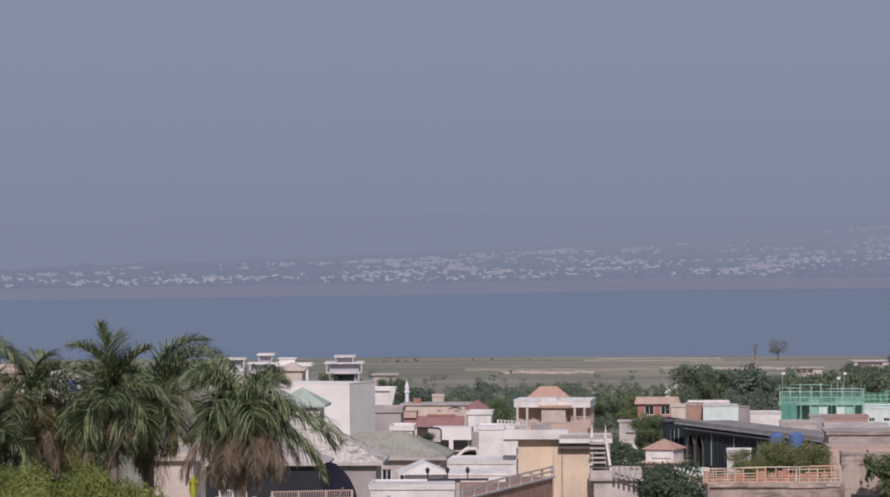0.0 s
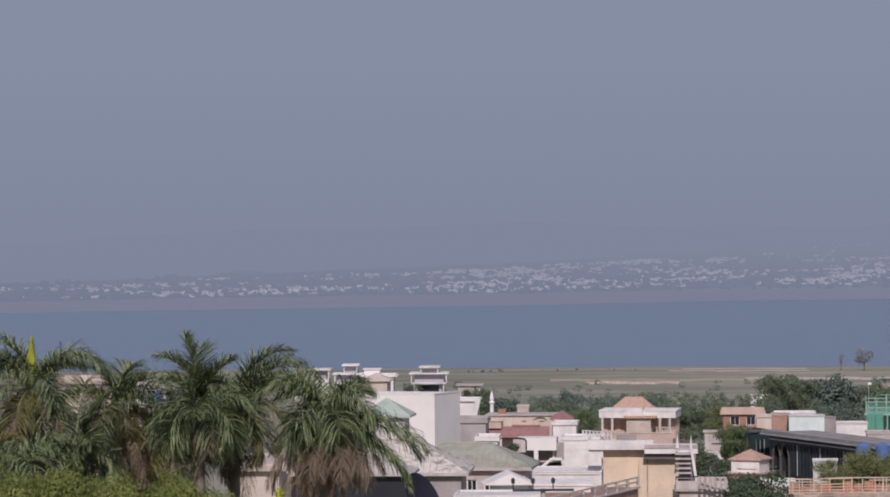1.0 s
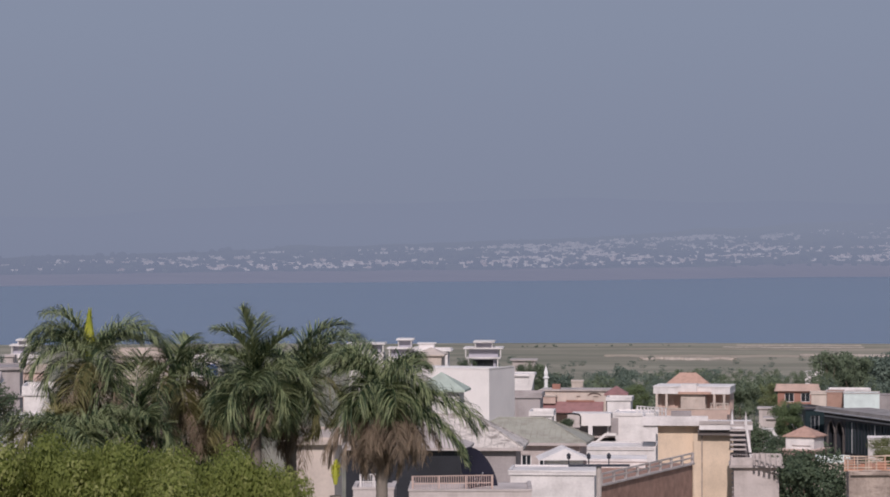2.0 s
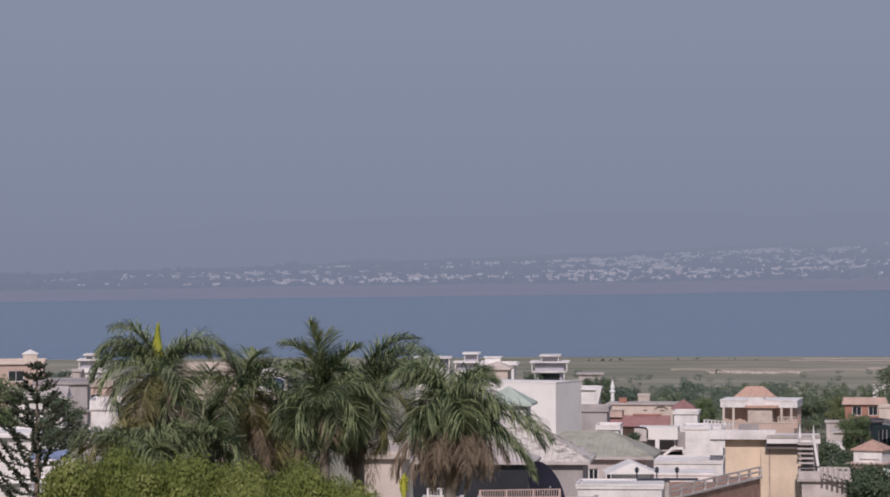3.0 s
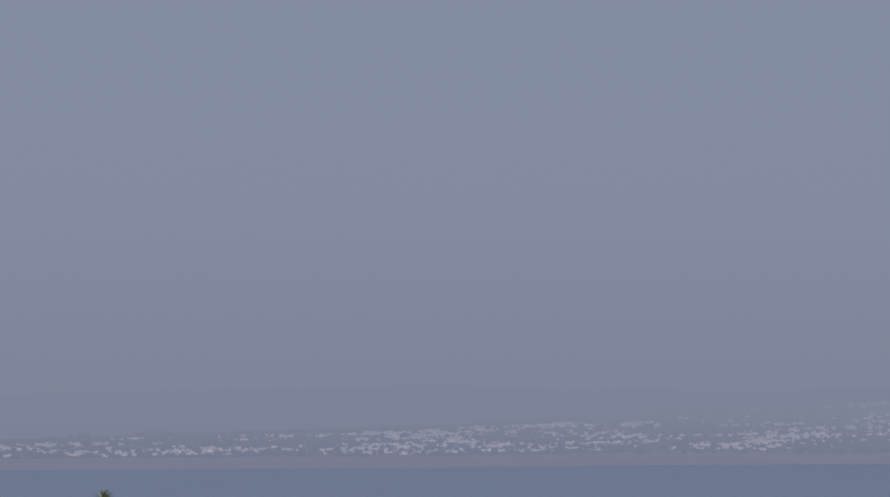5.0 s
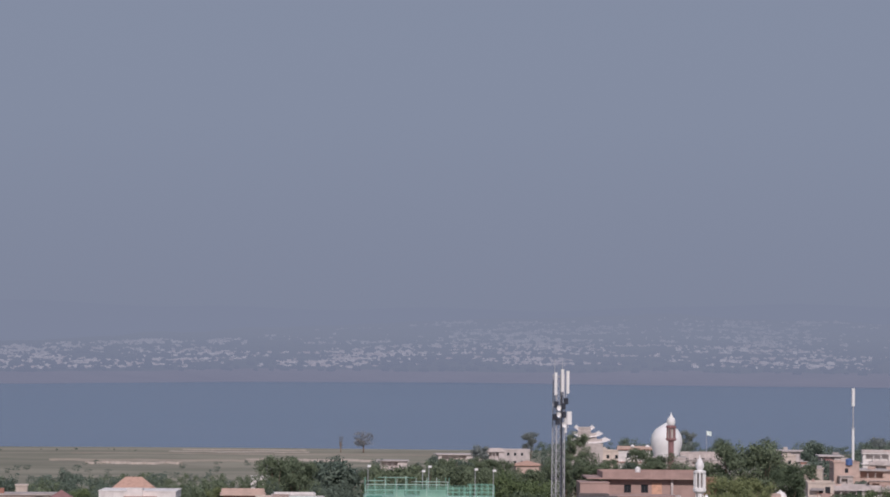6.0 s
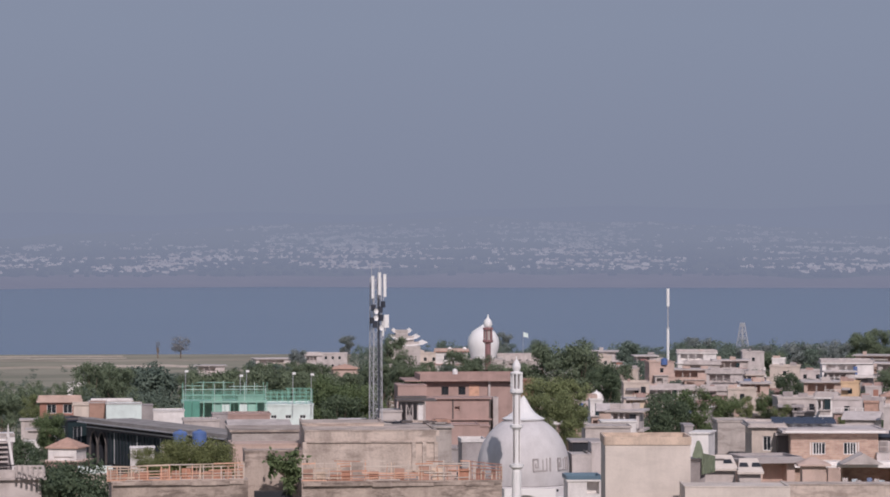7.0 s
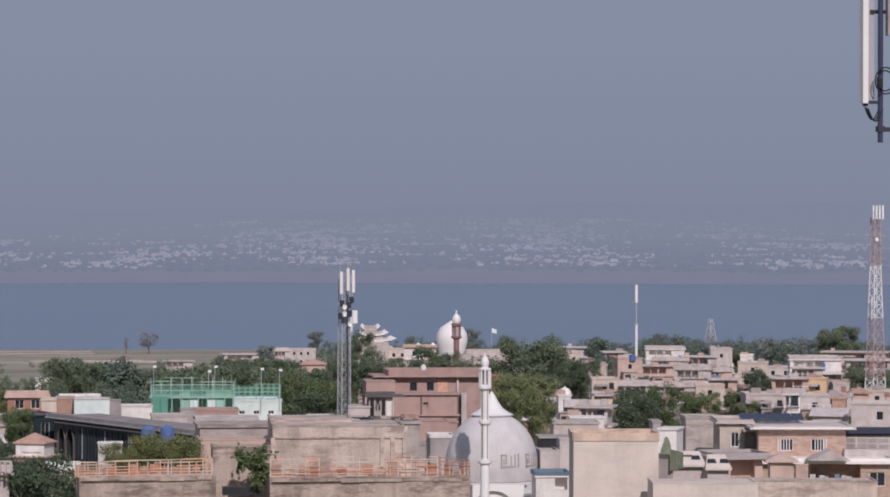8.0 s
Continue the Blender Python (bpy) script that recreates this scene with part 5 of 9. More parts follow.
for i in range(9):
    part("baluster", Geo().box(-0.85 + 0.2 * i, -0.25, SB - 2.6 - 0.02 * i, 0.04, 0.04, 1.1), BLACK, stairs)
for k in (0, 1):
    part("handrail", Geo().box(-0.05, -0.25, SB - 2.05 - 1.1 * k, 1.7, 0.06, 0.07), BLACK, stairs)
part("core", Geo().box(0, 1.0, (SB - 0.4) / 2, 1.3, 0.5, SB - 0.4), GREYW, stairs)
house("pale lower balcony block of a yellow house", 28.17, 222, 28.38, 3.35, 4, -6, OFFWHITE, ledge=0.35, win=None, parapet=0.6, trim=OFFWHITE)

rail("railing", "white railing of a lower balcony", 27.89, 221, 29.71, 220, 28.46, 0.9, 5, 2, OFFWHITE, 0, 0.07)
house("rust-red house with peach bands", 73.10, 520, 19.22, 6.86, 8, -8, RUST, ledge=0.6, trim=PEACH, parapet=0.7, win=(1.6, 1.6), gap=2.8)
house("small cream house beside a red one", 74.18, 500, 19.66, 3.06, 5, -8, CREAM, ledge=0.2, parapet=0.2, win=None)
house("ruined white walls among trees", 90.53, 620, 18.07, 3.80, 4, -30, WHITE, ledge=0.0, parapet=0.0, win=(1.2, 1.4), gap=1.7)
house("white hut among trees", 105.01, 640, 17.86, 1.47, 3, -8, WHITE, ledge=0.0, parapet=0.1, win=None)
house("small white shed between trees", 60.27, 460, 19.45, 3.08, 4, -8, OFFWHITE, ledge=0.3, parapet=0.0, win=None)
house("white shed with a flat roof", 55.80, 420, 20.23, 2.41, 4, -8, OFFWHITE, ledge=0.4, parapet=0.0, win=None)
house("low white wall of a yard", 52.50, 400, 19.88, 2.07, 3, -8, WHITE, ledge=0.0, parapet=0.0, win=None)

gx, gy = 46.65, 330
gz = thing("garden_pavilion", "small white pavilion with an orange pyramid roof", "pavilion", gx, gy, ground_z(gx, gy) - 0.4, -28)
GZ = 23.53 - ground_z(gx, gy) + 0.4
part("roof", Geo().hip(0, 1.7, GZ, 3.3, 3.3, 1.05, 0, 0.28, 0.12), TERRACOTTA, gz, "faded orange tile roof")
g = Geo()
g.side((-1.65, 0.05, GZ - 1.45), (1, 0, 0), 3.3, 1.35, (0, -1, 0), [(0.7, 0.12, 2.9, 0.42)])
g.side((1.65, 0.05, GZ - 1.45), (0, 1, 0), 3.3, 1.35, (1, 0, 0), [])
g.side((-1.65, 3.35, GZ - 1.45), (0, -1, 0), 3.3, 1.35, (-1, 0, 0), [(0.3 + 0.6 * i, 0.15, 0.7 + 0.6 * i, 0.5) for i in range(5)])
g.side((1.65, 3.35, GZ - 1.45), (-1, 0, 0), 3.3, 1.35, (0, 1, 0), [])
part("wall", g, WHITE, gz)
part("slab", Geo().box(0, 1.7, GZ - 1.53, 4.6, 4.6, 0.16), PEACH, gz)
part("lower_wall", Geo().box(0, 1.7, (GZ - 1.6) / 2, 4.0, 4.0, GZ - 1.6), PINK, gz)

# ---- dark arcade hall with the rooms and cage on its roof ----
hx0, hy0, hx1, hy1 = 52.69, 352, 62.80, 315
hall_z = 25.30
HB = ground_z(hx0, hy0) - 1.0
arc = thing("arcade_hall", "long dark-clad hall with tall pointed arches", "hall", hx0, hy0, HB, math.degrees(math.atan2(hy1 - hy0, hx1 - hx0)))
HL, HH = math.hypot(hx1 - hx0, hy1 - hy0), hall_z - HB


def arch_wall(L, H, arches, deep=0.8, steps=10):
    """A wall face with tall pointed arches cut into it: (centre, half width, spring height, rise)."""
    g = Geo()
    edge = 0.0
    for cx, hw, spring, rise in arches:
        g.quad((edge, 0, 0), (cx - hw, 0, 0), (cx - hw, 0, H), (edge, 0, H))
        pts = []
        for i in range(steps + 1):
            u = -1 + 2 * i / steps
            pts.append((cx + hw * u, spring + rise * (1 - abs(u) ** 2.4)))
        for (xa, za), (xb, zb) in zip(pts, pts[1:]):
            g.quad((xa, 0, za), (xb, 0, zb), (xb, 0, H), (xa, 0, H))
            g.quad((xa, 0, za), (xa, deep, za), (xb, deep, zb), (xb, 0, zb))
            g.quad((xa, deep, 0), (xb, deep, 0), (xb, deep, zb), (xa, deep, za))
        g.quad((cx - hw, 0, 0), (cx - hw, deep, 0), (cx - hw, deep, pts[0][1]), (cx - hw, 0, pts[0][1]))
        g.quad((cx + hw, deep, 0), (cx + hw, 0, 0), (cx + hw, 0, pts[-1][1]), (cx + hw, deep, pts[-1][1]))
        edge = cx + hw
    g.quad((edge, 0, 0), (L, 0, 0), (L, 0, H), (edge, 0, H))
    return g


part("front_wall", arch_wall(HL, HH, [(2.2, 0.95, HH - 2.75, 1.35), (4.6, 1.05, HH - 2.75, 1.4)]), DARK, arc)
part("body", Geo().box(HL / 2, 3.4, HH / 2, HL, 5.0, HH - 0.02), DARK, arc)
for cx_, hw_ in ((2.2, 0.95), (4.6, 1.05)):
    q = Geo()
    pts = [(cx_ + (hw_ + 0.12) * (-1 + 2 * i / 12), HH - 2.75 + 1.5 * (1 - abs(-1 + 2 * i / 12) ** 2.4)) for i in range(13)]
    for (xa, za), (xb, zb) in zip(pts, pts[1:]):
        q.tube((xa, -0.08, za), (xb, -0.08, zb), 0.10, None, 5)
    q.box(cx_ - hw_ - 0.12, -0.08, (HH - 2.75) / 2, 0.24, 0.24, HH - 2.75).box(cx_ + hw_ + 0.12, -0.08, (HH - 2.75) / 2, 0.24, 0.24, HH - 2.75)
    part("arch_surround", q, DUSK, arc, "grey stone arch surround")
for i in range(int((HL - 8) / 1.45)):
    part("glazing_panel", Geo().box(7.0 + 1.45 * i, -0.02, HH - 2.9, 1.2, 0.14, 3.6), DARKGREEN, arc, "dark green glazed panel")
part("roof_band", Geo().box(HL / 2 - 0.2, 0.1, HH + 0.02, HL + 1.2, 1.7, 0.52), ROOFGREY, arc, "grey concrete roof edge")
part("gutter", Geo().box(HL / 2 - 0.2, -0.82, HH - 0.20, HL + 1.3, 0.14, 0.12), STEEL, arc)
part("roof_deck", Geo().box(HL / 2, 3.4, HH + 0.03, HL - 0.02, 4.9, 0.10), ROOFGREY, arc, "stained concrete roof deck")
part("steel_band", Geo().box(HL * 0.5, -0.14, HH - 0.75, HL * 0.98, 0.12, 0.14), STEEL, arc, "thin steel band under the roof edge")
for i in range(int((HL - 7) / 0.9)):
    part("mullion", Geo().box(6.4 + 0.9 * i, -0.13, HH - 2.9, 0.07, 0.1, 3.6), STEEL if i % 7 == 2 else DARKSTEEL, arc)
house("dark shopfront wing with steel bands", 52.20, 356, 25.16, 2.45, 6, 12, DARKGREEN, ledge=0.2, parapet=0.2, win=(1.1, 1.8), gap=1.5, trim=DARKSTEEL, frame_mat=STEEL, parapet_mat=DUSK)
house("white roof room on a dark hall", 58.77, 362, 26.62, 4.30, 4, -8, MINT, ledge=0.03, parapet=0.1, win=None, parapet_mat=OFFWHITE)
# Brown tone on the whole room paints its shaded left face.
house("roof room toned brown as shade beside a white one", 56.22, 366, 26.59, 2.17, 5, -8, BRICKY, ledge=0.05, parapet=0.1, win=None, parapet_mat=OFFWHITE)
house("low white roof ledge with pipes", 58.89, 372, 26.48, 4.99, 4, -8, WHITE, ledge=0.1, parapet=0.2, win=None)
house("grey plastered roof wall", 62.33, 366, 26.24, 1.41, 3, -8, GREYW, ledge=0.0, parapet=0.05, win=None)
house("low white parapet house on a roof", 65.38, 368, 25.40, 3.83, 4, -8, WHITE, ledge=0.05, parapet=0.1, win=None)
house("low grey roof house by a green cage", 66.53, 352, 25.11, 4.22, 4, -8, OFFWHITE, ledge=0.1, parapet=0.1, win=None)
house("grey-brown wall block beside a mint house", 69.56, 356, 25.55, 1.86, 3, -8, GREYW, ledge=0.0, parapet=0.1, win=None)
house("dull brick house below a mint one", 78.90, 385, 23.91, 5.98, 5, -8, PINK, ledge=0.1, parapet=0.1, win=None)
house("white flat roof below a mint house", 71.09, 340, 25.10, 6.47, 6, -8, OFFWHITE, ledge=0.1, parapet=0.0, win=None, roof="gable", rise=0.5, rmat=OFFWHITE)
house("white and mint house with square windows", 86.65, 400, 24.27, 8.87, 8, -8, MINT, ledge=0.06, win=(0.85, 0.5), gap=2.0, parapet=0.15, storey=2.6)

cx0, cz0, cw_, ch_ = 72.11, 22.87, 11.16, 4.89
cage = thing("roof_cage", "green-painted steel frame cage with netting on a roof", "cage", cx0, 395, cz0, -9)
rng_k = random.Random(14)
CAGE_TOP = [rng_k.choice((0.80, 0.88, 0.96, 1.0)) for _ in range(9)]
for i in range(9):
    for j in range(3):
        part("post", Geo().box(cw_ * (i + rng_k.uniform(-0.12, 0.12)) / 8, j * 2.2, ch_ * CAGE_TOP[(i + 2 * j) % 9] / 2, 0.05, 0.05, ch_ * CAGE_TOP[(i + 2 * j) % 9]), CAGE_P if (i + j) % 3 else MINT, cage)
for j in range(3):
    for k, (u0, u1, zf) in enumerate(((0.0, 1.0, 0.80), (0.14, 0.62, 0.99), (0.0, 0.30, 0.90), (0.55, 1.0, 0.88), (0.0, 1.0, 0.64))):
        lo_, hi_ = cw_ * min(u0 + 0.03 * j, 1), cw_ * max(u1 - 0.04 * j, 0)
        part("bar", Geo().box((lo_ + hi_) / 2, j * 2.2 - 0.05, ch_ * (zf - 0.015 * j), hi_ - lo_, 0.035, 0.035), MINT if (j + k) % 3 == 0 else CAGE_P, cage)
for k in range(2):
    for i in range(9):
        part("bar", Geo().box(cw_ * i / 8, 2.2, ch_ * (0.64 + 0.16 * k) - 0.05, 0.04, 4.5, 0.04), CAGE_P, cage)
net = Geo()
for f_, z0_, z1_ in ((0.12, 0.47, 0.66), (2.3, 0.47, 0.78), (4.35, 0.47, 0.70)):
    for i in range(56):
        net.box(cw_ * (i + 0.5) / 56, f_, ch_ * (z0_ + z1_) / 2, 0.02, 0.02, ch_ * (z1_ - z0_))
    for k in range(7):
        net.box(cw_ / 2, f_ + 0.02, ch_ * (z0_ + (z1_ - z0_) * k / 6), cw_, 0.02, 0.02)
part("netting", net, CAGE_P, cage, "fine green netting")
for u0, u1 in ((0.34, 0.47), (0.66, 0.97)):
    part("net_panel", Geo().box(cw_ * (u0 + u1) / 2, 0.2, ch_ * 0.57, cw_ * (u1 - u0), 0.03, ch_ * 0.19), MINT_NET, cage, "pale green sheet stretched over the frame")
part("deck", Geo().box(cw_ / 2, 2.2, ch_ * 0.46, cw_ + 0.4, 4.6, 0.24), MINT_NET, cage, "pale green slab")
for u in (0.06, 0.155):
    part("screen_wall", Geo().box(cw_ * u, -0.3 - u, ch_ * 0.24, cw_ * 0.09, 0.2, ch_ * 0.50), GREEN_P, cage, "deep green sheet screen")
for i in range(8):
    part("strut", Geo().box(2.8 + (cw_ - 2.9) * i / 7, -0.1, ch_ * 0.23, 0.12, 0.12, ch_ * 0.46), CAGE_P, cage)
for i in range(7):
    if i in (1, 2, 4, 5):
        part("screen_panel", Geo().box(2.8 + (cw_ - 2.9) * (i + 0.5) / 7, 0.3, ch_ * 0.26, (cw_ - 2.9) / 7 - 0.1, 0.06, ch_ * 0.30), MINT_NET if i % 2 else MINT, cage, "pale mint sheet between struts")
part("under_wall", Geo().box(cw_ / 2, 4.2, ch_ * 0.23, cw_, 0.2, ch_ * 0.46), MINT_NET, cage, "pale green sheet back wall under the slab")
cage2 = thing("roof_cage", "low green net cage above a mint house", "cage", 84.92, 402, 24.28, -9)
c2w, c2h = 6.42, 2.11
for i in range(9):
    for j in range(2):
        part("post", Geo().box(c2w * i / 8, 3.0 * j, c2h / 2, 0.06, 0.06, c2h if i > 3 else c2h * 0.7), CAGE_P, cage2)
for k in range(4):
    for j in range(2):
        part("bar", Geo().box(c2w * (0.72 if k > 2 else 0.5), 3.0 * j - 0.03, c2h * (k + 1) / 4 - 0.03, c2w * (0.56 if k > 2 else 1.0), 0.04, 0.05), CAGE_P, cage2)
for i in range(30):
    part("net_wire", Geo().box(c2w * (i + 0.5) / 30, 2.9 if i < 17 else 0.1, c2h * 0.45, 0.03, 0.03, c2h * 0.9), CAGE_P, cage2)
for lx, lz in ((73.19, 28.99), (80.76, 28.30), (81.62, 28.91), (88.10, 28.54), (90.67, 28.36)):
    fl = thing("flood_light", "thin pole with a small white flood lamp", "flood light", lx, 399, cz0, 0, "flood lights over a roof court")
    part("pole_shaft", Geo().tube((0, 0, 0), (0, 0, lz - cz0), 0.04, None, 6), STEEL, fl)
    part("lamp_head", Geo().box(0.12, -0.1, lz - cz0 + 0.1, 0.45, 0.25, 0.3), PAINT_W, fl)

for tx_ in (52.30, 54.21):
    tank(tx_, 288, 26.09, 0.72, 1.65, PAINT_B, "faded blue ribbed water tank above a tree")
house("low house carrying two blue tanks", 53.06, 286, 26.20, 5.41, 5, -8, CONCRETE, ledge=0.1, parapet=0.0, win=None)
house("pale lean-to wall between trees", 46.36, 275, 26.89, 2.22, 3, -10, WHITE, ledge=0.0, parapet=0.05, win=None)
house("pale mint low building behind a tree", 39.72, 260, 25.76, 2.78, 5, -8, CREAM, ledge=0.1, parapet=0.3, win=None, parapet_mat=MINT)

# ---- bare concrete buildings with a rooftop mast ----
house("bare concrete building with stained walls", 56.10, 226, 31.16, 10.29, 9, -11, CONCRETE, ledge=0.0, win=None, parapet=0.0, name="building")
part("band", Geo().box(0, 4.5, 30.58 - (ground_z(56.07, 226) - 0.5), 10.17, 9.25, 0.14), CONCRETE, bpy.data.objects["building"], "thin projecting concrete band")
bld = bpy.data.objects["building"]
bz = 31.16 - (ground_z(56.07, 226) - 0.5)
bw = 10.29
for u in (-0.5, 0.33, 0.41, 0.5):
    part("pilaster", Geo().box(bw * u, -0.06, bz - 1.75, 0.30, 0.3, 2.3), CONCRETE, bld)
rng_c = random.Random(3)
for k in range(9):
    part("parapet_fragment", Geo().box(bw * rng_c.uniform(-0.48, 0.48), 0.15, bz + 0.08, rng_c.uniform(0.5, 1.6), 0.25, rng_c.uniform(0.15, 0.5), rng_c.uniform(-0.05, 0.05)), rng_c.choice((CONCRETE, CONCRETE_L)), bld)
house("sunlit concrete roof block", 55.55, 233, 31.33, 6.6, 7, -11, CONCRETE, ledge=0.0, win=None, parapet=0.0, name="building")
house("layered concrete roof walls with ledges", 52.55, 248, 30.05, 6.07, 7, -8, CONCRETE_L, ledge=0.2, win=None, parapet=0.0, name="building", storey=1.1, shown=3, trim=CONCRETE)
house("pinkish rendered wall below concrete ledges", 50.05, 236, 29.58, 5.87, 5, -8, PEACH, ledge=0.0, win=None, parapet=0.0, name="building")
house("low roof slabs with scattered rubble", 68.68, 262, 29.32, 7.74, 6, -10, CONCRETE_L, ledge=0.2, win=None, parapet=0.0, name="building")
rub = thing("rubble", "broken slabs and planks scattered on a roof", "rubble", 68.87, 263, 29.32, -10)
rng_r = random.Random(12)
for k in range(22):
    part("slab_piece", Geo().box(rng_r.uniform(-3.4, 3.4), rng_r.uniform(0.3, 4.5), 0.1 + rng_r.uniform(0, 0.25), rng_r.uniform(0.4, 1.8), rng_r.uniform(0.3, 0.9), rng_r.uniform(0.12, 0.35), rng_r.uniform(-0.6, 0.6)), rng_r.choice((DUSK, CONCRETE, CONCRETE_L, DARK, BRICKY)), rub)
house("white roof room behind a mast", 76.61, 300, 28.73, 2.36, 4, -10, OFFWHITE, ledge=0.1, win=(0.8, 1.0), gap=1.8, parapet=0.0)
rr = thing("roof_room", "white open roof room with braced posts under a dark slab", "roof room", 78.9, 300, ground_z(78.9, 300) - 0.5, -10)
RZ = 27.3 - ground_z(78.9, 300) + 0.5
part("base_wall", Geo().box(0.2, 1.5, RZ / 2, 3.2, 3.0, RZ), CONCRETE_L, rr)
for dx_, dy_ in ((-1.1, 0.1), (-0.55, 0.1), (0.1, 0.1), (0.62, 0.1), (1.25, 0.1), (-1.1, 2.8), (1.25, 2.8)):
    part("post", Geo().box(dx_, dy_, RZ + 1.18, 0.12, 0.12, 2.36), OFFWHITE, rr)
part("wall_panel", Geo().box(0.94, 0.12, RZ + 1.1, 0.5, 0.06, 2.2), WHITE, rr)
part("wall_panel", Geo().box(-0.2, 0.14, RZ + 0.55, 0.58, 0.06, 0.7), GREYW, rr)
part("back_wall", Geo().box(0.1, 2.7, RZ + 1.1, 2.4, 0.1, 2.2), GREYW, rr)
for a_, b_ in ((-0.55, 0.1),):
    part("brace", Geo().tube((a_, 0.1, RZ + 0.2), (b_, 0.1, RZ + 2.2), 0.04, None, 5, True), OFFWHITE, rr)
    part("brace", Geo().tube((b_, 0.08, RZ + 0.2), (a_, 0.08, RZ + 2.2), 0.04, None, 5, True), OFFWHITE, rr)
part("roof_slab", Geo().box(0.5, 1.3, RZ + 2.44, 4.2, 3.6, 0.16), DUSK, rr, "dark flat roof slab")
house("white low roof edge behind concrete walls", 72.76, 300, 27.77, 2.76, 4, -10, WHITE, ledge=0.1, win=None, parapet=0.0)
# The darker stained concrete also paints the shadow on the pier.
house("grey concrete pier with a plant", 41.94, 196, 31.73, 3.85, 3, -9, CONCRETE_S, ledge=0.0, win=None, parapet=0.0, name="building")
house("concrete building front with a dark opening below a rail", 34.68, 191, 30.21, 8.84, 5, -7, CONCRETE_S, ledge=0.0, win=None, parapet=0.0, name="building")
house("concrete terrace front with rough edge", 49.06, 189, 30.05, 13.17, 5, -10, CONCRETE_S, ledge=0.0, win=None, parapet=0.0, name="building")
rng_e = random.Random(21)
for lab_, x_a, x_b, yy_a, yy_b, zz_ in (("crumbling concrete coping of a terrace", 42.66, 55.49, 190.0, 188.05, 30.05), ("crumbling concrete coping below a rail", 30.36, 38.77, 191.45, 190.6, 30.22)):
    cop = thing("coping", lab_, "coping", x_a, yy_a, zz_ - 0.12, math.degrees(math.atan2(yy_b - yy_a, x_b - x_a)))
    at_, len_ = 0.0, math.hypot(x_b - x_a, yy_b - yy_a)
    while at_ < len_:
        w_ = min(rng_e.uniform(0.8, 3.0), len_ - at_ + 0.01)
        part("coping_stone", Geo().box(at_ + w_ / 2, rng_e.uniform(-0.05, 0.0), rng_e.uniform(-0.03, 0.05), w_ * 0.995, 0.36, rng_e.uniform(0.18, 0.26), rng_e.uniform(-0.01, 0.01)), CONCRETE_S, cop)
        at_ += w_
bx = thing("canopy", "dark box painted as the shade under a concrete canopy", "canopy", 41.49, 194, 28.84, -9)
# No gap is cut: a dark box paints the canopy's shade.
part("shadow_gap", Geo().box(0, -0.2, 0.16, 2.51, 1.0, 0.52), DARK, bx)


def lattice_rail(label, x0, y0, x1, y1, z, h0, h1, bays, seed, levels, tones, fills, broken, fill_share):
    """A cast lattice parapet gone to ruin: posts of uneven height, bars in short sagging lengths, and what is left of its infill."""
    rng = random.Random(seed)
    L = math.hypot(x1 - x0, y1 - y0)
    ob = thing("railing", label, "railing", x0, y0, z, math.degrees(math.atan2(y1 - y0, x1 - x0)))
    high = lambda at: h0 + (h1 - h0) * at / L
    for k in range(levels):
        up, at = 0.08 + 0.90 * k / (levels - 1), 0.0
        while at < L - 0.05:
            to = min(at + rng.uniform(0.7, 2.8), L)
            if rng.random() > broken * (0.5 if k == 0 else 1.0):
                part("bar", Geo().tube((at, rng.uniform(-0.03, 0.03), up * high(at) + rng.uniform(-0.03, 0.03)), (to, rng.uniform(-0.03, 0.03), up * high(to) + rng.uniform(-0.03, 0.03)), rng.uniform(0.038, 0.060), None, 4, True), rng.choice(tones), ob)
            at = to
    for i in range(bays + 1):
        at = min(max(L * (i + rng.uniform(-0.25, 0.25)) / bays, 0.05), L - 0.05)
        tall = high(at) * (rng.uniform(0.9, 1.06) if rng.random() > broken else rng.uniform(0.3, 0.8))
        part("post", Geo().box(at, 0.01, tall / 2, 0.07, 0.07, tall), rng.choice((STAINED, CREAM, tones[0])), ob)
        if rng.random() < 0.4:
            part("post", Geo().box(min(at + 0.2, L), 0.01, tall / 2, 0.06, 0.07, tall), rng.choice((STAINED, CREAM)), ob)
        for _ in range(rng.choice((0, 1, 2))):
            b = min(at + rng.uniform(0.2, 0.7) * L / bays, L)
            part("baluster", Geo().tube((b, 0, 0.0), (min(b + rng.uniform(-0.12, 0.12), L), 0.0, high(b) * rng.uniform(0.5, 0.95)), 0.028, None, 4, True), rng.choice(tones), ob)
    for i in range(bays):
        if rng.random() < fill_share:
            w_ = L / bays * rng.uniform(0.7, 0.99)
            f_ = high(L * i / bays) * rng.uniform(0.5 * fill_share, 0.78)
            part("infill_panel", Geo().box(L * (i + 0.5) / bays, 0.07, f_ / 2, w_, 0.05, f_), rng.choice(fills), ob, "stained infill panel")
    return ob


lattice_rail("faded orange lattice roof railing with pale posts", 30.00, 191.7, 38.87, 190.75, 30.25, 0.96, 1.18, 13, 4, 6, (PAINT_O, STAINED, CREAM, STAINED), (RED_FILL, RED_FILL, BRICKY), 0.10, 0.95)
lattice_rail("broken orange and cream lattice parapet", 42.60, 190.3, 53.54, 188.5, 30.05, 1.42, 1.34, 13, 9, 9, (PAINT_O, STAINED, CREAM, RED_FILL), (STAINED, RED_FILL, PEACH, BRICKY), 0.30, 0.75)
lattice_rail("rusty broken lattice parapet near a dome", 53.54, 188.5, 55.62, 188.15, 30.05, 1.30, 1.10, 6, 2, 6, (BRICKY, RUST, BRICKY), (RUST, BRICKY), 0.22, 0.8)

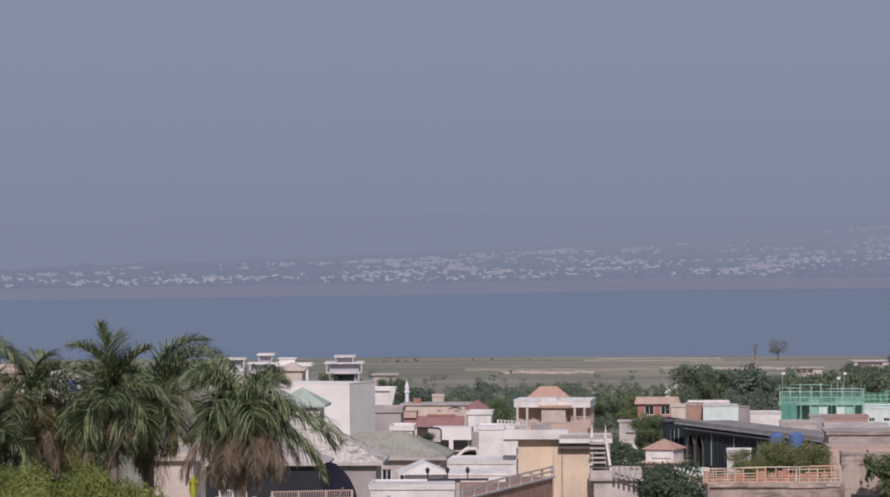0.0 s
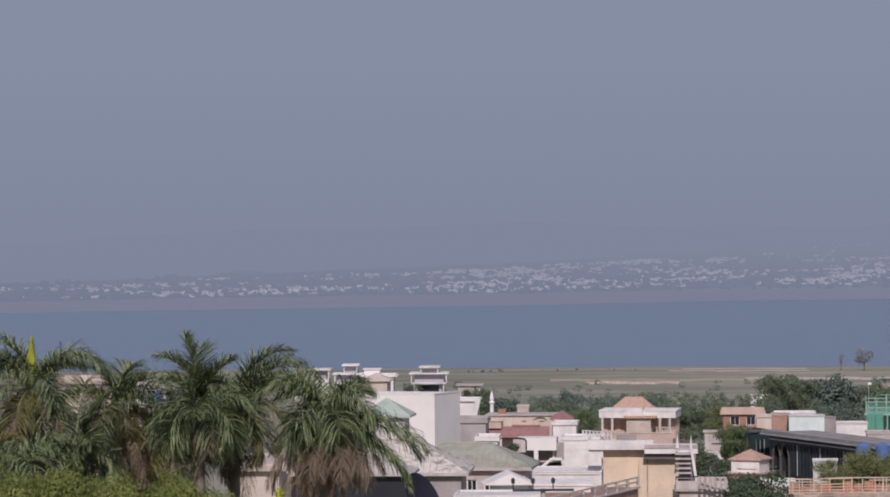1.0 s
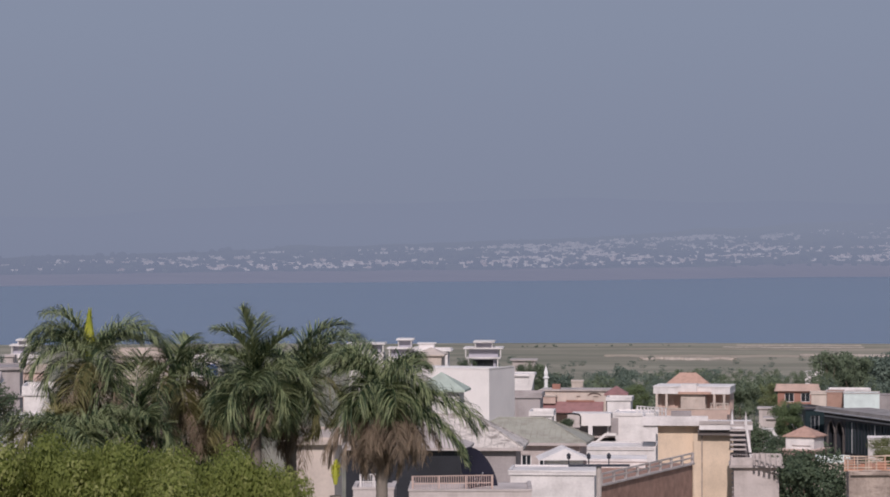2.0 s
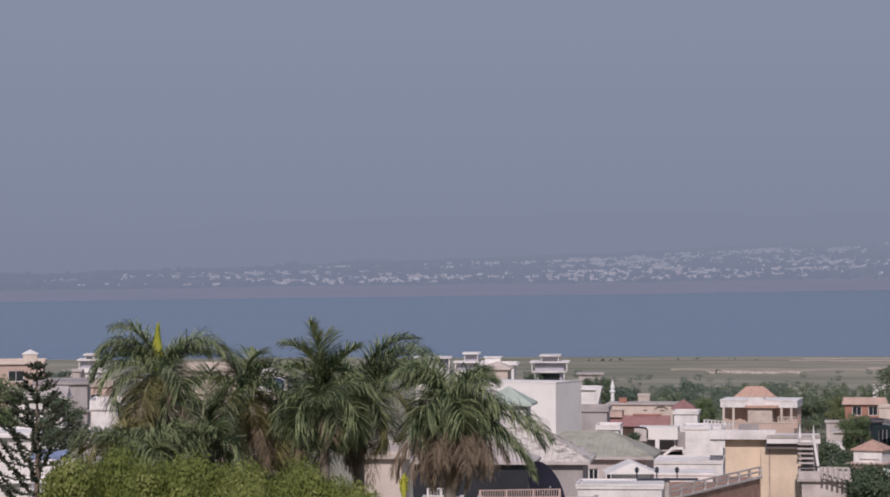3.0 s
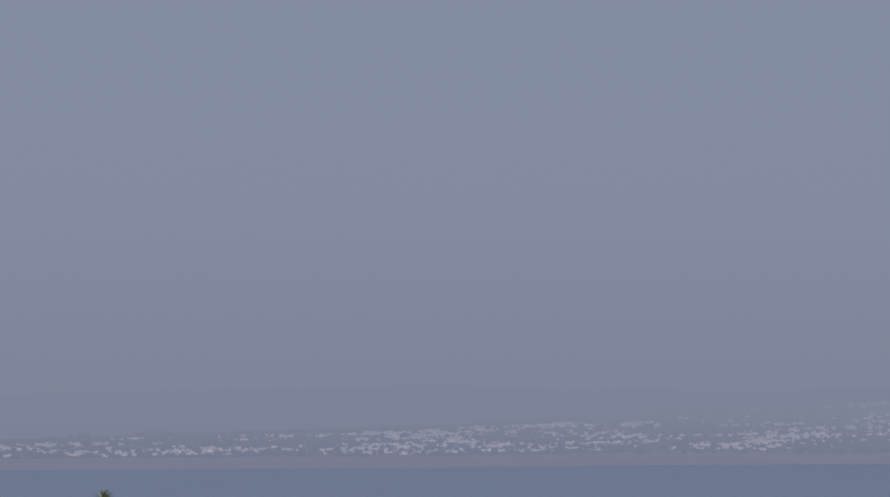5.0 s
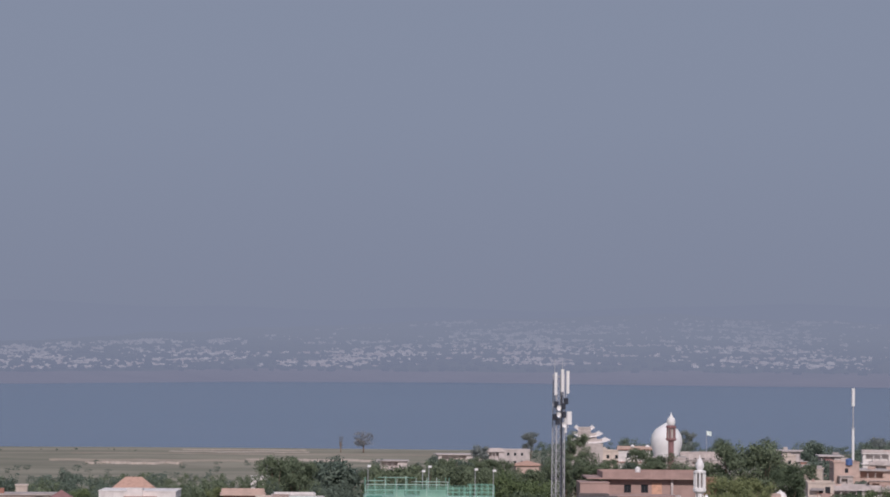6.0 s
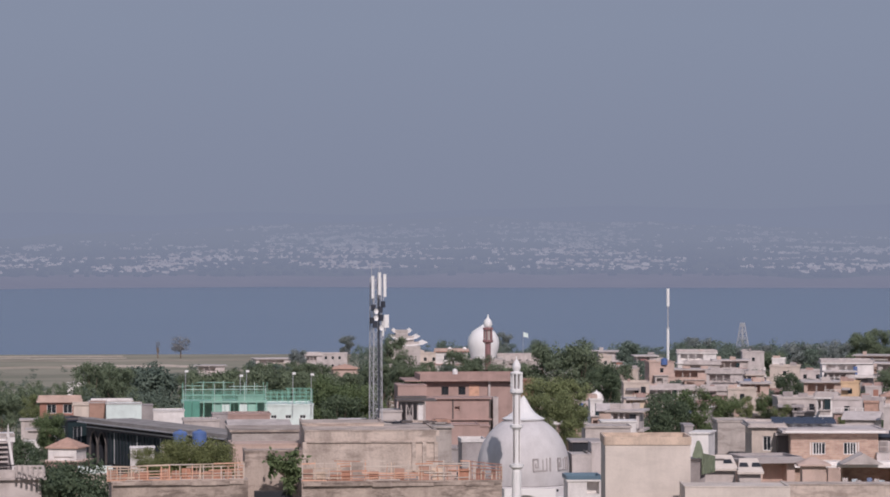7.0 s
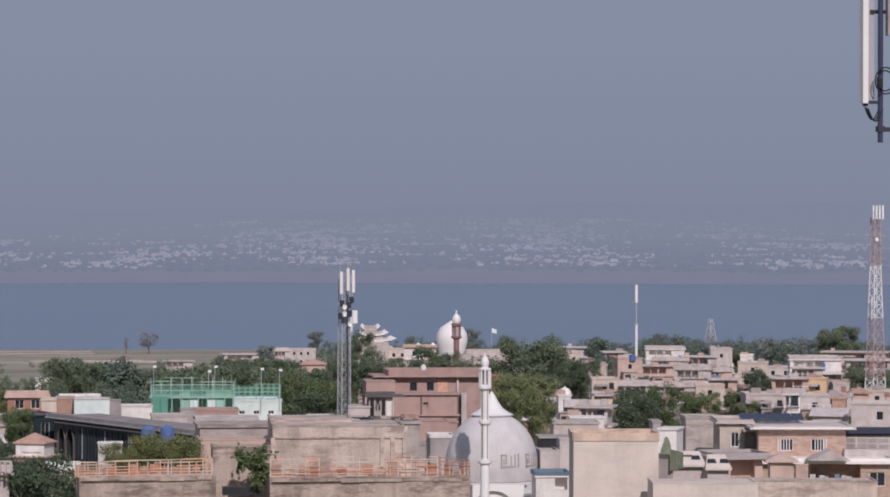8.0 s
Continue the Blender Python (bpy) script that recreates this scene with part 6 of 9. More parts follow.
mx, my = 63.78, 255
MZ = 29.63
mast = thing("telecom_mast", "galvanised lattice telecom mast with white panel antennas on a roof", "telecom mast", mx, my, MZ, 12)
MH = 44.40 - MZ
part("base_block", Geo().box(0, 0, 0.2, 2.2, 1.8, 0.5), CONCRETE_L, mast)
lattice(mast, 0.86, 0.80, 0.4, MH * 0.5, 8, 0.042, STEEL)
lattice(mast, 0.80, 0.72, MH * 0.5, MH * 0.9, 7, 0.042, STEEL)
for dx_, dz_ in ((-0.55, 0), (0.1, 0.02), (0.62, 0.01)):
    panel_antenna(mast, dx_, -0.55, MH * (0.775 + dz_), 2.0, 0.28, dx_ * -0.6)
panel_antenna(mast, 0.95, -0.2, MH * 0.60, 1.15, 0.46, -0.2)
panel_antenna(mast, 0.75, 0.1, MH * 0.55, 1.5, 0.22, 0.5)
for zz in (0.60, 0.66, 0.70):
    part("dish", Geo().turned([(0.02, 0.0), (0.22, 0.06), (0.26, 0.12)], 14), PAINT_W, mast).matrix_basis = pose(0.35 * (-1 if zz > 0.65 else 0.5), -0.62, MH * zz, 90, 0, 15)
for dx_, dz_ in ((-0.45, 0.72), (0.25, 0.71), (-0.6, 0.645), (0.3, 0.66), (-0.3, 0.62), (0.5, 0.74)):
    part("radio_unit", Geo().box(dx_, -0.45, MH * dz_, 0.34, 0.22, 0.55), DARKSTEEL, mast)
for dx_ in (-0.4, 0.35):
    part("lightning_rod", Geo().tube((dx_, 0, MH * 0.88), (dx_, 0, MH * (1.0 if dx_ < 0 else 0.98)), 0.03, 0.015, 6), STEEL, mast)
part("cable_run", Geo().box(0.1, -0.42, MH * 0.4, 0.13, 0.05, MH * 0.78), DARKSTEEL, mast)

brick = house("unfinished pink brick house under a broad roof slab", 136.33, 480, 23.73, 14.84, 10, -10, PINK, ledge=0.0, win=(1.2, 1.35), front=[-4.2, -1.35], sides="f", parapet=0.0, storey=3.0, shown=1, frame_mat=DARKSTEEL)
brick_top = 23.73 - (ground_z(137.2, 485) - 0.5)
part("roof_slab", Geo().box(-1.2, 4.4, brick_top + 0.11, 19.8, 11.6, 0.22), PINK, brick, "thin overhanging concrete roof slab")
part("parapet", Geo().box(0.1, -1.2, brick_top + 0.70, 17.2, 0.2, 0.96).box(0.1, 9.9, brick_top + 0.70, 17.2, 0.2, 0.96).box(-8.4, 4.35, brick_top + 0.70, 0.2, 10.9, 0.96), PINK, brick)
part("post", Geo().box(3.2, -0.4, brick_top - 1.4, 0.35, 0.35, 2.8), LIME, brick, "white corner post")
part("infill_panel", Geo().box(0.7, -0.03, 22.01 - (ground_z(137.72, 485) - 0.5), 1.7, 0.08, 2.2), PAINT_O, brick, "orange-brown infill panel")
house("pink brick wing with a flat roof", 125.27, 476, 23.35, 4.78, 8, -10, PINK, ledge=0.1, trim=PINK, win=None, parapet=0.0, openings=[(-2.1, 1.9, 1.9, 4.2, 1.8)], sides="f")
lower = house("lower pink brick front with small dark openings", 131.35, 470, 21.41, 10.42, 6, -10, PINK, ledge=0.5, win=None, parapet=0.0, openings=[(-0.45, 0.35, 1.4, 0.75, 0.6), (-0.45, 0.35, 5.2, 0.7, 0.6)])
part("drain_pipe", Geo().tube((-0.75, -0.1, 0), (-0.75, -0.1, 21.32 - (ground_z(131.34, 470) - 0.5)), 0.12, None, 8), DUSK, lower)
# Solid dark strip paints the shade of a narrow gap.
house("narrow dark wall painted as a shaded gap by a brick house", 138.27, 474, 20.77, 0.66, 4, -10, DUSK, ledge=0.0, win=None, parapet=0.0)
house("slim white wall beside a brick house", 138.47, 472, 21.23, 0.84, 4, -10, LIME, ledge=0.0, win=None, parapet=0.0)
house("brick front below a stepped ledge", 130.16, 462, 17.32, 8.23, 4, -10, PINK, ledge=0.2, win=None, parapet=0.0)
cnp = thing("canopy", "dark flat canopy slab on thin posts", "canopy", 122.4, 466, ground_z(122.4, 466), -10)
CZ = 21.88 - ground_z(122.4, 466)
part("slab", Geo().box(0, 0, CZ, 4.97, 3.0, 0.25), DUSK, cnp)
for dx_ in (-2.3, -0.9, 0.8, 2.2):
    part("post", Geo().box(dx_, -1.2, CZ / 2, 0.16, 0.16, CZ - 0.2), OFFWHITE, cnp)
rail("railing", "white balcony railing below a canopy", 120.66, 464, 122.75, 463, 17.96, 1.4, 2, 2, WHITE, 8, 0.05)
house("balcony block below a dark canopy", 121.56, 462, 18.16, 5.46, 3, -10, OFFWHITE, ledge=0.1, win=None, parapet=0.0)
tank(135.4, 486, 23.95, 0.45, 1.6, PAINT_W, "small white roof water tank")
house("terracotta-ended wing of a brick house", 145.65, 482, 23.76, 4.61, 6, -10, RUST, ledge=0.2, win=None, parapet=0.0)
house("grey yard walls below a brick house", 82.98, 300, 24.55, 2.85, 5, -10, GREYW, ledge=0.0, win=None, parapet=0.2)
house("blue-grey yard shed with a white cover", 82.78, 290, 25.94, 2.41, 4, -10, GREYW, ledge=0.0, win=None, parapet=0.35, parapet_mat=WHITE)
house("pinkish yard wall with rubble", 91.89, 330, 25.30, 5.88, 5, -10, PINK, ledge=0.0, win=None, parapet=0.1)

# ---- mosque ----
qx, qy = 83.16, 274
mosque = thing("mosque", "mosque with a large pale grey-white dome", "mosque", qx, qy, ground_z(qx, qy) - 0.5, -15)
QZ = 22.88 - ground_z(qx, qy) + 0.5
R = 4.42
prof = [(R * 0.93, QZ)]
for i in range(20):
    a = radians(-22 + 92 * i / 19)
    prof.append((R * math.cos(a), QZ + R * 0.37 + R * 1.12 * math.sin(a)))
part("dome", Geo().turned([*prof, (R * 0.34, QZ + R * 1.43)], 48), DOME_W, mosque, "pale grey-white plastered dome", smooth=True)
part("dome_cap", Geo().turned([(R * 0.45, QZ + R * 1.40), (R * 0.47, QZ + R * 1.43), (R * 0.36, QZ + R * 1.48), (R * 0.25, QZ + R * 1.56), (R * 0.17, QZ + R * 1.66), (R * 0.11, QZ + R * 1.77), (R * 0.06, QZ + R * 1.86), (0.02, QZ + R * 1.93)], 20), PAINT_W, mosque, "white flared lotus cap")
part("drum", Geo().turned([(R * 1.0, QZ - 1.1), (R * 1.0, QZ - 0.1), (R * 0.95, QZ + 0.02)], 48), DOME_W, mosque)
for i in range(16):
    an = 2 * math.pi * i / 16
    # Dark disc on the drum paints the shaded inside of a hole.
    part("vent_hole", Geo().tube((R * 0.985 * math.cos(an), R * 0.985 * math.sin(an), QZ - 0.35), (R * 1.01 * math.cos(an), R * 1.01 * math.sin(an), QZ - 0.35), 0.13, None, 10), DARK, mosque)
part("prayer_hall", Geo().box(0, 0, (QZ - 1.0) / 2, R * 2.5, R * 2.3, QZ - 1.0), PAINT_W, mosque)
part("front_arch", arch_wall(R * 1.3, 3.0, [(R * 0.65, R * 0.45, 1.2, 1.2)], 0.5), PAINT_W, mosque).matrix_basis = pose(-R * 0.65, -R * 1.27, QZ - 3.0)
# lettering panel on the dome, as plain raised strokes
sgn = Geo()
for bx0, bz0, bx1, bz1 in ((-0.95, -0.62, -0.83, 0.62), (-0.83, 0.50, -0.35, 0.62), (-0.47, -0.30, -0.35, 0.50), (-0.70, -0.30, -0.47, -0.18), (-0.70, -0.18, -0.60, 0.20),
                           (-0.83, -0.62, 0.55, -0.50), (0.02, -0.50, 0.14, 0.50), (0.43, -0.50, 0.55, 0.62), (0.80, -0.62, 0.92, 0.66)):
    sgn.box((bx0 + bx1) / 2, 0, (bz0 + bz1) / 2, bx1 - bx0, 0.10, bz1 - bz0)
aa = radians(-68)
for da in (0.0, 0.62):
    part("lettering", sgn, GREYW, mosque, "grey raised lettering on the dome").matrix_basis = pose(R * 0.985 * math.cos(aa + da), R * 0.985 * math.sin(aa + da), QZ + R * 0.48, -4, 0, math.degrees(aa + da) + 90)

ix, iy = 78.86, 262
mnr = thing("minaret", "slim white minaret with grey rings and an onion cap", "minaret", ix, iy, ground_z(ix, iy) - 0.5, -15)
IZ = 35.23 - ground_z(ix, iy) + 0.5
u_ = 0.05
zt = lambda dy: IZ - dy * u_
part("shaft", Geo().turned([(8.5 * u_, 0), (8.5 * u_, zt(205)), (6.2 * u_, zt(195)), (6.2 * u_, zt(58))], 12), PAINT_W, mnr)
for k in range(8):
    an = 2 * math.pi * k / 8
    part("rib", Geo().box(6.3 * u_ * math.cos(an), 6.3 * u_ * math.sin(an), zt(125), 0.10, 0.10, 126 * u_, an), GREYW if k % 2 else PAINT_W, mnr)
for dy, rr in ((193, 13), (120, 11.5), (56, 12)):
    part("ring", Geo().turned([(6 * u_, zt(dy + 8)), (rr * u_, zt(dy + 3)), (rr * u_, zt(dy - 2)), (6 * u_, zt(dy - 3))], 16), PAINT_W, mnr)
part("gallery_floor", Geo().turned([(0.02, zt(55)), (11 * u_, zt(55)), (11 * u_, zt(52)), (0.02, zt(52))], 8), PAINT_W, mnr)
part("lantern_core", Geo().turned([(5 * u_, zt(54)), (5 * u_, zt(24))], 8), GREYW, mnr)
for k in range(8):
    an = 2 * math.pi * k / 8
    part("gallery_post", Geo().tube((9.5 * u_ * math.cos(an), 9.5 * u_ * math.sin(an), zt(54)), (9.5 * u_ * math.cos(an), 9.5 * u_ * math.sin(an), zt(24)), 0.09, None, 6), PAINT_W, mnr)
part("lantern_roof", Geo().turned([(0.02, zt(25)), (11.5 * u_, zt(25)), (11.5 * u_, zt(22)), (5 * u_, zt(20))], 16), PAINT_W, mnr)
part("onion_cap", Geo().turned([(5 * u_, zt(20)), (8 * u_, zt(14)), (7.5 * u_, zt(8)), (4 * u_, zt(2)), (1.2 * u_, zt(-2)), (0.6 * u_, zt(-8))], 16), PAINT_W, mnr, smooth=True)
house("white balcony house under a dark blue band", 85.39, 262, 24.15, 3.04, 4, -12, WHITE, ledge=0.12, win=(0.30, 0.55), front=[-1.3, -0.92, -0.54, -0.16], sides="f", parapet=0.35, trim=WHITE, parapet_mat=BLUE_TRIM, storey=1.6, shown=1, openings=[(0.25, 1.4, 0.15, 1.2, 1.2)])
house("pale grey rendered block beside a dome", 88.40, 272, 25.70, 1.85, 5, -12, LIME, ledge=0.0, win=None, parapet=0.0)
house("narrow dark pier between rendered walls", 89.75, 274, 25.75, 0.5, 3, -12, DUSK, ledge=0.0, win=None, parapet=0.0)
house("tall pale rendered wall beside a plain block", 91.1, 275, 26.6, 1.4, 3, -12, LIME, ledge=0.0, win=None, parapet=0.0)
house("dark shaded shed on a roof", 94.75, 290, 25.9, 2.9, 4, -12, DARK, ledge=0.2, win=None, parapet=0.0, trim=GREYW)

# ---- plain block, vents and stone-faced house ----
house("plain pale plastered block with a stained parapet", 77.63, 222, 29.96, 6.71, 6, -15, PLAIN, ledge=0.0, win=None, parapet=0.62, parapet_mat=STAINED)
house("long pale plastered yard wall", 82.09, 214, 27.12, 8.05, 5, -15, PLAIN, ledge=0.0, win=None, parapet=0.0)
house("brownish concrete yard wall", 92.86, 218, 26.75, 9.82, 4, -16, CONCRETE, ledge=0.0, win=None, parapet=0.0)
house("recessed grey wall beside a plain block", 83.18, 226, 28.44, 1.37, 3, -15, GREYW, ledge=0.1, win=None, parapet=0.0)
OLIVE_CLOTH = mat("olive_shade_cloth", (0.17, 0.20, 0.14), var=0.35, scale=1.5, bump=0.2)
drape = thing("draped_cloth", "olive-green cloth draped over a post beside a plain block", "cloth", 83.55, 226.6, 28.46, -15)
part("post", Geo().tube((0, 0.1, 0), (0, 0.1, 1.4), 0.05, None, 6), DARKSTEEL, drape)
g = Geo()
for j in range(7):
    for i in range(20):
        an = 2 * math.pi * i / 20
        r_ = (0.08 + 0.36 * (j / 6) ** 0.7) * (1 + 0.22 * math.sin(5 * an + j))
        g.v.append((r_ * math.cos(an), 0.1 + r_ * 0.7 * math.sin(an), 1.45 - 1.38 * j / 6))
g.f = [(j * 20 + i, (j + 1) * 20 + i, (j + 1) * 20 + (i + 1) % 20, j * 20 + (i + 1) % 20) for j in range(6) for i in range(20)]
part("cloth", g, OLIVE_CLOTH, drape)
g = Geo()
for i in range(10):
    for j in range(8):
        g.v.append((0.15 + 1.1 * i / 9, -1.15 + 0.10 * math.sin(i * 1.4 + j * 0.5), 0.55 - 1.75 * j / 7 * (1 - 0.25 * i / 9) - 0.25 * i / 9))
g.f = [(i * 8 + j, i * 8 + 8 + j, i * 8 + 9 + j, i * 8 + j + 1) for i in range(9) for j in range(7)]
part("hanging_net", g, OLIVE_CLOTH, drape, "shade net hanging over a wall edge")
part("beam", Geo().box(0.5, -0.8, -0.02, 3.0, 0.14, 0.16), DUSK, drape, "dark timber beam")

vent_z = ground_z(87.84, 232)
for vx, vy, vz, vw in ((87.34, 232, 28.25, 3.10), (89.33, 230, 28.07, 2.19)):
    vt = thing("roof_vent_hood", "white slanted concrete vent hood with dark openings", "vent hood", vx, vy, vent_z, -15, "vent hoods")
    H_ = vz - vent_z
    part("base_wall", Geo().box(0, 0.8, (H_ - 1.2) / 2, vw * 0.8, 1.6, H_ - 1.2), OFFWHITE, vt)
    g = Geo()
    a, b, c, d = (-vw / 2, -0.5, H_ - 1.0), (vw / 2, -0.5, H_ - 1.0), (vw / 2 - 0.35, 1.5, H_), (-vw / 2 + 0.35, 1.5, H_)
    g.quad(a, b, c, d)
    lo = lambda p: (p[0], p[1], p[2] - 0.18)
    g.quad(lo(d), lo(c), lo(b), lo(a)).quad(lo(a), lo(b), b, a).quad(lo(b), lo(c), c, b).quad(lo(d), lo(a), a, d)
    part("hood", g, PLAIN, vt)
    for k in (-0.22, 0.25):
        # Flat dark patch painted for the shade inside an uncut opening.
        part("vent_opening", Geo().quad((vw * k - 0.4, 0.2, H_ - 0.62), (vw * k + 0.4, 0.2, H_ - 0.62), (vw * k + 0.3, 0.8, H_ - 0.32), (vw * k - 0.3, 0.8, H_ - 0.32)), DARK, vt)
house("white box room with a dark side", 107.04, 290, 26.56, 1.88, 4, -30, WHITE, ledge=0.15, win=None, parapet=0.0)
house("slate-grey box room on a roof", 109.53, 300, 26.73, 0.91, 4, -14, GREYW, ledge=0.1, win=None, parapet=0.0)
house("plain grey rendered house wall", 122.40, 320, 25.90, 3.90, 5, -14, CONCRETE_L, ledge=0.1, win=None, parapet=0.1)
house("low pale house behind a dark tree", 110.47, 330, 24.85, 5.30, 5, -13, OFFWHITE, ledge=0.15, win=None, parapet=0.1)
house("stepped white roof walls below trees", 118.63, 350, 24.31, 4.22, 4, -13, WHITE, ledge=0.15, win=None, parapet=0.0)

top_of_stone = 25.90 - (ground_z(127.93, 304) - 0.5)
stone = house("stone-faced house with a broad white cornice", 126.27, 300, 25.89, 9.49, 9, -16, STONE_FACE, trim=LIME, ledge=1.0, parapet=0.12, win=(1.45, 1.3), gap=3.4, shown=1, storey=3.6, ledge_h=0.30)
part("cornice_edge", Geo().box(0, -1.02, top_of_stone - 0.12, 8.81 + 2.0, 0.08, 0.22), CLEAN, stone, "white painted cornice edge")
for wx in (-2.0, 2.0):
    for k in range(5):
        part("grille_bar", Geo().box(wx - 0.6 + 0.3 * k, -0.03, top_of_stone - 2.0, 0.08, 0.06, 1.35), PAINT_W, stone)
house("cream wing of a stone-faced house", 120.84, 306, 26.12, 3.37, 8, -16, CREAM, trim=OFFWHITE, ledge=0.5, parapet=0.3, win=(0.9, 1.6), gap=2.2, shown=1)
# Dark wall colour puts the recess's shade into the link.
house("recessed link between house wings, darkened as shade", 122.18, 304, 25.34, 1.62, 5, -16, DUSK, trim=OFFWHITE, ledge=0.3, parapet=0.0, win=None)
house("lower storey of a stone-faced house", 126.02, 293, 22.67, 13.75, 8, -16, STONE_FACE, trim=CLEAN, ledge=0.8, parapet=0.3, win=(1.7, 1.5), front=[5.5], sides="f", openings=[(-1.6, 3.7, 0.25, 2.2, 2.6)], shown=1, storey=3.2, parapet_mat=CLEAN, ledge_h=0.3)
house("grey canopy wing with a dark underside", 114.28, 288, 23.76, 4.88, 5, -4, PEACH, trim=GREYW, ledge=1.1, parapet=0.3, win=None, ledge_h=0.35, shown=1, openings=[(-1.0, 1.6, 0.5, 1.8, 1.5)])
ped = thing("pediment", "shallow white gable over a veranda", "pediment", 124.83, 289, 22.91, -16)
part("gable", Geo().quad((-2.2, 0, 0.05), (2.2, 0, 0.05), (0.1, 0, 1.2)).quad((-2.2, 0, 0.05), (0.1, 0, 1.2), (0.1, 3.5, 1.2), (-2.2, 3.5, 0.05)).quad((0.1, 0, 1.2), (2.2, 0, 0.05), (2.2, 3.5, 0.05), (0.1, 3.5, 1.2)).quad((-2.2, 3.5, 0.05), (0.1, 3.5, 1.2), (2.2, 3.5, 0.05)), OFFWHITE, ped)
for k, cloth in enumerate((LIME, PALEBLUE, GREYW, TARP, LIME, PALEBLUE)):
    ln_ = thing("laundry", "small cloth hung over a veranda edge", "laundry", 122.42 + 0.78 * k + 0.25 * math.sin(k * 2.3), 288.0 - 0.2 * k, 21.07 - 0.12 * (k % 3), -16, "laundry on a veranda")
    g = Geo()
    for i in range(5):
        for j_ in range(4):
            g.v.append((-0.28 + 0.14 * i, 0.04 * math.sin(i * 1.7 + k), 0.62 * j_ / 3 - 0.1 * math.sin(i * 0.9 + k) * (1 - j_ / 3)))
    g.f = [(i * 4 + j_, i * 4 + 4 + j_, i * 4 + 5 + j_, i * 4 + j_ + 1) for i in range(4) for j_ in range(3)]
    part("cloth", g, cloth, ln_)
house("small pink pillar room with a pyramid cap", 115.64, 280, 23.58, 2.35, 2.2, -16, PEACH, ledge=0.0, win=None, roof="hip", rise=0.7, rmat=PEACH)
house("pink pier beside a veranda", 119.10, 283, 23.02, 1.28, 1.2, -16, PEACH, ledge=0.0, win=None, parapet=0.0)
for i, back in [(i, back) for back in (0, 1) for i in range(6)]:
    sp = thing("solar_panel", "dark blue solar panel tilted on a flat roof", "solar panel", 122.49 + i * 1.12 + 0.6 * back, 306.6 - i * 0.3 + 2.2 * back, 26.22 + 0.12 * back, -16, "solar panels on a roof")
    part("panel", Geo().quad((-0.55, 0, 0.1), (0.55, 0, 0.1), (0.55, 1.6, 0.5), (-0.55, 1.6, 0.5)).quad((-0.55, 0, 0.06), (-0.55, 1.6, 0.46), (0.55, 1.6, 0.46), (0.55, 0, 0.06)), SOLAR, sp)
    part("panel_frame", Geo().box(0, 0.0, 0.08, 1.11, 0.04, 0.04).box(0, 1.6, 0.48, 1.11, 0.04, 0.04), DARKSTEEL, sp)
    for lx in (-0.45, 0.45):
        part("leg", Geo().box(lx, 1.5, -0.06, 0.05, 0.05, 1.04), STEEL, sp)
        part("leg", Geo().box(lx, 0.05, -0.19, 0.05, 0.05, 0.52), STEEL, sp)
house("dark sheet lean-to roof", 136.05, 302, 24.88, 6.75, 4, -16, GREYW, trim=DARK, ledge=0.3, parapet=0.0, win=None, roof="gable", rise=0.6, rmat=DARKSTEEL)
rail("railing", "white roof railing with square posts", 130.94, 299, 135.94, 296, 23.45, 1.3, 5, 2, OFFWHITE, 0, 0.09)
house("terrace block below a white railing", 133.33, 297, 23.43, 6.27, 3, -16, LIME, trim=OFFWHITE, ledge=0.0, parapet=0.0, win=None)

# ---- rows of houses on the rising town ----
rng_t = random.Random(5)

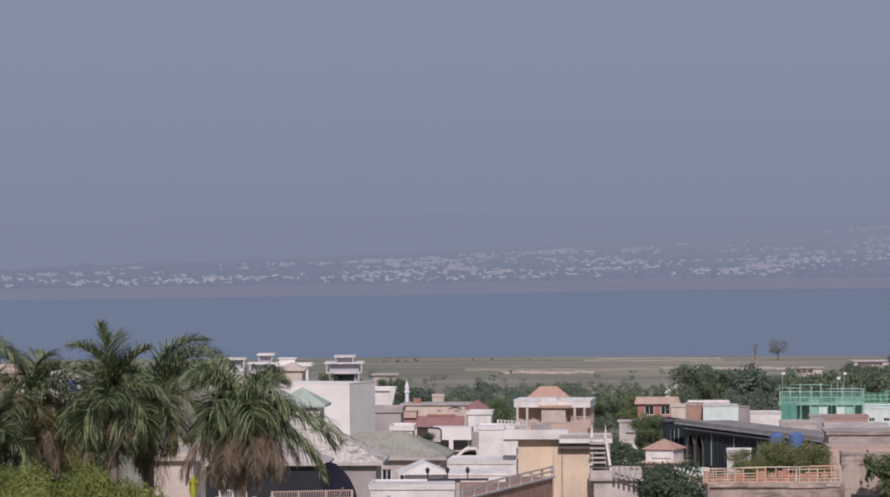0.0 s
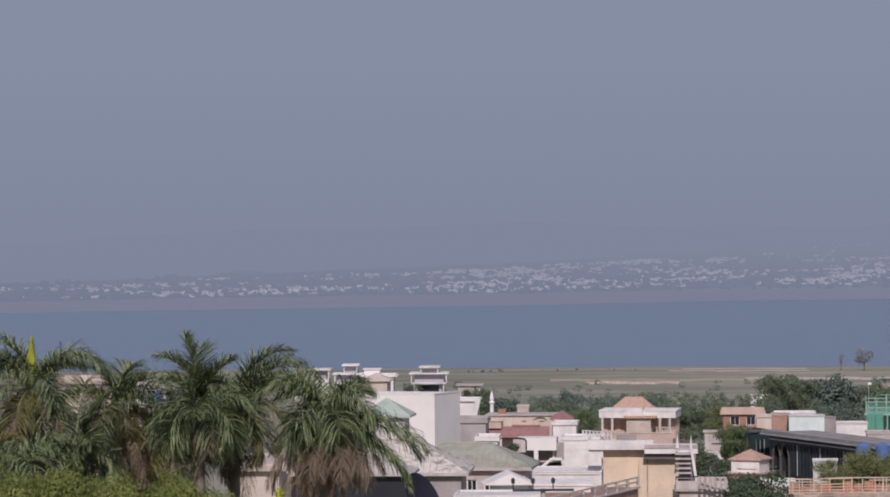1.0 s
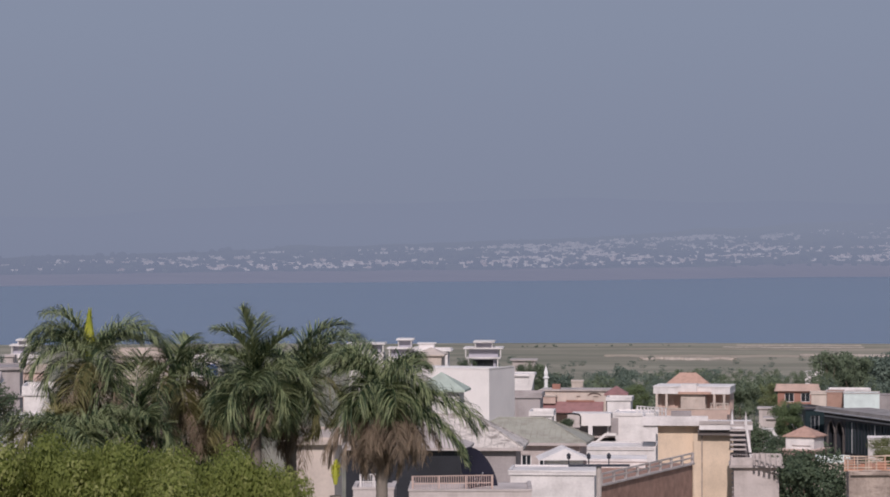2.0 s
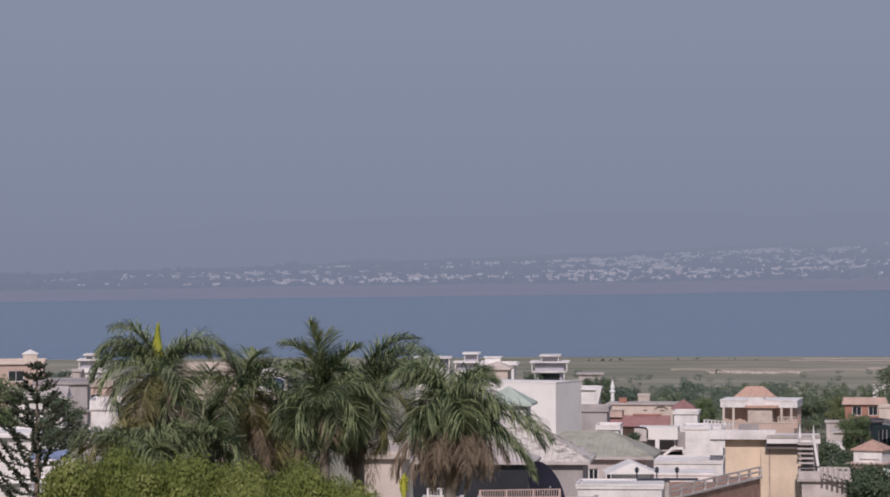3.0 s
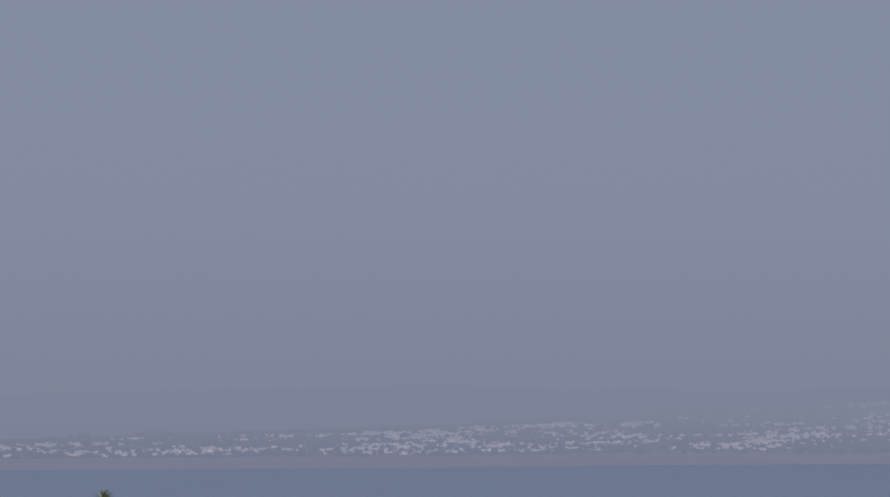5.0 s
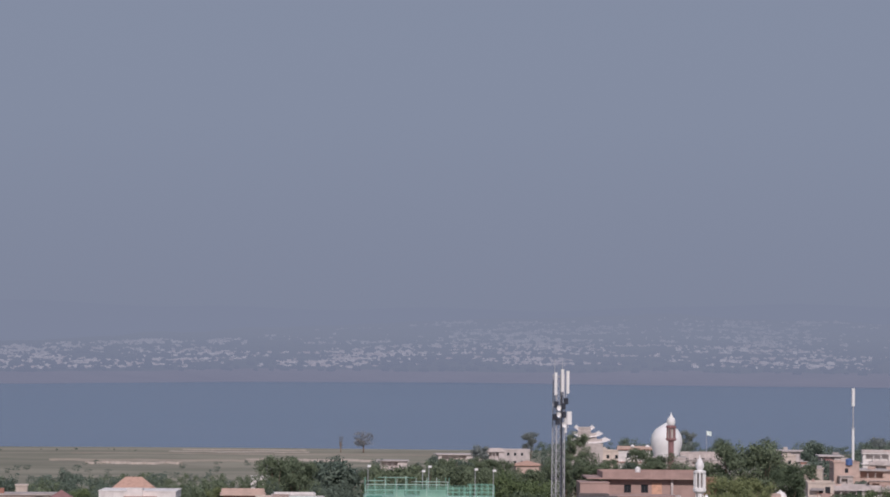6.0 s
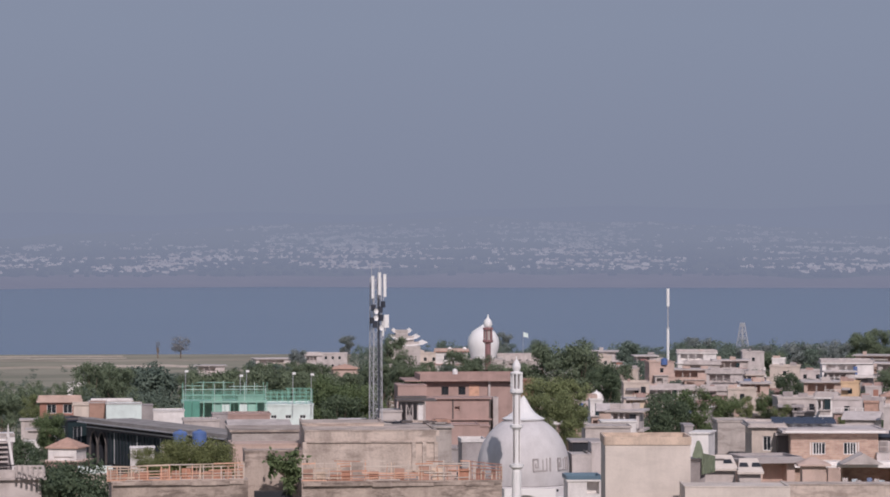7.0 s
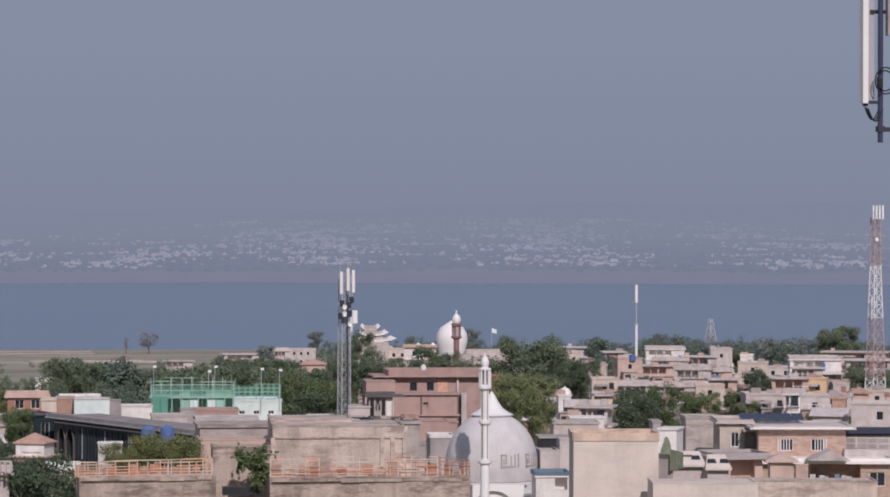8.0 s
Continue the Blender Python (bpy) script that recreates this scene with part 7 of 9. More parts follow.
def dress(ob, top, w, deep, other, rng):
    """The lesser parts of a town house: a lower wing with a railing, an awning, and low walls on the roof."""
    hgt = top - ob.location.z
    if rng.random() < 0.75:
        fw, fd, fh = w * rng.uniform(0.4, 0.85), rng.uniform(1.4, 3.0), hgt - rng.uniform(1.8, 3.2)
        fx = (w - fw) / 2 * rng.uniform(-1, 1)
        gaps = [(fw * 0.12, fh - 2.5, fw * rng.uniform(0.4, 0.62), fh - 0.5, 1.0), (fw * 0.72, fh - 2.2, fw * 0.9, fh - 0.9, 0.3)] if fh > 3.2 else []
        g = Geo()
        g.side((fx - fw / 2, -fd, 0), (1, 0, 0), fw, fh, (0, -1, 0), gaps)
        g.side((fx + fw / 2, -fd, 0), (0, 1, 0), fd - 0.01, fh, (1, 0, 0), [])
        g.side((fx - fw / 2, -0.01, 0), (0, -1, 0), fd - 0.01, fh, (-1, 0, 0), [])
        g.quad((fx - fw / 2, -fd, fh), (fx + fw / 2, -fd, fh), (fx + fw / 2, -0.01, fh), (fx - fw / 2, -0.01, fh))
        part("wing", g, other, ob)
        part("wing_slab", Geo().box(fx, -fd / 2 - 0.15, fh + 0.06, fw + 0.4, fd + 0.25, 0.13), rng.choice((other, OFFWHITE, GREYW)), ob)
        if rng.random() < 0.6:
            tone = rng.choice((WHITE, other, RUST))
            rail_ = part("wing_railing", Geo().box(fx, -fd, fh + 0.80, fw + 0.1, 0.12, 0.10), tone, ob)
            n = max(int(fw / 1.0), 2)
            post_ = mesh_of("post", Geo().box(0, 0, 0, 0.12, 0.12, 0.65), tone)
            for i in range(n + 1):
                o = new("post", post_)
                o.parent = rail_
                o.location = (fx - fw / 2 + fw * i / n, -fd, fh + 0.45)
        if rng.random() < 0.35:
            part("door", Geo().box(fx + fw * 0.22, -0.06, fh + 1.0, 0.9, 0.1, 1.9), rng.choice((PAINT_B, RUST, DARKGREEN, DARK)), ob, "painted roof door")
    if rng.random() < 0.4:
        ax_, aw_ = rng.uniform(-0.25, 0.25) * w, w * rng.uniform(0.3, 0.55)
        za = hgt - rng.choice((0.9, 3.6))
        part("awning", Geo().quad((ax_ - aw_ / 2, -1.1, za - 0.4), (ax_ + aw_ / 2, -1.1, za - 0.4), (ax_ + aw_ / 2, -0.02, za), (ax_ - aw_ / 2, -0.02, za)).quad((ax_ - aw_ / 2, -0.02, za - 0.05), (ax_ + aw_ / 2, -0.02, za - 0.05), (ax_ + aw_ / 2, -1.1, za - 0.45), (ax_ - aw_ / 2, -1.1, za - 0.45)), rng.choice((TIN, REDROOF, TARP, GREYW)), ob, "sloping awning")
    for _ in range(rng.randint(1, 3)):
        part("roof_wall", Geo().box(rng.uniform(-0.4, 0.4) * w, rng.uniform(0.8, deep - 0.6), hgt + 0.4, rng.uniform(0.4, 1.8), rng.uniform(0.2, 0.6), rng.uniform(0.5, 1.0)), other, ob)


def town_house(label, x, y, top, w, deep, wall, form, rng):
    """A town house: a plain block, a gabled one, a terrace with a shaded veranda, or stacked slabs, with its lesser parts."""
    yaw = -math.degrees(math.atan2(x, y)) + rng.uniform(-9, 9)
    blue = PAINT_B if "blue" in label else DARKSTEEL
    if form == "block":
        ob = house(label, x, y, top, w, deep, yaw, wall, ledge=0.10, ledge_h=0.14, parapet=0.25, win=(0.8, 1.0), gap=rng.uniform(2.2, 3.4), frame_mat=blue, storey=3.0)
    elif form == "gable":
        ob = house(label, x, y, top - 1.0, w, deep, yaw, wall, ledge=0.0, win=(0.8, 1.0), gap=2.2, roof="gable", rise=1.0, rmat=LIME, frame_mat=blue, storey=3.0)
    elif form == "terrace":
        ob = house(label, x, y, top - 0.7, w, deep, yaw, wall, ledge=0.40, ledge_h=0.22, parapet=0.7, parapet_mat=LIME, veranda=(0,), win=(0.9, 1.1), gap=2.6, frame_mat=blue, trim=wall, storey=3.1)
        hgt = top - 0.7 - ob.location.z
        part("lower_terrace", Geo().box(0.1 * w, -1.3, hgt - 3.2, w * 0.9, 2.4, 0.24), LIME, ob, "pale terrace slab")
        part("terrace_wall", Geo().box(0.1 * w, -2.4, hgt - 2.8, w * 0.9, 0.14, 0.6), wall, ob)
    else:
        ob = house(label, x, y, top, w, deep, yaw, wall, ledge=0.75, ledge_h=0.26, parapet=0.0, veranda=(0, 1), win=(0.9, 1.1), gap=2.4, frame_mat=blue, trim=LIME, storey=2.9)
    if form != "gable" and y < 900:
        dress(ob, top - (0.7 if form == "terrace" else 0.0), w, deep, rng.choice((wall, OFFWHITE, PEACH, GREYW, PINK)), rng)
    return ob


def crowded_house(label, x, y, top, w, deep, yaw, wall, rng):
    """A small house of the packed town: a main block with a shaded veranda, a lower wing in front of it, a stair room, awnings and roof walls."""
    other = rng.choice((wall, wall, OFFWHITE, LIME, PEACH, CREAM))
    ob = house(label, x, y, top, w, deep, yaw, wall, ledge=rng.choice((0.15, 0.3, 0.6)), ledge_h=rng.choice((0.12, 0.18, 0.28)), veranda=rng.choice(((0,), (0,), (1,), (0, 1), ())), trim=rng.choice((wall, wall, other, OFFWHITE, WHITE, LIME)),
               gap=rng.uniform(2.2, 3.6), win=(rng.choice((0.8, 1.0, 1.3)), rng.uniform(1.0, 1.5)), frame_mat=PAINT_B if "blue" in label else rng.choice((DARKSTEEL, DARKSTEEL, RUST)), parapet=rng.choice((0.0, 0.3, 0.6)), shown=2,
               room=(rng.uniform(-0.25, 0.25) * w, rng.uniform(0.5, 2.0), rng.uniform(1.6, 2.6), 2.2, rng.uniform(1.2, 2.2)) if rng.random() < 0.35 else None)
    dress(ob, top, w, deep, other, rng)
    return ob


town_house("white villa with a broad slab roof", 294.54, 800, 17.49, 11.02, 10, WHITE, "terrace", rng_t)
town_house("white house at the edge of the woods", 265.32, 760, 17.59, 5.21, 8, LIME, "slab", rng_t)
town_house("pale sheet-roofed house among trees", 253.22, 760, 18.90, 6.10, 8, LIME, "slab", rng_t)
town_house("small pinkish house among trees", 247.03, 740, 18.09, 3.27, 6, CREAM, "block", rng_t)
town_house("cream house with a flat roof", 205.51, 600, 20.37, 3.86, 7, CREAM, "block", rng_t)
town_house("bright cream block in the town", 179.61, 520, 21.23, 4.71, 6, CREAM, "block", rng_t)
town_house("yellowish house with a white balcony", 162.49, 470, 20.95, 2.46, 5, YELLOW, "slab", rng_t)
town_house("peach house with stacked floors", 227.12, 640, 20.34, 5.68, 8, PEACH, "block", rng_t)
town_house("pink-grey terraced house with ledges", 237.93, 650, 18.31, 8.95, 8, PEACH, "slab", rng_t)
town_house("white house with blue window frames", 192.34, 540, 19.82, 7.42, 7, LIME, "terrace", rng_t)
town_house("off-white house with dark windows", 266.49, 720, 17.46, 9.05, 9, OFFWHITE, "terrace", rng_t)
town_house("white walled house with a dark doorway", 234.70, 620, 19.35, 8.06, 8, LIME, "terrace", rng_t)
town_house("long white house with a flat roof", 201.05, 540, 19.52, 9.86, 7, OFFWHITE, "terrace", rng_t)
town_house("cream house front above trees", 192.65, 500, 20.73, 5.09, 6, CREAM, "block", rng_t)
town_house("pale terraced house with ledges", 274.58, 720, 17.68, 8.49, 8, OFFWHITE, "slab", rng_t)
town_house("white roofed house in the upper town", 288.31, 740, 18.84, 5.73, 8, LIME, "block", rng_t)
town_house("cream stepped house with ledges", 241.30, 620, 18.91, 5.30, 7, CREAM, "terrace", rng_t)
town_house("grey-pink house with a wide eave", 210.99, 540, 20.08, 4.84, 7, PEACH, "slab", rng_t)
town_house("tiny white house before the woods", 311.38, 780, 15.62, 3.50, 5, WHITE, "block", rng_t)
town_house("cream house beside a dark tree", 257.05, 640, 19.05, 6.80, 8, CREAM, "block", rng_t)
town_house("low cream house with eaves", 263.65, 640, 17.95, 7.08, 8, LIME, "block", rng_t)
town_house("pinkish house under a sheet roof", 225.68, 540, 20.15, 8.86, 7, PEACH, "slab", rng_t)
town_house("white villa with layered white slabs", 264.19, 620, 21.26, 11.47, 10, WHITE, "terrace", rng_t)
town_house("grey-white middle storey of a villa", 254.06, 600, 19.57, 6.16, 4, LIME, "slab", rng_t)
town_house("orange plastered small house block", 213.44, 500, 21.73, 3.19, 5, ORANGE, "block", rng_t)
town_house("small white house with grey windows", 213.69, 490, 21.35, 2.83, 5, LIME, "block", rng_t)
town_house("tan-roofed house before tall trees", 308.88, 700, 19.27, 15.89, 8, PEACH, "slab", rng_t)
town_house("broad white roof of a low hall", 270.13, 600, 21.16, 13.65, 8, LIME, "slab", rng_t)
town_house("long pale roof terrace", 175.74, 430, 22.61, 7.75, 7, OFFWHITE, "block", rng_t)
town_house("white columned roof room with a dark doorway", 175.44, 420, 23.95, 2.93, 4, WHITE, "terrace", rng_t)
town_house("small gabled white house in town", 155.17, 360, 24.38, 4.00, 5, OFFWHITE, "gable", rng_t)
town_house("terracotta-walled small roof room", 161.03, 370, 25.09, 1.83, 3, TERRACOTTA, "block", rng_t)
town_house("long pale plastered yard wall in the town", 157.98, 350, 25.45, 7.24, 5, LIME, "block", rng_t)
town_house("pale house row along a lane", 172.05, 400, 23.91, 7.41, 4, LIME, "block", rng_t)
town_house("cream house near a tower", 207.11, 460, 21.40, 8.56, 6, CREAM, "block", rng_t)
town_house("white house far among trees", 192.10, 1000, 7.01, 9.67, 8, LIME, "slab", rng_t)
town_house("long pale shed near the water", 232.51, 1080, 6.29, 15.76, 10, LIME, "slab", rng_t)
town_house("cream low house near the water", 211.07, 980, 7.96, 4.96, 8, CREAM, "block", rng_t)
town_house("cream house with an arched porch", 205.31, 900, 14.41, 5.27, 8, LIME, "terrace", rng_t)
town_house("low white house by the lake", 230.14, 980, 11.25, 9.78, 8, LIME, "block", rng_t)
house("white house with orange-red bands", 210.80, 760, 19.20, 8.42, 7, -15, WHITE, ledge=0.5, trim=RUST, parapet=0.6, parapet_mat=PEACH, win=(1.4, 1.4), gap=2.8, shown=2)
town_house("pale long wall behind trees", 214.28, 800, 17.27, 9.00, 7, CREAM, "block", rng_t)
town_house("white low house behind minarets", 259.87, 860, 14.62, 13.70, 7, OFFWHITE, "block", rng_t)
town_house("cream house with a small dome", 138.80, 420, 23.34, 1.85, 4, WHITE, "block", rng_t)
town_house("pinkish shed beside a white dome", 133.88, 400, 23.79, 2.41, 5, PEACH, "gable", rng_t)
town_house("pinkish house between trees", 133.02, 390, 23.42, 3.92, 5, LIME, "slab", rng_t)
LOOKS = {LIME.name: "lime-washed", OFFWHITE.name: "weathered white", CREAM.name: "cream", PEACH.name: "peach", PINK.name: "dull pink", GREYW.name: "grey", RUST.name: "red-brown"}
for i in range(135):
    az = rng_t.uniform(16.0, 25.4)
    a, r = radians(az), 470 + 380 * rng_t.random() ** 0.8
    x_, y_ = r * math.sin(a), r * math.cos(a)
    wall_m = rng_t.choice((LIME, OFFWHITE, CREAM, PEACH, OFFWHITE, PINK, LIME, PEACH, GREYW, RUST, PINK))
    crowded_house("small " + LOOKS[wall_m.name] + " plastered house packed into the town", x_, y_, ground_z(x_, y_) + rng_t.uniform(3.8, 7.6), rng_t.uniform(3.2, 7.0), rng_t.uniform(4, 7), -az + rng_t.uniform(-25, 25), wall_m, rng_t)
    if rng_t.random() < 0.3:
        tank(x_ + 0.6, y_ + 1.6, house_top[-1], 0.5, 1.1, rng_t.choice((PAINT_B, PAINT_W, DARKSTEEL)), "plastic water tank on a town roof")
house("tiled pink roof among trees", 167.70, 700, 17.17, 6.03, 6, -8, PEACH, roof="hip", rise=1.0, rmat=TERRACOTTA, win=None, ledge=0)
rd = thing("roof_dome", "small white dome on a cream house", "dome", 139.79, 423, 23.34, 0)
part("dome", Geo().turned([(0.95, -0.2), (0.98, 0.2), (0.85, 0.65), (0.55, 0.98), (0.2, 1.12), (0.02, 1.35)], 18), WHITE, rd, smooth=True)
for x_ in (211.1, 215.2):
    rd = thing("roof_dome", "small white dome on a house with red bands", "dome", x_, 763, 19.2, 0, "small roof domes")
    part("dome", Geo().turned([(0.62, -0.1), (0.64, 0.35), (0.5, 0.75), (0.28, 1.0), (0.02, 1.15)], 14), WHITE, rd, smooth=True)
tank(227.67, 640, 19.82, 0.8, 1.5, PAINT_B, "blue plastic roof tank in the town")
house("old orange-tiled roof pavilion", 195.13, 440, 22.09, 2.73, 3, -20, PEACH, roof="hip", rise=0.9, rmat=TERRACOTTA, win=None, ledge=0)

# ---- second mosque, curled roof, masts in the distance ----
rx, ry = 236.89, 820
rm = thing("mosque", "distant white bulbous mosque dome behind trees", "mosque", rx, ry, ground_z(rx, ry) - 0.5, -15)
RZ = 15.47 - ground_z(rx, ry) + 0.5
RR = 4.56
part("dome", Geo().turned([(RR * 0.75, RZ - 0.5), (RR * 0.95, RZ + RR * 0.5), (RR, RZ + RR * 0.85), (RR * 0.93, RZ + RR * 1.25), (RR * 0.7, RZ + RR * 1.62), (RR * 0.35, RZ + RR * 1.85), (0.05, RZ + RR * 2.05)], 28), PAINT_W, rm, "white onion dome", smooth=True)
part("prayer_hall", Geo().box(0, 0, (RZ - 0.4) / 2, RR * 2.4, RR * 2.4, RZ - 0.4), OFFWHITE, rm)
rmn = thing("minaret", "red and white minaret with a white onion cap", "minaret", 232.43, 800, ground_z(232.43, 800) - 0.5, 0)
NZ = 27.29 - ground_z(232.43, 800) + 0.5
w1 = 0.16
part("shaft", Geo().turned([(5.5 * w1, 0), (5.2 * w1, NZ - 45 * w1)], 10), PAINT_R, rmn, "dull red shaft")
part("gallery_floor", Geo().turned([(4 * w1, NZ - 46 * w1), (9.5 * w1, NZ - 43 * w1), (9.5 * w1, NZ - 40 * w1), (4 * w1, NZ - 39 * w1)], 12), PAINT_R, rmn)
part("lantern", Geo().turned([(6 * w1, NZ - 40 * w1), (6 * w1, NZ - 22 * w1)], 8), OFFWHITE, rmn)
for k in range(6):
    an = 2 * math.pi * k / 6
    part("gallery_post", Geo().tube((7 * w1 * math.cos(an), 7 * w1 * math.sin(an), NZ - 40 * w1), (7 * w1 * math.cos(an), 7 * w1 * math.sin(an), NZ - 21 * w1), 0.2, None, 6), PAINT_R, rmn)
part("lantern_roof", Geo().turned([(9 * w1, NZ - 22 * w1), (9 * w1, NZ - 18 * w1), (5 * w1, NZ - 17 * w1)], 12), PAINT_R, rmn)
part("onion_cap", Geo().turned([(6 * w1, NZ - 17 * w1), (8 * w1, NZ - 12 * w1), (6.5 * w1, NZ - 6 * w1), (2 * w1, NZ - 1 * w1), (0.5 * w1, NZ + 5 * w1)], 14), PAINT_W, rmn, smooth=True)

px_, py_ = 187.19, 720
pag = thing("curled_roof_house", "pale house with a stepped roof of upturned eaves", "house", px_, py_, ground_z(px_, py_) - 0.5, -10)
GZ2 = 22.06 - ground_z(px_, py_) + 0.5
part("wall", Geo().box(0, 0, GZ2 / 2, 8.0, 6.0, GZ2), OFFWHITE, pag)
for k, (hw, zz, dx_) in enumerate(((5.2, 0.0, 0.8), (3.9, 1.5, 0.2), (2.6, 3.0, -0.5))):
    g = Geo()
    for i in range(9):
        u = -1 + 2 * i / 8
        zc = GZ2 + zz + 0.9 * abs(u) ** 3
        for y_ in (-2.6 + k * 0.5, 2.6 - k * 0.5):
            g.v += [(dx_ + hw * u, y_, zc), (dx_ + hw * u * 0.75, 0, zc + 1.0 - 0.35 * abs(u))]
    for i in range(8):
        a = 4 * i
        g.f += [(a, a + 4, a + 5, a + 1), (a + 3, a + 7, a + 6, a + 2)]
    part("roof_tier", g, WHITE, pag)
    part("storey_wall", Geo().box(dx_, 0, GZ2 + zz + 0.2, hw * 1.2, 3.0, 1.6), OFFWHITE, pag)

sm = thing("minaret", "slim white minaret among trees", "minaret", 26.80, 480, ground_z(26.90, 480) - 0.5, 0)
SH = 25.2 - ground_z(26.90, 480) + 0.5
part("shaft", Geo().turned([(0.32, 0), (0.30, SH - 1.6)], 10), PAINT_W, sm)
part("gallery_floor", Geo().turned([(0.3, SH - 2.1), (0.5, SH - 2.0), (0.5, SH - 1.8), (0.3, SH - 1.7)], 10), PAINT_W, sm)
part("onion_cap", Geo().turned([(0.28, SH - 1.6), (0.38, SH - 1.2), (0.25, SH - 0.7), (0.02, SH)], 10), PAINT_W, sm, smooth=True)
fp = thing("flagpole", "pole with a small pale flag above trees", "flagpole", 260.92, 860, ground_z(260.92, 860), 0)
FH = 21.47 - ground_z(260.92, 860)
part("pole_shaft", Geo().tube((0, 0, -0.3), (0, 0, FH), 0.09, 0.06, 8), STEEL, fp)
fg = Geo()
for i in range(7):
    for j in range(2):
        fg.v.append((0.1 + 1.5 * i / 6, 0.12 * math.sin(i * 1.1), FH - 0.1 - 1.3 * j - 0.35 * (i / 6)))
fg.f = [(2 * i, 2 * i + 2, 2 * i + 3, 2 * i + 1) for i in range(6)]
part("flag_cloth", fg, MINT, fp, "small pale green and white flag")
wp = thing("antenna_pole", "tall thin white pole antenna above houses", "antenna pole", 321.49, 900, ground_z(321.49, 900), 0)
WPH = 33.93 - ground_z(321.49, 900)
part("pole_shaft", Geo().tube((0, 0, -0.5), (0, 0, WPH - 12.7), 0.46, 0.42, 10), PAINT_W, wp)
part("upper_pole", Geo().tube((0, 0, WPH - 12.7), (0, 0, WPH - 5.6), 0.20, 0.18, 8), STEEL, wp, "thin grey upper pole")
part("antenna_drum", Geo().tube((0, 0, WPH - 5.7), (0, 0, WPH), 0.50, 0.50, 10), PAINT_W, wp, "white cylindrical antenna")
part("collar", Geo().tube((0, 0, WPH - 12.9), (0, 0, WPH - 12.5), 0.55, 0.55, 10), STEEL, wp)
py = thing("pylon", "small lattice pylon at the woods", "pylon", 404.74, 1050, ground_z(404.74, 1050), 20)
lattice(py, 5.2, 1.0, 0, 19.23 - ground_z(404.74, 1050), 7, 0.16, STEEL)

lx_, ly_ = 215.78, 480
lt = thing("telecom_tower", "tall red and white banded lattice telecom tower", "telecom tower", lx_, ly_, ground_z(lx_, ly_), 10)
LZ0, LZ1 = 17.89 - ground_z(lx_, ly_) , 52.94 - ground_z(lx_, ly_)
part("base_block", Geo().box(0, 0, LZ0 / 2, 3.0, 3.0, LZ0), WHITE, lt)
cuts = (0.0, 0.14, 0.26, 0.44, 0.70, 0.94)
wid = lambda u: 2.7 - 1.5 * min(u / 0.75, 1.0)
for k in range(5):
    a, b = cuts[k], cuts[k + 1]
    lattice(lt, wid(a), wid(b), LZ0 + (LZ1 - LZ0) * a, LZ0 + (LZ1 - LZ0) * b, 3 + k % 2, 0.10, TOWER_R if k in (1, 2, 4) else PAINT_W)
for k in range(4):
    panel_antenna(lt, -0.95 + 0.65 * k, -0.75, LZ1 - 2.4, 2.4, 0.34, 0.3 - 0.2 * k)
for zz in (0.36, 0.41):
    panel_antenna(lt, -1.1, -0.5, LZ0 + (LZ1 - LZ0) * zz * 1.2, 1.6, 0.26, 0.5)
part("dish", Geo().turned([(0.02, 0.0), (0.35, 0.08), (0.4, 0.2)], 14), PAINT_W, lt).matrix_basis = pose(-0.5, -0.9, LZ1 * 0.86, 90, 0, 10)

# ---- near antenna mast ----
ax, ay = 28.67, 62
an_ = thing("antenna_mast", "near steel mast with white panel antennas and looped cables", "telecom mast", ax, ay, ground_z(ax, ay) - 0.3, 0)
AZ = ground_z(ax, ay) - 0.3
z_ = lambda dy: 50.67 - dy * 0.01280 - AZ
o_ = lambda px: (px - 1600) * 0.01390
part("main_pole", Geo().tube((0, 0.35, 0), (0, 0.35, z_(-60)), 0.11, 0.09, 12), STEEL, an_)
part("antenna_pipe", Geo().tube((o_(1550.5), 0, z_(252)), (o_(1550.5), 0, z_(-60)), 0.062, None, 12), NAVY_PAINT, an_)
for dy in (228, -20):
    part("clamp_arm", Geo().box(o_(1575), 0.17, z_(dy), 0.62, 0.07, 0.10).box(o_(1550.5), 0.0, z_(dy), 0.16, 0.16, 0.13), DARKSTEEL, an_)
pan = Geo()
pan.box(o_(1521), -0.02, z_(70), 0.13, 0.20, 2.9)
part("panel_antenna", pan, PAINT_W, an_, "white ribbed panel antenna")
part("back_plate", Geo().box(o_(1530.5), 0.06, z_(75), 0.06, 0.06, 2.7), OFFWHITE, an_)
# The panel's grey is painted shade.
part("panel_antenna", Geo().box(o_(1539), 0.22, z_(68), 0.17, 0.10, 2.75), LILAC, an_, "panel antenna seen edge-on, greyed as shade")
part("connector", Geo().box(o_(1524), 0, z_(184), 0.09, 0.1, 0.10), BLACK, an_)
for k in range(3):
    run = [(o_(1523 + k * 2) + (o_(1549) - o_(1523)) * u, -0.03 * k, z_(185) - 0.34 * math.sin(math.pi * min(u * 0.9 + 0.05, 1)) - 0.02 * k) for u in [i / 10 for i in range(11)]]
    part("cable", Geo().hose(run, 0.016), BLACK, an_)
for k, rr in enumerate((0.20, 0.26)):
    pts = [Vector((o_(1556) + rr * math.cos(2 * math.pi * i / 20), -0.10 - 0.03 * k, z_(143) + rr * 1.15 * math.sin(2 * math.pi * i / 20))) for i in range(21)]
    part("cable_loop", Geo().hose(pts, 0.016), BLACK, an_)
part("junction_box", Geo().box(o_(1546), -0.12, z_(148), 0.10, 0.10, 0.2), BLACK, an_)
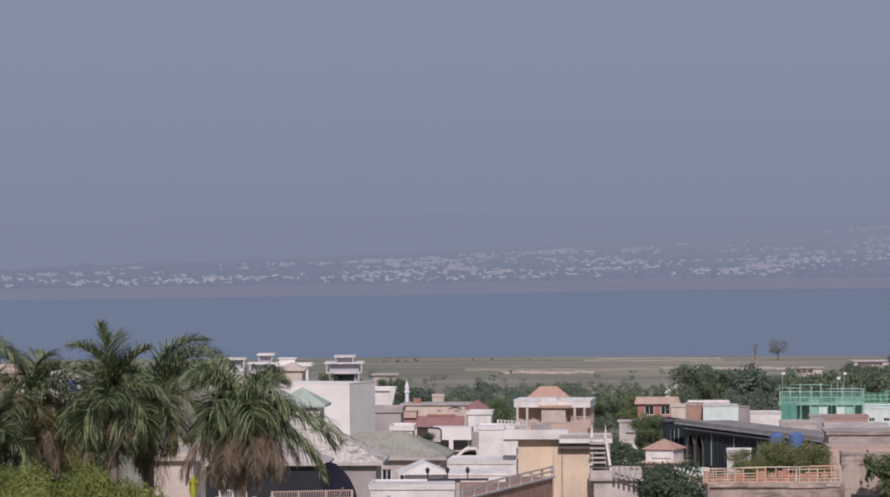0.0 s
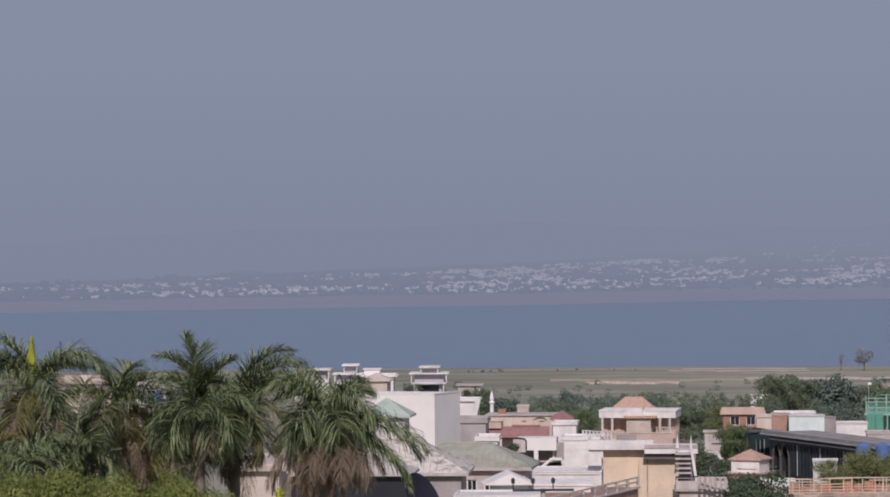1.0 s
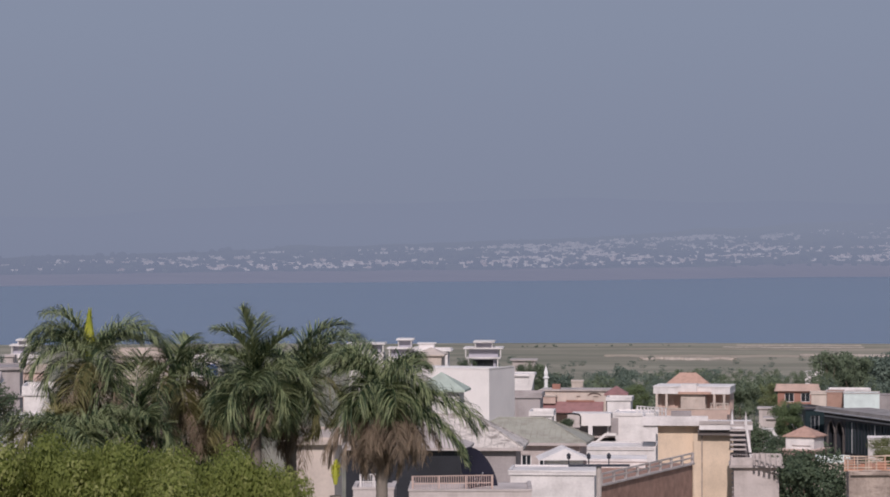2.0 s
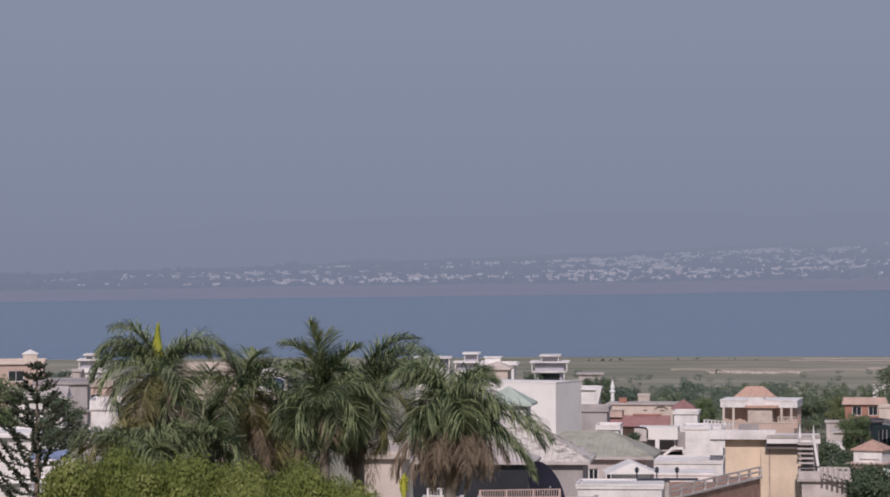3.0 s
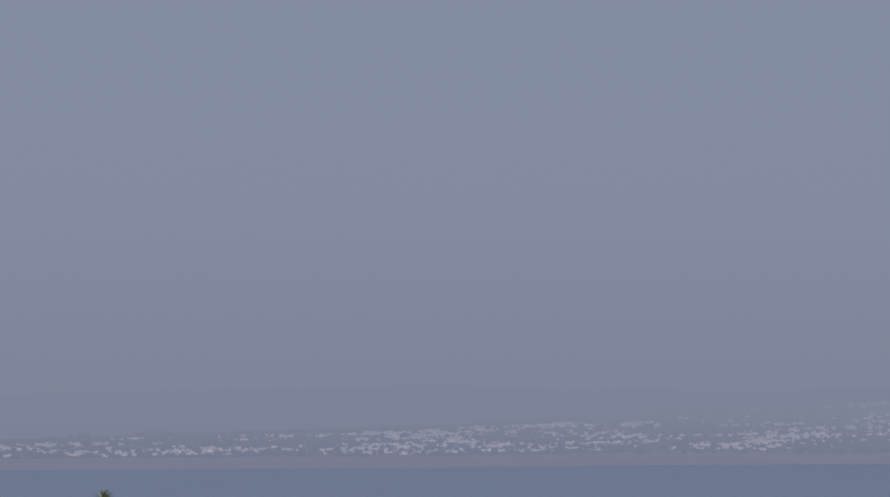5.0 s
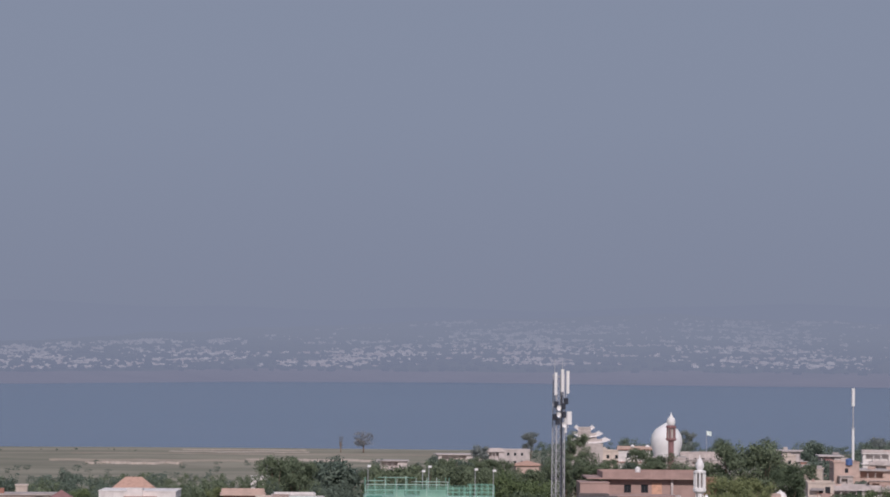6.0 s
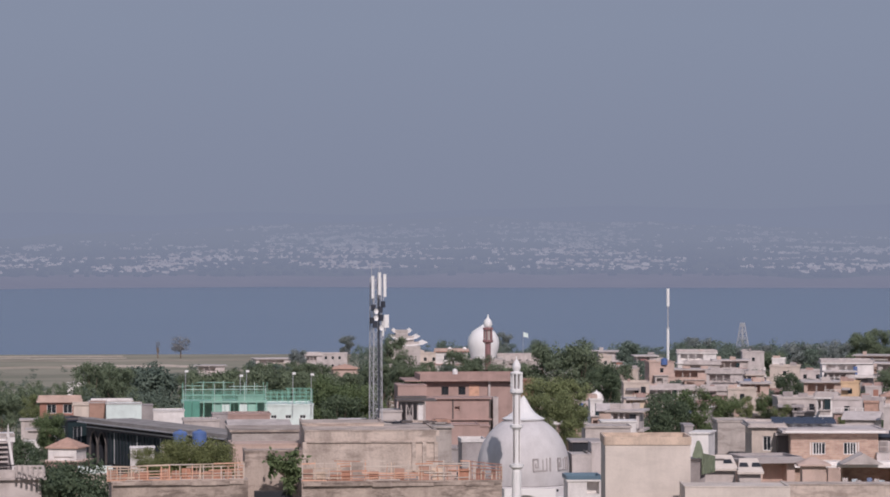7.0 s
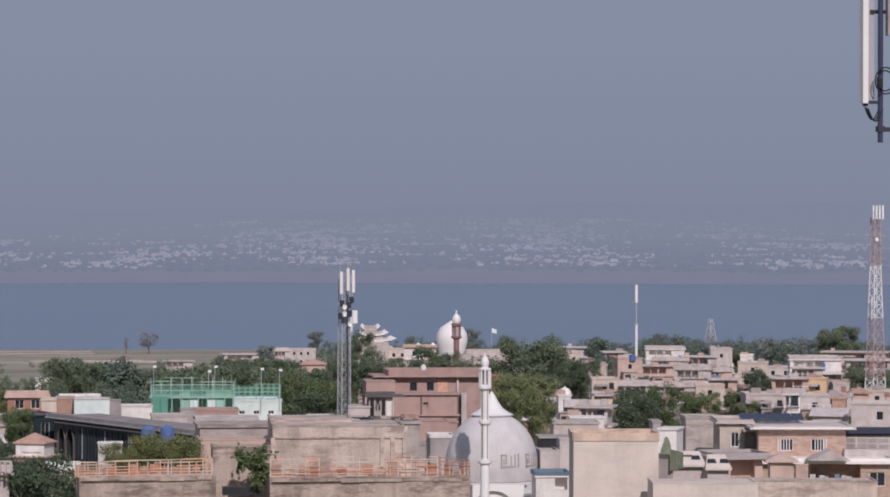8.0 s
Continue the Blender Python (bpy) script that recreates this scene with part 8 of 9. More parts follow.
part("clamp", Geo().box(o_(1540), 0.03, z_(181), 0.36, 0.06, 0.07), DARKSTEEL, an_)
part("bracket_arm", Geo().box(o_(1560), 0.16, z_(20), 0.75, 0.06, 0.08), DARKSTEEL, an_)
pan2 = Geo().box(o_(1566), -0.05, z_(10), 0.17, 0.14, 1.35)
part("panel_antenna", pan2, GREYW, an_, "grey panel antenna")

# ---- grassland by the water ----
SAND = mat("pale_sand", (0.46, 0.39, 0.33), var=0.25, scale=0.05, bump=0.0)
DRYGRASS = mat("dry_tan_grass", (0.31, 0.265, 0.21), var=0.3, scale=0.05, bump=0.0)
for lab, a0, a1, r_mid, half in (("low pale sand bank near the water", 6.58, 9.27, 1250, 14.0),
                            ("thin sandy track across grassland", 8.05, 10.92, 1135, 8.0),
                            ("faint sandy track through grass", 4.99, 6.84, 1085, 5.0),
                            ("tan dry grass flat by the water", 4.73, 12.12, 1215, 38.0),
                            ("tan dry grass patch on the plain", 4.31, 9.09, 1120, 20.0),
                            ("pale strip of beach sand", 6.84, 9.20, 1290, 5.0)):
    g = Geo()
    n_ = 60
    for i in range(n_ + 1):
        az = radians(a0 + (a1 - a0) * i / n_)
        rr = r_mid + 14 * noise.noise((i * 0.11, r_mid, 0)) + 5 * noise.noise((i * 0.4, r_mid, 2))
        hw = half * (0.35 + 0.9 * abs(noise.noise((i * 0.2, r_mid, 5)))) * math.sin(math.pi * min(max(i / n_, 0.04), 0.96)) ** 0.4
        for k, hz in ((-1, -0.6), (0, 0.75), (1, -0.6)):
            x_, y_ = (rr + k * hw) * math.sin(az), (rr + k * hw) * math.cos(az)
            g.v.append((x_, y_, ground_z(x_, y_) + hz))
    g.f = [(3 * i + k, 3 * i + 3 + k, 3 * i + 4 + k, 3 * i + 1 + k) for i in range(n_) for k in range(2)]
    tagged(part("sand_bank", g, SAND if "sand" in lab else DRYGRASS, smooth=True), lab, "sand bank", kind="structure")

rng_s = random.Random(31)
# Added shrubs stand in for dark dots taken for grazing cattle.
for i in range(20):
    az = radians(2.70 + (5.97 - 2.70) * rng_s.random())
    r = rng_s.uniform(1255, 1290)
    sh = tree("shrub%d" % (i % 3), r * math.sin(az), r * math.cos(az), 1.0, 1.2, 160, 0.16, LEAF_G, 60 + i % 3, "low dark shrub standing in for cattle on lakeside grass", group="lakeside shrubs", low=0.05, name="shrub")
    sh.scale = (rng_s.uniform(0.6, 1.5),) * 2 + (rng_s.uniform(0.5, 1.0),)
# Lone trees take a leaf colour greyed to paint the haze.
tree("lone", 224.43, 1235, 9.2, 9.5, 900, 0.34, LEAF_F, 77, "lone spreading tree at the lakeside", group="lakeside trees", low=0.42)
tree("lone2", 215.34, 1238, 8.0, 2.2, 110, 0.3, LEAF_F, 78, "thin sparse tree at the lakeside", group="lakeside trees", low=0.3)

# ---- trees of the town ----
tree_at(14.81, 500, 25.16, 3.24, "dark", "dark rounded tree before white lake houses")
tree_at(27.02, 520, 23.81, 4.96, "dusty", "dark tree beside a white stair")
tree_at(35.78, 600, 18.97, 6.87, "grey", "haze-paled tree near a slim white minaret")
tree_at(17.87, 290, 27.66, 2.77, "dark", "dark shrubby tree below a red fascia")
tree_at(38.03, 440, 23.77, 4.03, "green", "green bushy tree beside a peach house")
tree_at(59.03, 720, 14.65, 6.19, "grey", "haze-paled tree of a woodland belt")
tree_at(63.17, 520, 20.77, 5.96, "dusty", "dark tree behind a spiral stair")
tree_at(70.78, 540, 19.24, 4.34, "olive", "olive-green tree in a walled garden")
tree_at(57.8, 420, 22.25, 4.66, "green", "leafy green tree beside a dark hall")
tree_at(50.13, 395, 20.72, 4.53, "dark", "dark tree hiding small sheds")
tree_at(52.15, 388, 19.82, 4.16, "dark", "dark tree hiding small sheds")
tree_at(90.94, 600, 22.28, 8.96, "dusty", "tall dark tree before the plain")
tree_at(94.3, 590, 21.89, 7.90, "dusty", "broad dark tree behind a hall")
tree_at(109.31, 640, 20.2, 11.64, "grey", "hazy dark tree behind a hall")
tree_at(32.67, 235, 27.85, 5.37, "dark", "dark garden tree below a pavilion")
tree_at(34.09, 228, 27.44, 3.92, "dark", "dark garden tree below a stair")
tree_at(30.18, 228, 29.08, 5.20, "dark", "broad dark garden tree below a pavilion")
tree_at(32.47, 222, 29.19, 5.09, "dark", "broad dark garden tree below a stair")
tree_at(47.29, 345, 26.4, 3.68, "green", "green tree beside a dark shopfront")
tree_at(21.36, 440, 26.73, 3.36, "dark", "hazy tree below a small white roof")
tree_at(42.08, 232, 30.1, 4.47, "nearby", "leafy green tree behind an orange railing")
tree_at(44.65, 230, 29.85, 4.00, "nearby", "leafy green tree behind an orange railing")
tree_at(43.75, 234, 30.42, 4.97, "nearby", "broad leafy tree behind an orange railing")
tree_at(40.12, 235, 29.34, 2.89, "nearby", "low green tree behind an orange railing")
tree_at(39.68, 228, 29.18, 2.63, "nearby", "low green tree behind an orange railing")
tree_at(95.27, 610, 21.54, 9.93, "dusty", "dark tree behind a green cage")
tree_at(110.46, 640, 20.55, 13.54, "grey", "large hazy tree behind a hall")
tree_at(107.03, 560, 21.68, 8.66, "dusty", "tree behind a green cage")
tree_at(113.63, 560, 22.37, 8.69, "dusty", "green tree behind a green cage")
tree_at(115.99, 540, 22.71, 8.40, "dusty", "green tree behind a mint house")
tree_at(111.74, 600, 20.39, 6.95, "dusty", "leafy tree behind a green cage")
tree_at(120.18, 610, 20.15, 7.32, "dusty", "leafy tree behind a green cage")
tree_at(125.31, 600, 20.49, 7.22, "dusty", "leafy tree behind a mint house")
tree_at(134.05, 610, 20.5, 7.13, "dusty", "leafy tree behind a mint house")
tree_at(137.24, 600, 20.62, 7.03, "dusty", "leafy tree before lakeside houses")
tree_at(141.47, 590, 20.16, 7.39, "dusty", "leafy tree before lakeside houses")
tree_at(154.03, 620, 20.67, 7.30, "dusty", "leafy tree before lakeside houses")
tree_at(136.79, 660, 20.36, 5.51, "grey", "leafy tree below low lakeside houses")
tree_at(128.9, 612, 22.25, 4.76, "dusty", "leafy tree below low lakeside houses")
tree_at(136.53, 638, 20.65, 5.46, "grey", "leafy tree below low lakeside houses")
tree_at(137.38, 632, 20.37, 3.81, "grey", "leafy tree below low lakeside houses")
tree_at(141.94, 643, 20.92, 4.51, "dusty", "leafy tree below low lakeside houses")
tree_at(145.46, 649, 20.68, 4.68, "dusty", "leafy tree below low lakeside houses")
tree_at(141.3, 621, 21.35, 4.61, "dusty", "leafy tree below low lakeside houses")
tree_at(155.65, 674, 19.18, 4.61, "dusty", "leafy tree below low lakeside houses")
tree_at(157.01, 670, 17.35, 4.72, "dusty", "leafy tree below low lakeside houses")
tree_at(145.03, 610, 19.69, 4.42, "dusty", "leafy tree below low lakeside houses")
tree_at(162.8, 675, 16.97, 4.50, "dusty", "leafy tree below low lakeside houses")
tree_at(167.8, 686, 16.22, 4.98, "grey", "leafy tree below low lakeside houses")
tree_at(158.49, 639, 20.43, 4.64, "grey", "leafy tree below low lakeside houses")
tree_at(154.65, 615, 21.7, 5.07, "dusty", "leafy tree below low lakeside houses")
tree_at(166.46, 653, 18.7, 4.11, "grey", "leafy tree below low lakeside houses")
tree_at(171.04, 662, 19.1, 4.43, "dusty", "leafy tree below low lakeside houses")
tree_at(168.88, 645, 18.98, 4.19, "dusty", "leafy tree below low lakeside houses")
tree_at(180.66, 681, 18.45, 4.57, "grey", "leafy tree below low lakeside houses")
tree_at(171.74, 639, 20.7, 4.54, "dusty", "leafy tree below low lakeside houses")
tree_at(170.15, 625, 19.98, 4.69, "dusty", "leafy tree below low lakeside houses")
tree_at(169.02, 613, 21.17, 3.51, "grey", "leafy tree below low lakeside houses")
tree_at(180.37, 646, 20.25, 4.86, "dusty", "leafy tree below low lakeside houses")
tree_at(203.98, 600, 20.99, 6.03, "dusty", "leafy green tree between town houses")
tree_at(188.25, 560, 20.92, 4.95, "dusty", "leafy green tree between town houses")
tree_at(210.13, 640, 20.99, 7.70, "dusty", "leafy green tree between town houses")
tree_at(316.74, 800, 17.17, 8.16, "dusty", "leafy green tree between town houses")
tree_at(332.99, 860, 16.18, 7.00, "pale", "leafy green tree between town houses")
tree_at(191.21, 860, 16.14, 6.37, "pale", "rounded tree by a white porch")
tree_at(111.72, 480, 24.16, 7.51, "green", "broad leafy tree beside a mint house")
tree_at(117.03, 480, 23.55, 8.47, "green", "broad leafy tree near a mast")
tree_at(107.0, 450, 22.54, 7.05, "dark", "dark leafy tree under a mast")
tree_at(164.43, 640, 26.39, 5.54, "dusty", "tree behind a telecom mast")
tree_at(156.61, 600, 22.81, 8.27, "dusty", "tree beside a brick house")
tree_at(239.54, 1000, 16.8, 5.87, "pale", "hazy rounded tree near the lake")
tree_at(184.68, 660, 22.19, 7.84, "dusty", "tree below a white dome")
tree_at(289.99, 980, 17.45, 6.62, "pale", "hazy tree beside a red minaret")
tree_at(172.59, 600, 23.04, 7.14, "dusty", "tree in front of the far mosque")
tree_at(168.04, 560, 23.67, 6.69, "dusty", "green tree behind a slim minaret")
tree_at(175.04, 560, 26.52, 9.50, "dusty", "large dark tree behind the dome")
tree_at(181.5, 560, 26.7, 8.97, "dusty", "large dark tree in the town")
tree_at(160.14, 480, 25.81, 5.78, "dark", "dark tree beside a white dome")
tree_at(102.81, 330, 30.82, 5.27, "olive", "big olive-green tree beside the dome")
tree_at(104.32, 325, 30.22, 4.88, "olive", "big olive-green tree behind the dome")
tree_at(99.46, 315, 29.31, 5.04, "olive", "olive tree below the dome's edge")
tree_at(280.5, 820, 18.77, 9.90, "grey", "dark tree beside the uppermost houses")
tree_at(242.44, 700, 18.64, 8.46, "grey", "dark tree behind white houses")
tree_at(148.88, 420, 23.9, 5.26, "dark", "dense dark tree in front of houses")
tree_at(157.68, 430, 23.86, 6.10, "green", "dense green tree in front of houses")
tree_at(143.67, 400, 24.07, 5.66, "dark", "dense dark tree in front of houses")
tree_at(163.25, 430, 23.28, 5.24, "green", "green tree in front of white houses")
tree_at(170.0, 440, 22.38, 3.04, "olive", "olive tree in front of white houses")
tree_at(201.47, 500, 23.19, 5.31, "dark", "dark round tree among white houses")
tree_at(173.74, 440, 22.7, 3.59, "green", "low green tree among white houses")
tree_at(350.36, 950, 16.75, 9.62, "pale", "hazy tree on the skyline")
tree_at(353.38, 900, 14.81, 11.01, "pale", "tree on the wooded skyline")
tree_at(357.08, 880, 15.76, 12.60, "pale", "tree on the wooded skyline")
tree_at(367.73, 880, 15.33, 10.83, "pale", "tree on the wooded skyline")
tree_at(328.02, 760, 23.38, 8.14, "dusty", "tall green tree on the skyline, paled as haze")
tree_at(337.14, 770, 23.38, 7.94, "dusty", "tall green tree on the skyline, paled as haze")
tree_at(364.13, 860, 17.03, 8.84, "pale", "tree on the wooded skyline")
tree_at(230.25, 520, 23.09, 6.01, "dusty", "dark tree behind a lattice tower")
tree_at(235.85, 520, 22.61, 6.46, "dusty", "dark tree behind a lattice tower")
tree_at(-23.32, 180, 36.58, 3.09, "dark", "dark bushy tree beside a pine")
tree_at(-34.18, 230, 35.4, 3.94, "green", "green tree at the town's edge")
tree_at(-61.92, 480, 26.76, 4.02, "grey", "haze-paled tree behind low roofs")
tree_at(-62.69, 470, 26.43, 3.04, "grey", "haze-paled tree behind low roofs")

rng_b = random.Random(17)


rng_g = random.Random(44)
for i in range(26):
    a, r = radians(rng_g.uniform(16.5, 25.0)), rng_g.uniform(430, 720)
    tree_at(r * math.sin(a), r * math.cos(a), ground_z(r * math.sin(a), r * math.cos(a)) + rng_g.uniform(4.0, 7.0), rng_g.uniform(2.2, 4.2), rng_g.choice(("dark", "dusty", "dark")), "small dark courtyard tree between town houses")


def woods(name, label, spots, material, leaves, leaf, seed):
    """Woods too far off to count: many small crowns on trunks, joined into one mesh."""
    shapes = []
    for k in range(4):
        tm, cm = tree_meshes("wood%d%d" % (seed, k), 10, 9, leaves, leaf, material, seed * 10 + k, 0.12, 0.8, 18)
        v = np.empty(len(cm.vertices) * 3)
        cm.vertices.foreach_get("co", v)
        shapes.append(v.reshape(-1, 3))
    rng = np.random.default_rng(seed)
    blocks, trunks = [], Geo()
    for i, (x, y, top, cw) in enumerate(spots):
        z0 = ground_z(x, y)
        f = cw / 9
        a = rng.uniform(0, 6.28)
        c, s_ = math.cos(a), math.sin(a)
        v = shapes[i % 4]
        fz = min(f, (top - z0) / 9.4)
        blocks.append(np.stack([x + f * (v[:, 0] * c - v[:, 1] * s_), y + f * (v[:, 0] * s_ + v[:, 1] * c), top - 9.4 * fz + fz * v[:, 2]], 1))
        trunks.tube((x, y, z0 - 0.5), (x, y, top - 5 * fz), 0.2 * f, 0.12 * f, 5, False)
    pts = np.concatenate(blocks)
    g = Geo()
    g.v = pts.tolist()
    g.f = np.arange(len(pts)).reshape(-1, 4).tolist()
    k0 = len(g.v)
    g.v += trunks.v
    g.f += [tuple(k0 + i for i in f_) for f_ in trunks.f]
    tagged(part(name, g, material), label, "woods", kind="stuff")


belt = {"grey": [], "dark": [], "green": [], "pale": []}
for i in range(300):
    az = rng_b.uniform(0.5, 13.5)
    r = rng_b.uniform(540, 800)
    a = radians(az)
    x_, y_ = r * math.sin(a), r * math.cos(a)
    top_ = max(45 - rng_b.uniform(222, 275) * r / 5246, ground_z(x_, y_) + 2)
    belt[rng_b.choice(("grey", "grey", "dark", "green"))].append((x_, y_, top_, rng_b.uniform(3.5, 7.5)))
for i in range(110):
    a, r = radians(rng_b.uniform(0.0, 13.0)), rng_b.uniform(820, 1080)
    x_, y_ = r * math.sin(a), r * math.cos(a)
    belt["grey"].append((x_, y_, ground_z(x_, y_) + rng_b.uniform(0.8, 2.4), rng_b.uniform(1.5, 4.0)))
for i in range(190):
    a, r = radians(rng_b.uniform(10.5, 28)), rng_b.uniform(600, 900)
    x_, y_ = r * math.sin(a), r * math.cos(a)
    belt[rng_b.choice(("dark", "green", "grey"))].append((x_, y_, ground_z(x_, y_) + rng_b.uniform(4.0, 8.0), rng_b.uniform(4.0, 8.0)))
for i in range(230):
    a, r = radians(rng_b.uniform(13.5, 28)), rng_b.uniform(930, 1150)
    x_, y_ = r * math.sin(a), r * math.cos(a)
    belt["pale"].append((x_, y_, 45 - rng_b.uniform(150, 172) * r / 5246, rng_b.uniform(6.0, 11.0)))
woods("woodland_scrub", "haze-paled scrubby woodland towards the lake", belt["grey"], LEAF_G, 760, 0.31, 1)
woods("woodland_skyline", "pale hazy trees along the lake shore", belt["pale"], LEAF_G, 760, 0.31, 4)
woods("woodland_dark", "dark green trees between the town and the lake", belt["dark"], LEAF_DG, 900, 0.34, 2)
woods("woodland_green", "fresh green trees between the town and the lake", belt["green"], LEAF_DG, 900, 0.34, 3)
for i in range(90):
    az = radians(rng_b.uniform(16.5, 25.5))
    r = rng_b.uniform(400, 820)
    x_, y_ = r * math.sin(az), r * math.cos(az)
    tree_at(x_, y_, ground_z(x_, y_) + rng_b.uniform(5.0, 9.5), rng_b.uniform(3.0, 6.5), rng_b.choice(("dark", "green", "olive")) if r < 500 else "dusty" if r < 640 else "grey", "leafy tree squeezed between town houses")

# ---- plant on the concrete pier ----
rng_p = random.Random(6)
pz_ = 30.45
plant = thing("plant", "straggly broad-leaved plant growing on a concrete pier", "plant", 41.85, 193, pz_, -9)
for k in range(30):
    g, lv = Geo(), Geo()
    ln, az_, el = rng_p.uniform(1.0, 2.2), rng_p.uniform(0, 2 * math.pi), radians(rng_p.uniform(35, 88))
    if k > 22:
        ln, el, az_ = rng_p.uniform(0.9, 1.6), radians(rng_p.uniform(-25, 20)), rng_p.uniform(-0.7, 0.5)
    p, e = Vector((rng_p.uniform(-0.1, 0.1), -0.1, 0)), el
    for i in range(9):
        q = p + Vector((math.cos(az_) * math.cos(e), math.sin(az_) * math.cos(e) * 0.5 - 0.03, math.sin(e))) * ln / 9
        g.tube(p, q, 0.035 * (1 - i / 11), None, 5, False)
        e -= rng_p.uniform(0.05, 0.24)
        for _ in range(0 if i < 3 else 6):
            d = Vector((rng_p.gauss(0, 1), rng_p.gauss(-0.4, 0.8), rng_p.gauss(-0.3, 0.7))).normalized()
            s_ = Vector((rng_p.gauss(0, 1), rng_p.gauss(0, 1), rng_p.gauss(0, 0.6))).cross(d).normalized() * rng_p.uniform(0.07, 0.13)
            b0 = q + d * 0.10
            m0 = len(lv.v)
            l_ = rng_p.uniform(0.24, 0.42)
            lv.v += [tuple(b0), tuple(b0 + d * l_ * 0.4 + s_), tuple(b0 + d * l_ - Vector((0, 0, 0.08))), tuple(b0 + d * l_ * 0.4 - s_)]
            lv.f.append((m0, m0 + 1, m0 + 2, m0 + 3))
        p = q
    stem = part("stem", g, BARK, plant)
    part("leaves", lv, LEAF_M, stem, "broad drooping green leaves")

# ---- palms, pine and hedge in the foreground ----
# fronds that stand out of a crown: heading, rise, length and bend
SINGLE = {"tall feather palm with a yellow spear leaf": ((178, 70, 2.3, 2.1), (196, 84, 2.2, 1.6), (160, 60, 2.4, 2.2), (2, 56, 3.0, 2.2), (-14, 64, 2.7, 2.0), (20, 42, 3.0, 1.9), (215, 34, 2.3, 2.0), (184, 48, 2.4, 2.2)),
          "lower feather palm with dry fronds": ((-5, 44, 2.3, 2.1), (15, 60, 2.0, 1.8), (-25, 25, 2.4, 1.8), (60, 76, 1.7, 1.2)),
          "feather palm with tall upright fronds": ((200, 86, 2.05, 0.35), (90, 86, 1.8, 0.5), (180, 80, 2.0, 1.3), (190, 60, 1.5, 1.3), (0, 70, 1.7, 0.8)),
          "leafy feather palm behind another": ((-4, 66, 2.7, 1.6), (12, 74, 2.6, 1.4), (175, 60, 1.8, 1.7), (-25, 54, 2.7, 2.0), (5, 44, 3.1, 1.8), (-10, 58, 3.2, 1.9), (0, 30, 3.0, 1.7)),
          "feather palm with a skirt of dry fronds": ((-8, 1, 3.3, 0.95), (-3, -5, 3.1, 0.9), (-12, -29, 3.3, 0.5), (-17, -25, 3.1, 0.55), (5, 60, 1.6, 1.6), (170, 54, 2.4, 1.9), (150, 66, 2.0, 1.5), (195, 62, 2.2, 1.8), (-30, 38, 1.9, 2.1)),
          "young palm with one broad upright frond": ((70, 82, 2.5, 0.4), (25, 74, 2.4, 0.6), (-60, 60, 1.7, 1.6)),
          "young palm with low spreading fronds": ((15, 55, 1.8, 1.2), (0, 35, 1.8, 1.3), (170, 50, 1.5, 1.4))}
# label, place and height of the crown's base, fronds, length, dry fronds, spear, turn, lowest rise, share of yellowed fronds
for lab, spec, fr, ln, dd, sp_, sk, lo, old in (
    ("tall feather palm with a yellow spear leaf", (-8.92, 92, 41.28), 13, 2.4, 7, 1.45, 0.3, -38, 0.1),
    ("lower feather palm with dry fronds", (-6.45, 93, 40.70), 11, 2.1, 5, 0.0, 1.1, -30, 0.6),
    ("feather palm with tall upright fronds", (-3.70, 90, 40.85), 15, 2.3, 4, 0.0, 0.0, -30, 0.0),
    ("leafy feather palm behind another", (-2.70, 92, 40.75), 14, 2.5, 7, 0.0, 2.0, -25, 0.1),
    ("feather palm with a skirt of dry fronds", (0.10, 88, 40.66), 19, 1.95, 44, 0.0, 0.8, -30, 0.1),
    ("young palm with low spreading fronds", (-8.95, 88, 39.05), 9, 1.6, 5, 0.0, 0.2, 20, 0.0),
    ("young palm with one broad upright frond", (-7.35, 89, 39.20), 7, 1.7, 4, 0.0, 0.9, 20, 0.0),
    ("small palm with a yellow spear leaf", (-1.21, 84, 38.00), 0, 0.8, 4, 0.6, 0.9, 20, 0.0),
    ("low young palm among dry fronds", (-10.0, 90, 39.10), 8, 1.5, 16, 0.0, 0.5, 0, 0.3),
    ("low arching palm between taller ones", (-5.10, 94, 39.60), 10, 1.9, 3, 0.0, 0.4, -30, 0.2),
):
    palm(*spec[:3], int(spec[0] * 10) % 97, lab, fr, ln, dd, sp_, sk, lo, SINGLE.get(lab, ()), (18 if "upright fronds" in lab else 45) if lab in SINGLE else 70, old, 1.15 if spec[0] > -1 or spec[0] < -8.9 else 0.85)
# Shrubs added only to darken the shaded void below the palm crowns.
for x_, top_, w_ in ((-6.55, 39.45, 2.6), (-4.9, 39.15, 2.8), (-8.2, 39.3, 2.4), (-9.8, 39.2, 2.4)):
    b_ = tree("shade", x_, 97, 10, 3.2, 16000, 0.075, LEAF_D, 61, "dark leafy shrub added to darken the shade under palms", turn=x_ * 50, group="shrubs under the palms", low=0.45, name="shrub", flat=0.9, clumps=30)
    b_.scale = (w_ / 3.2, w_ / 3.2, (top_ - ground_z(x_, 97)) / 9.6)


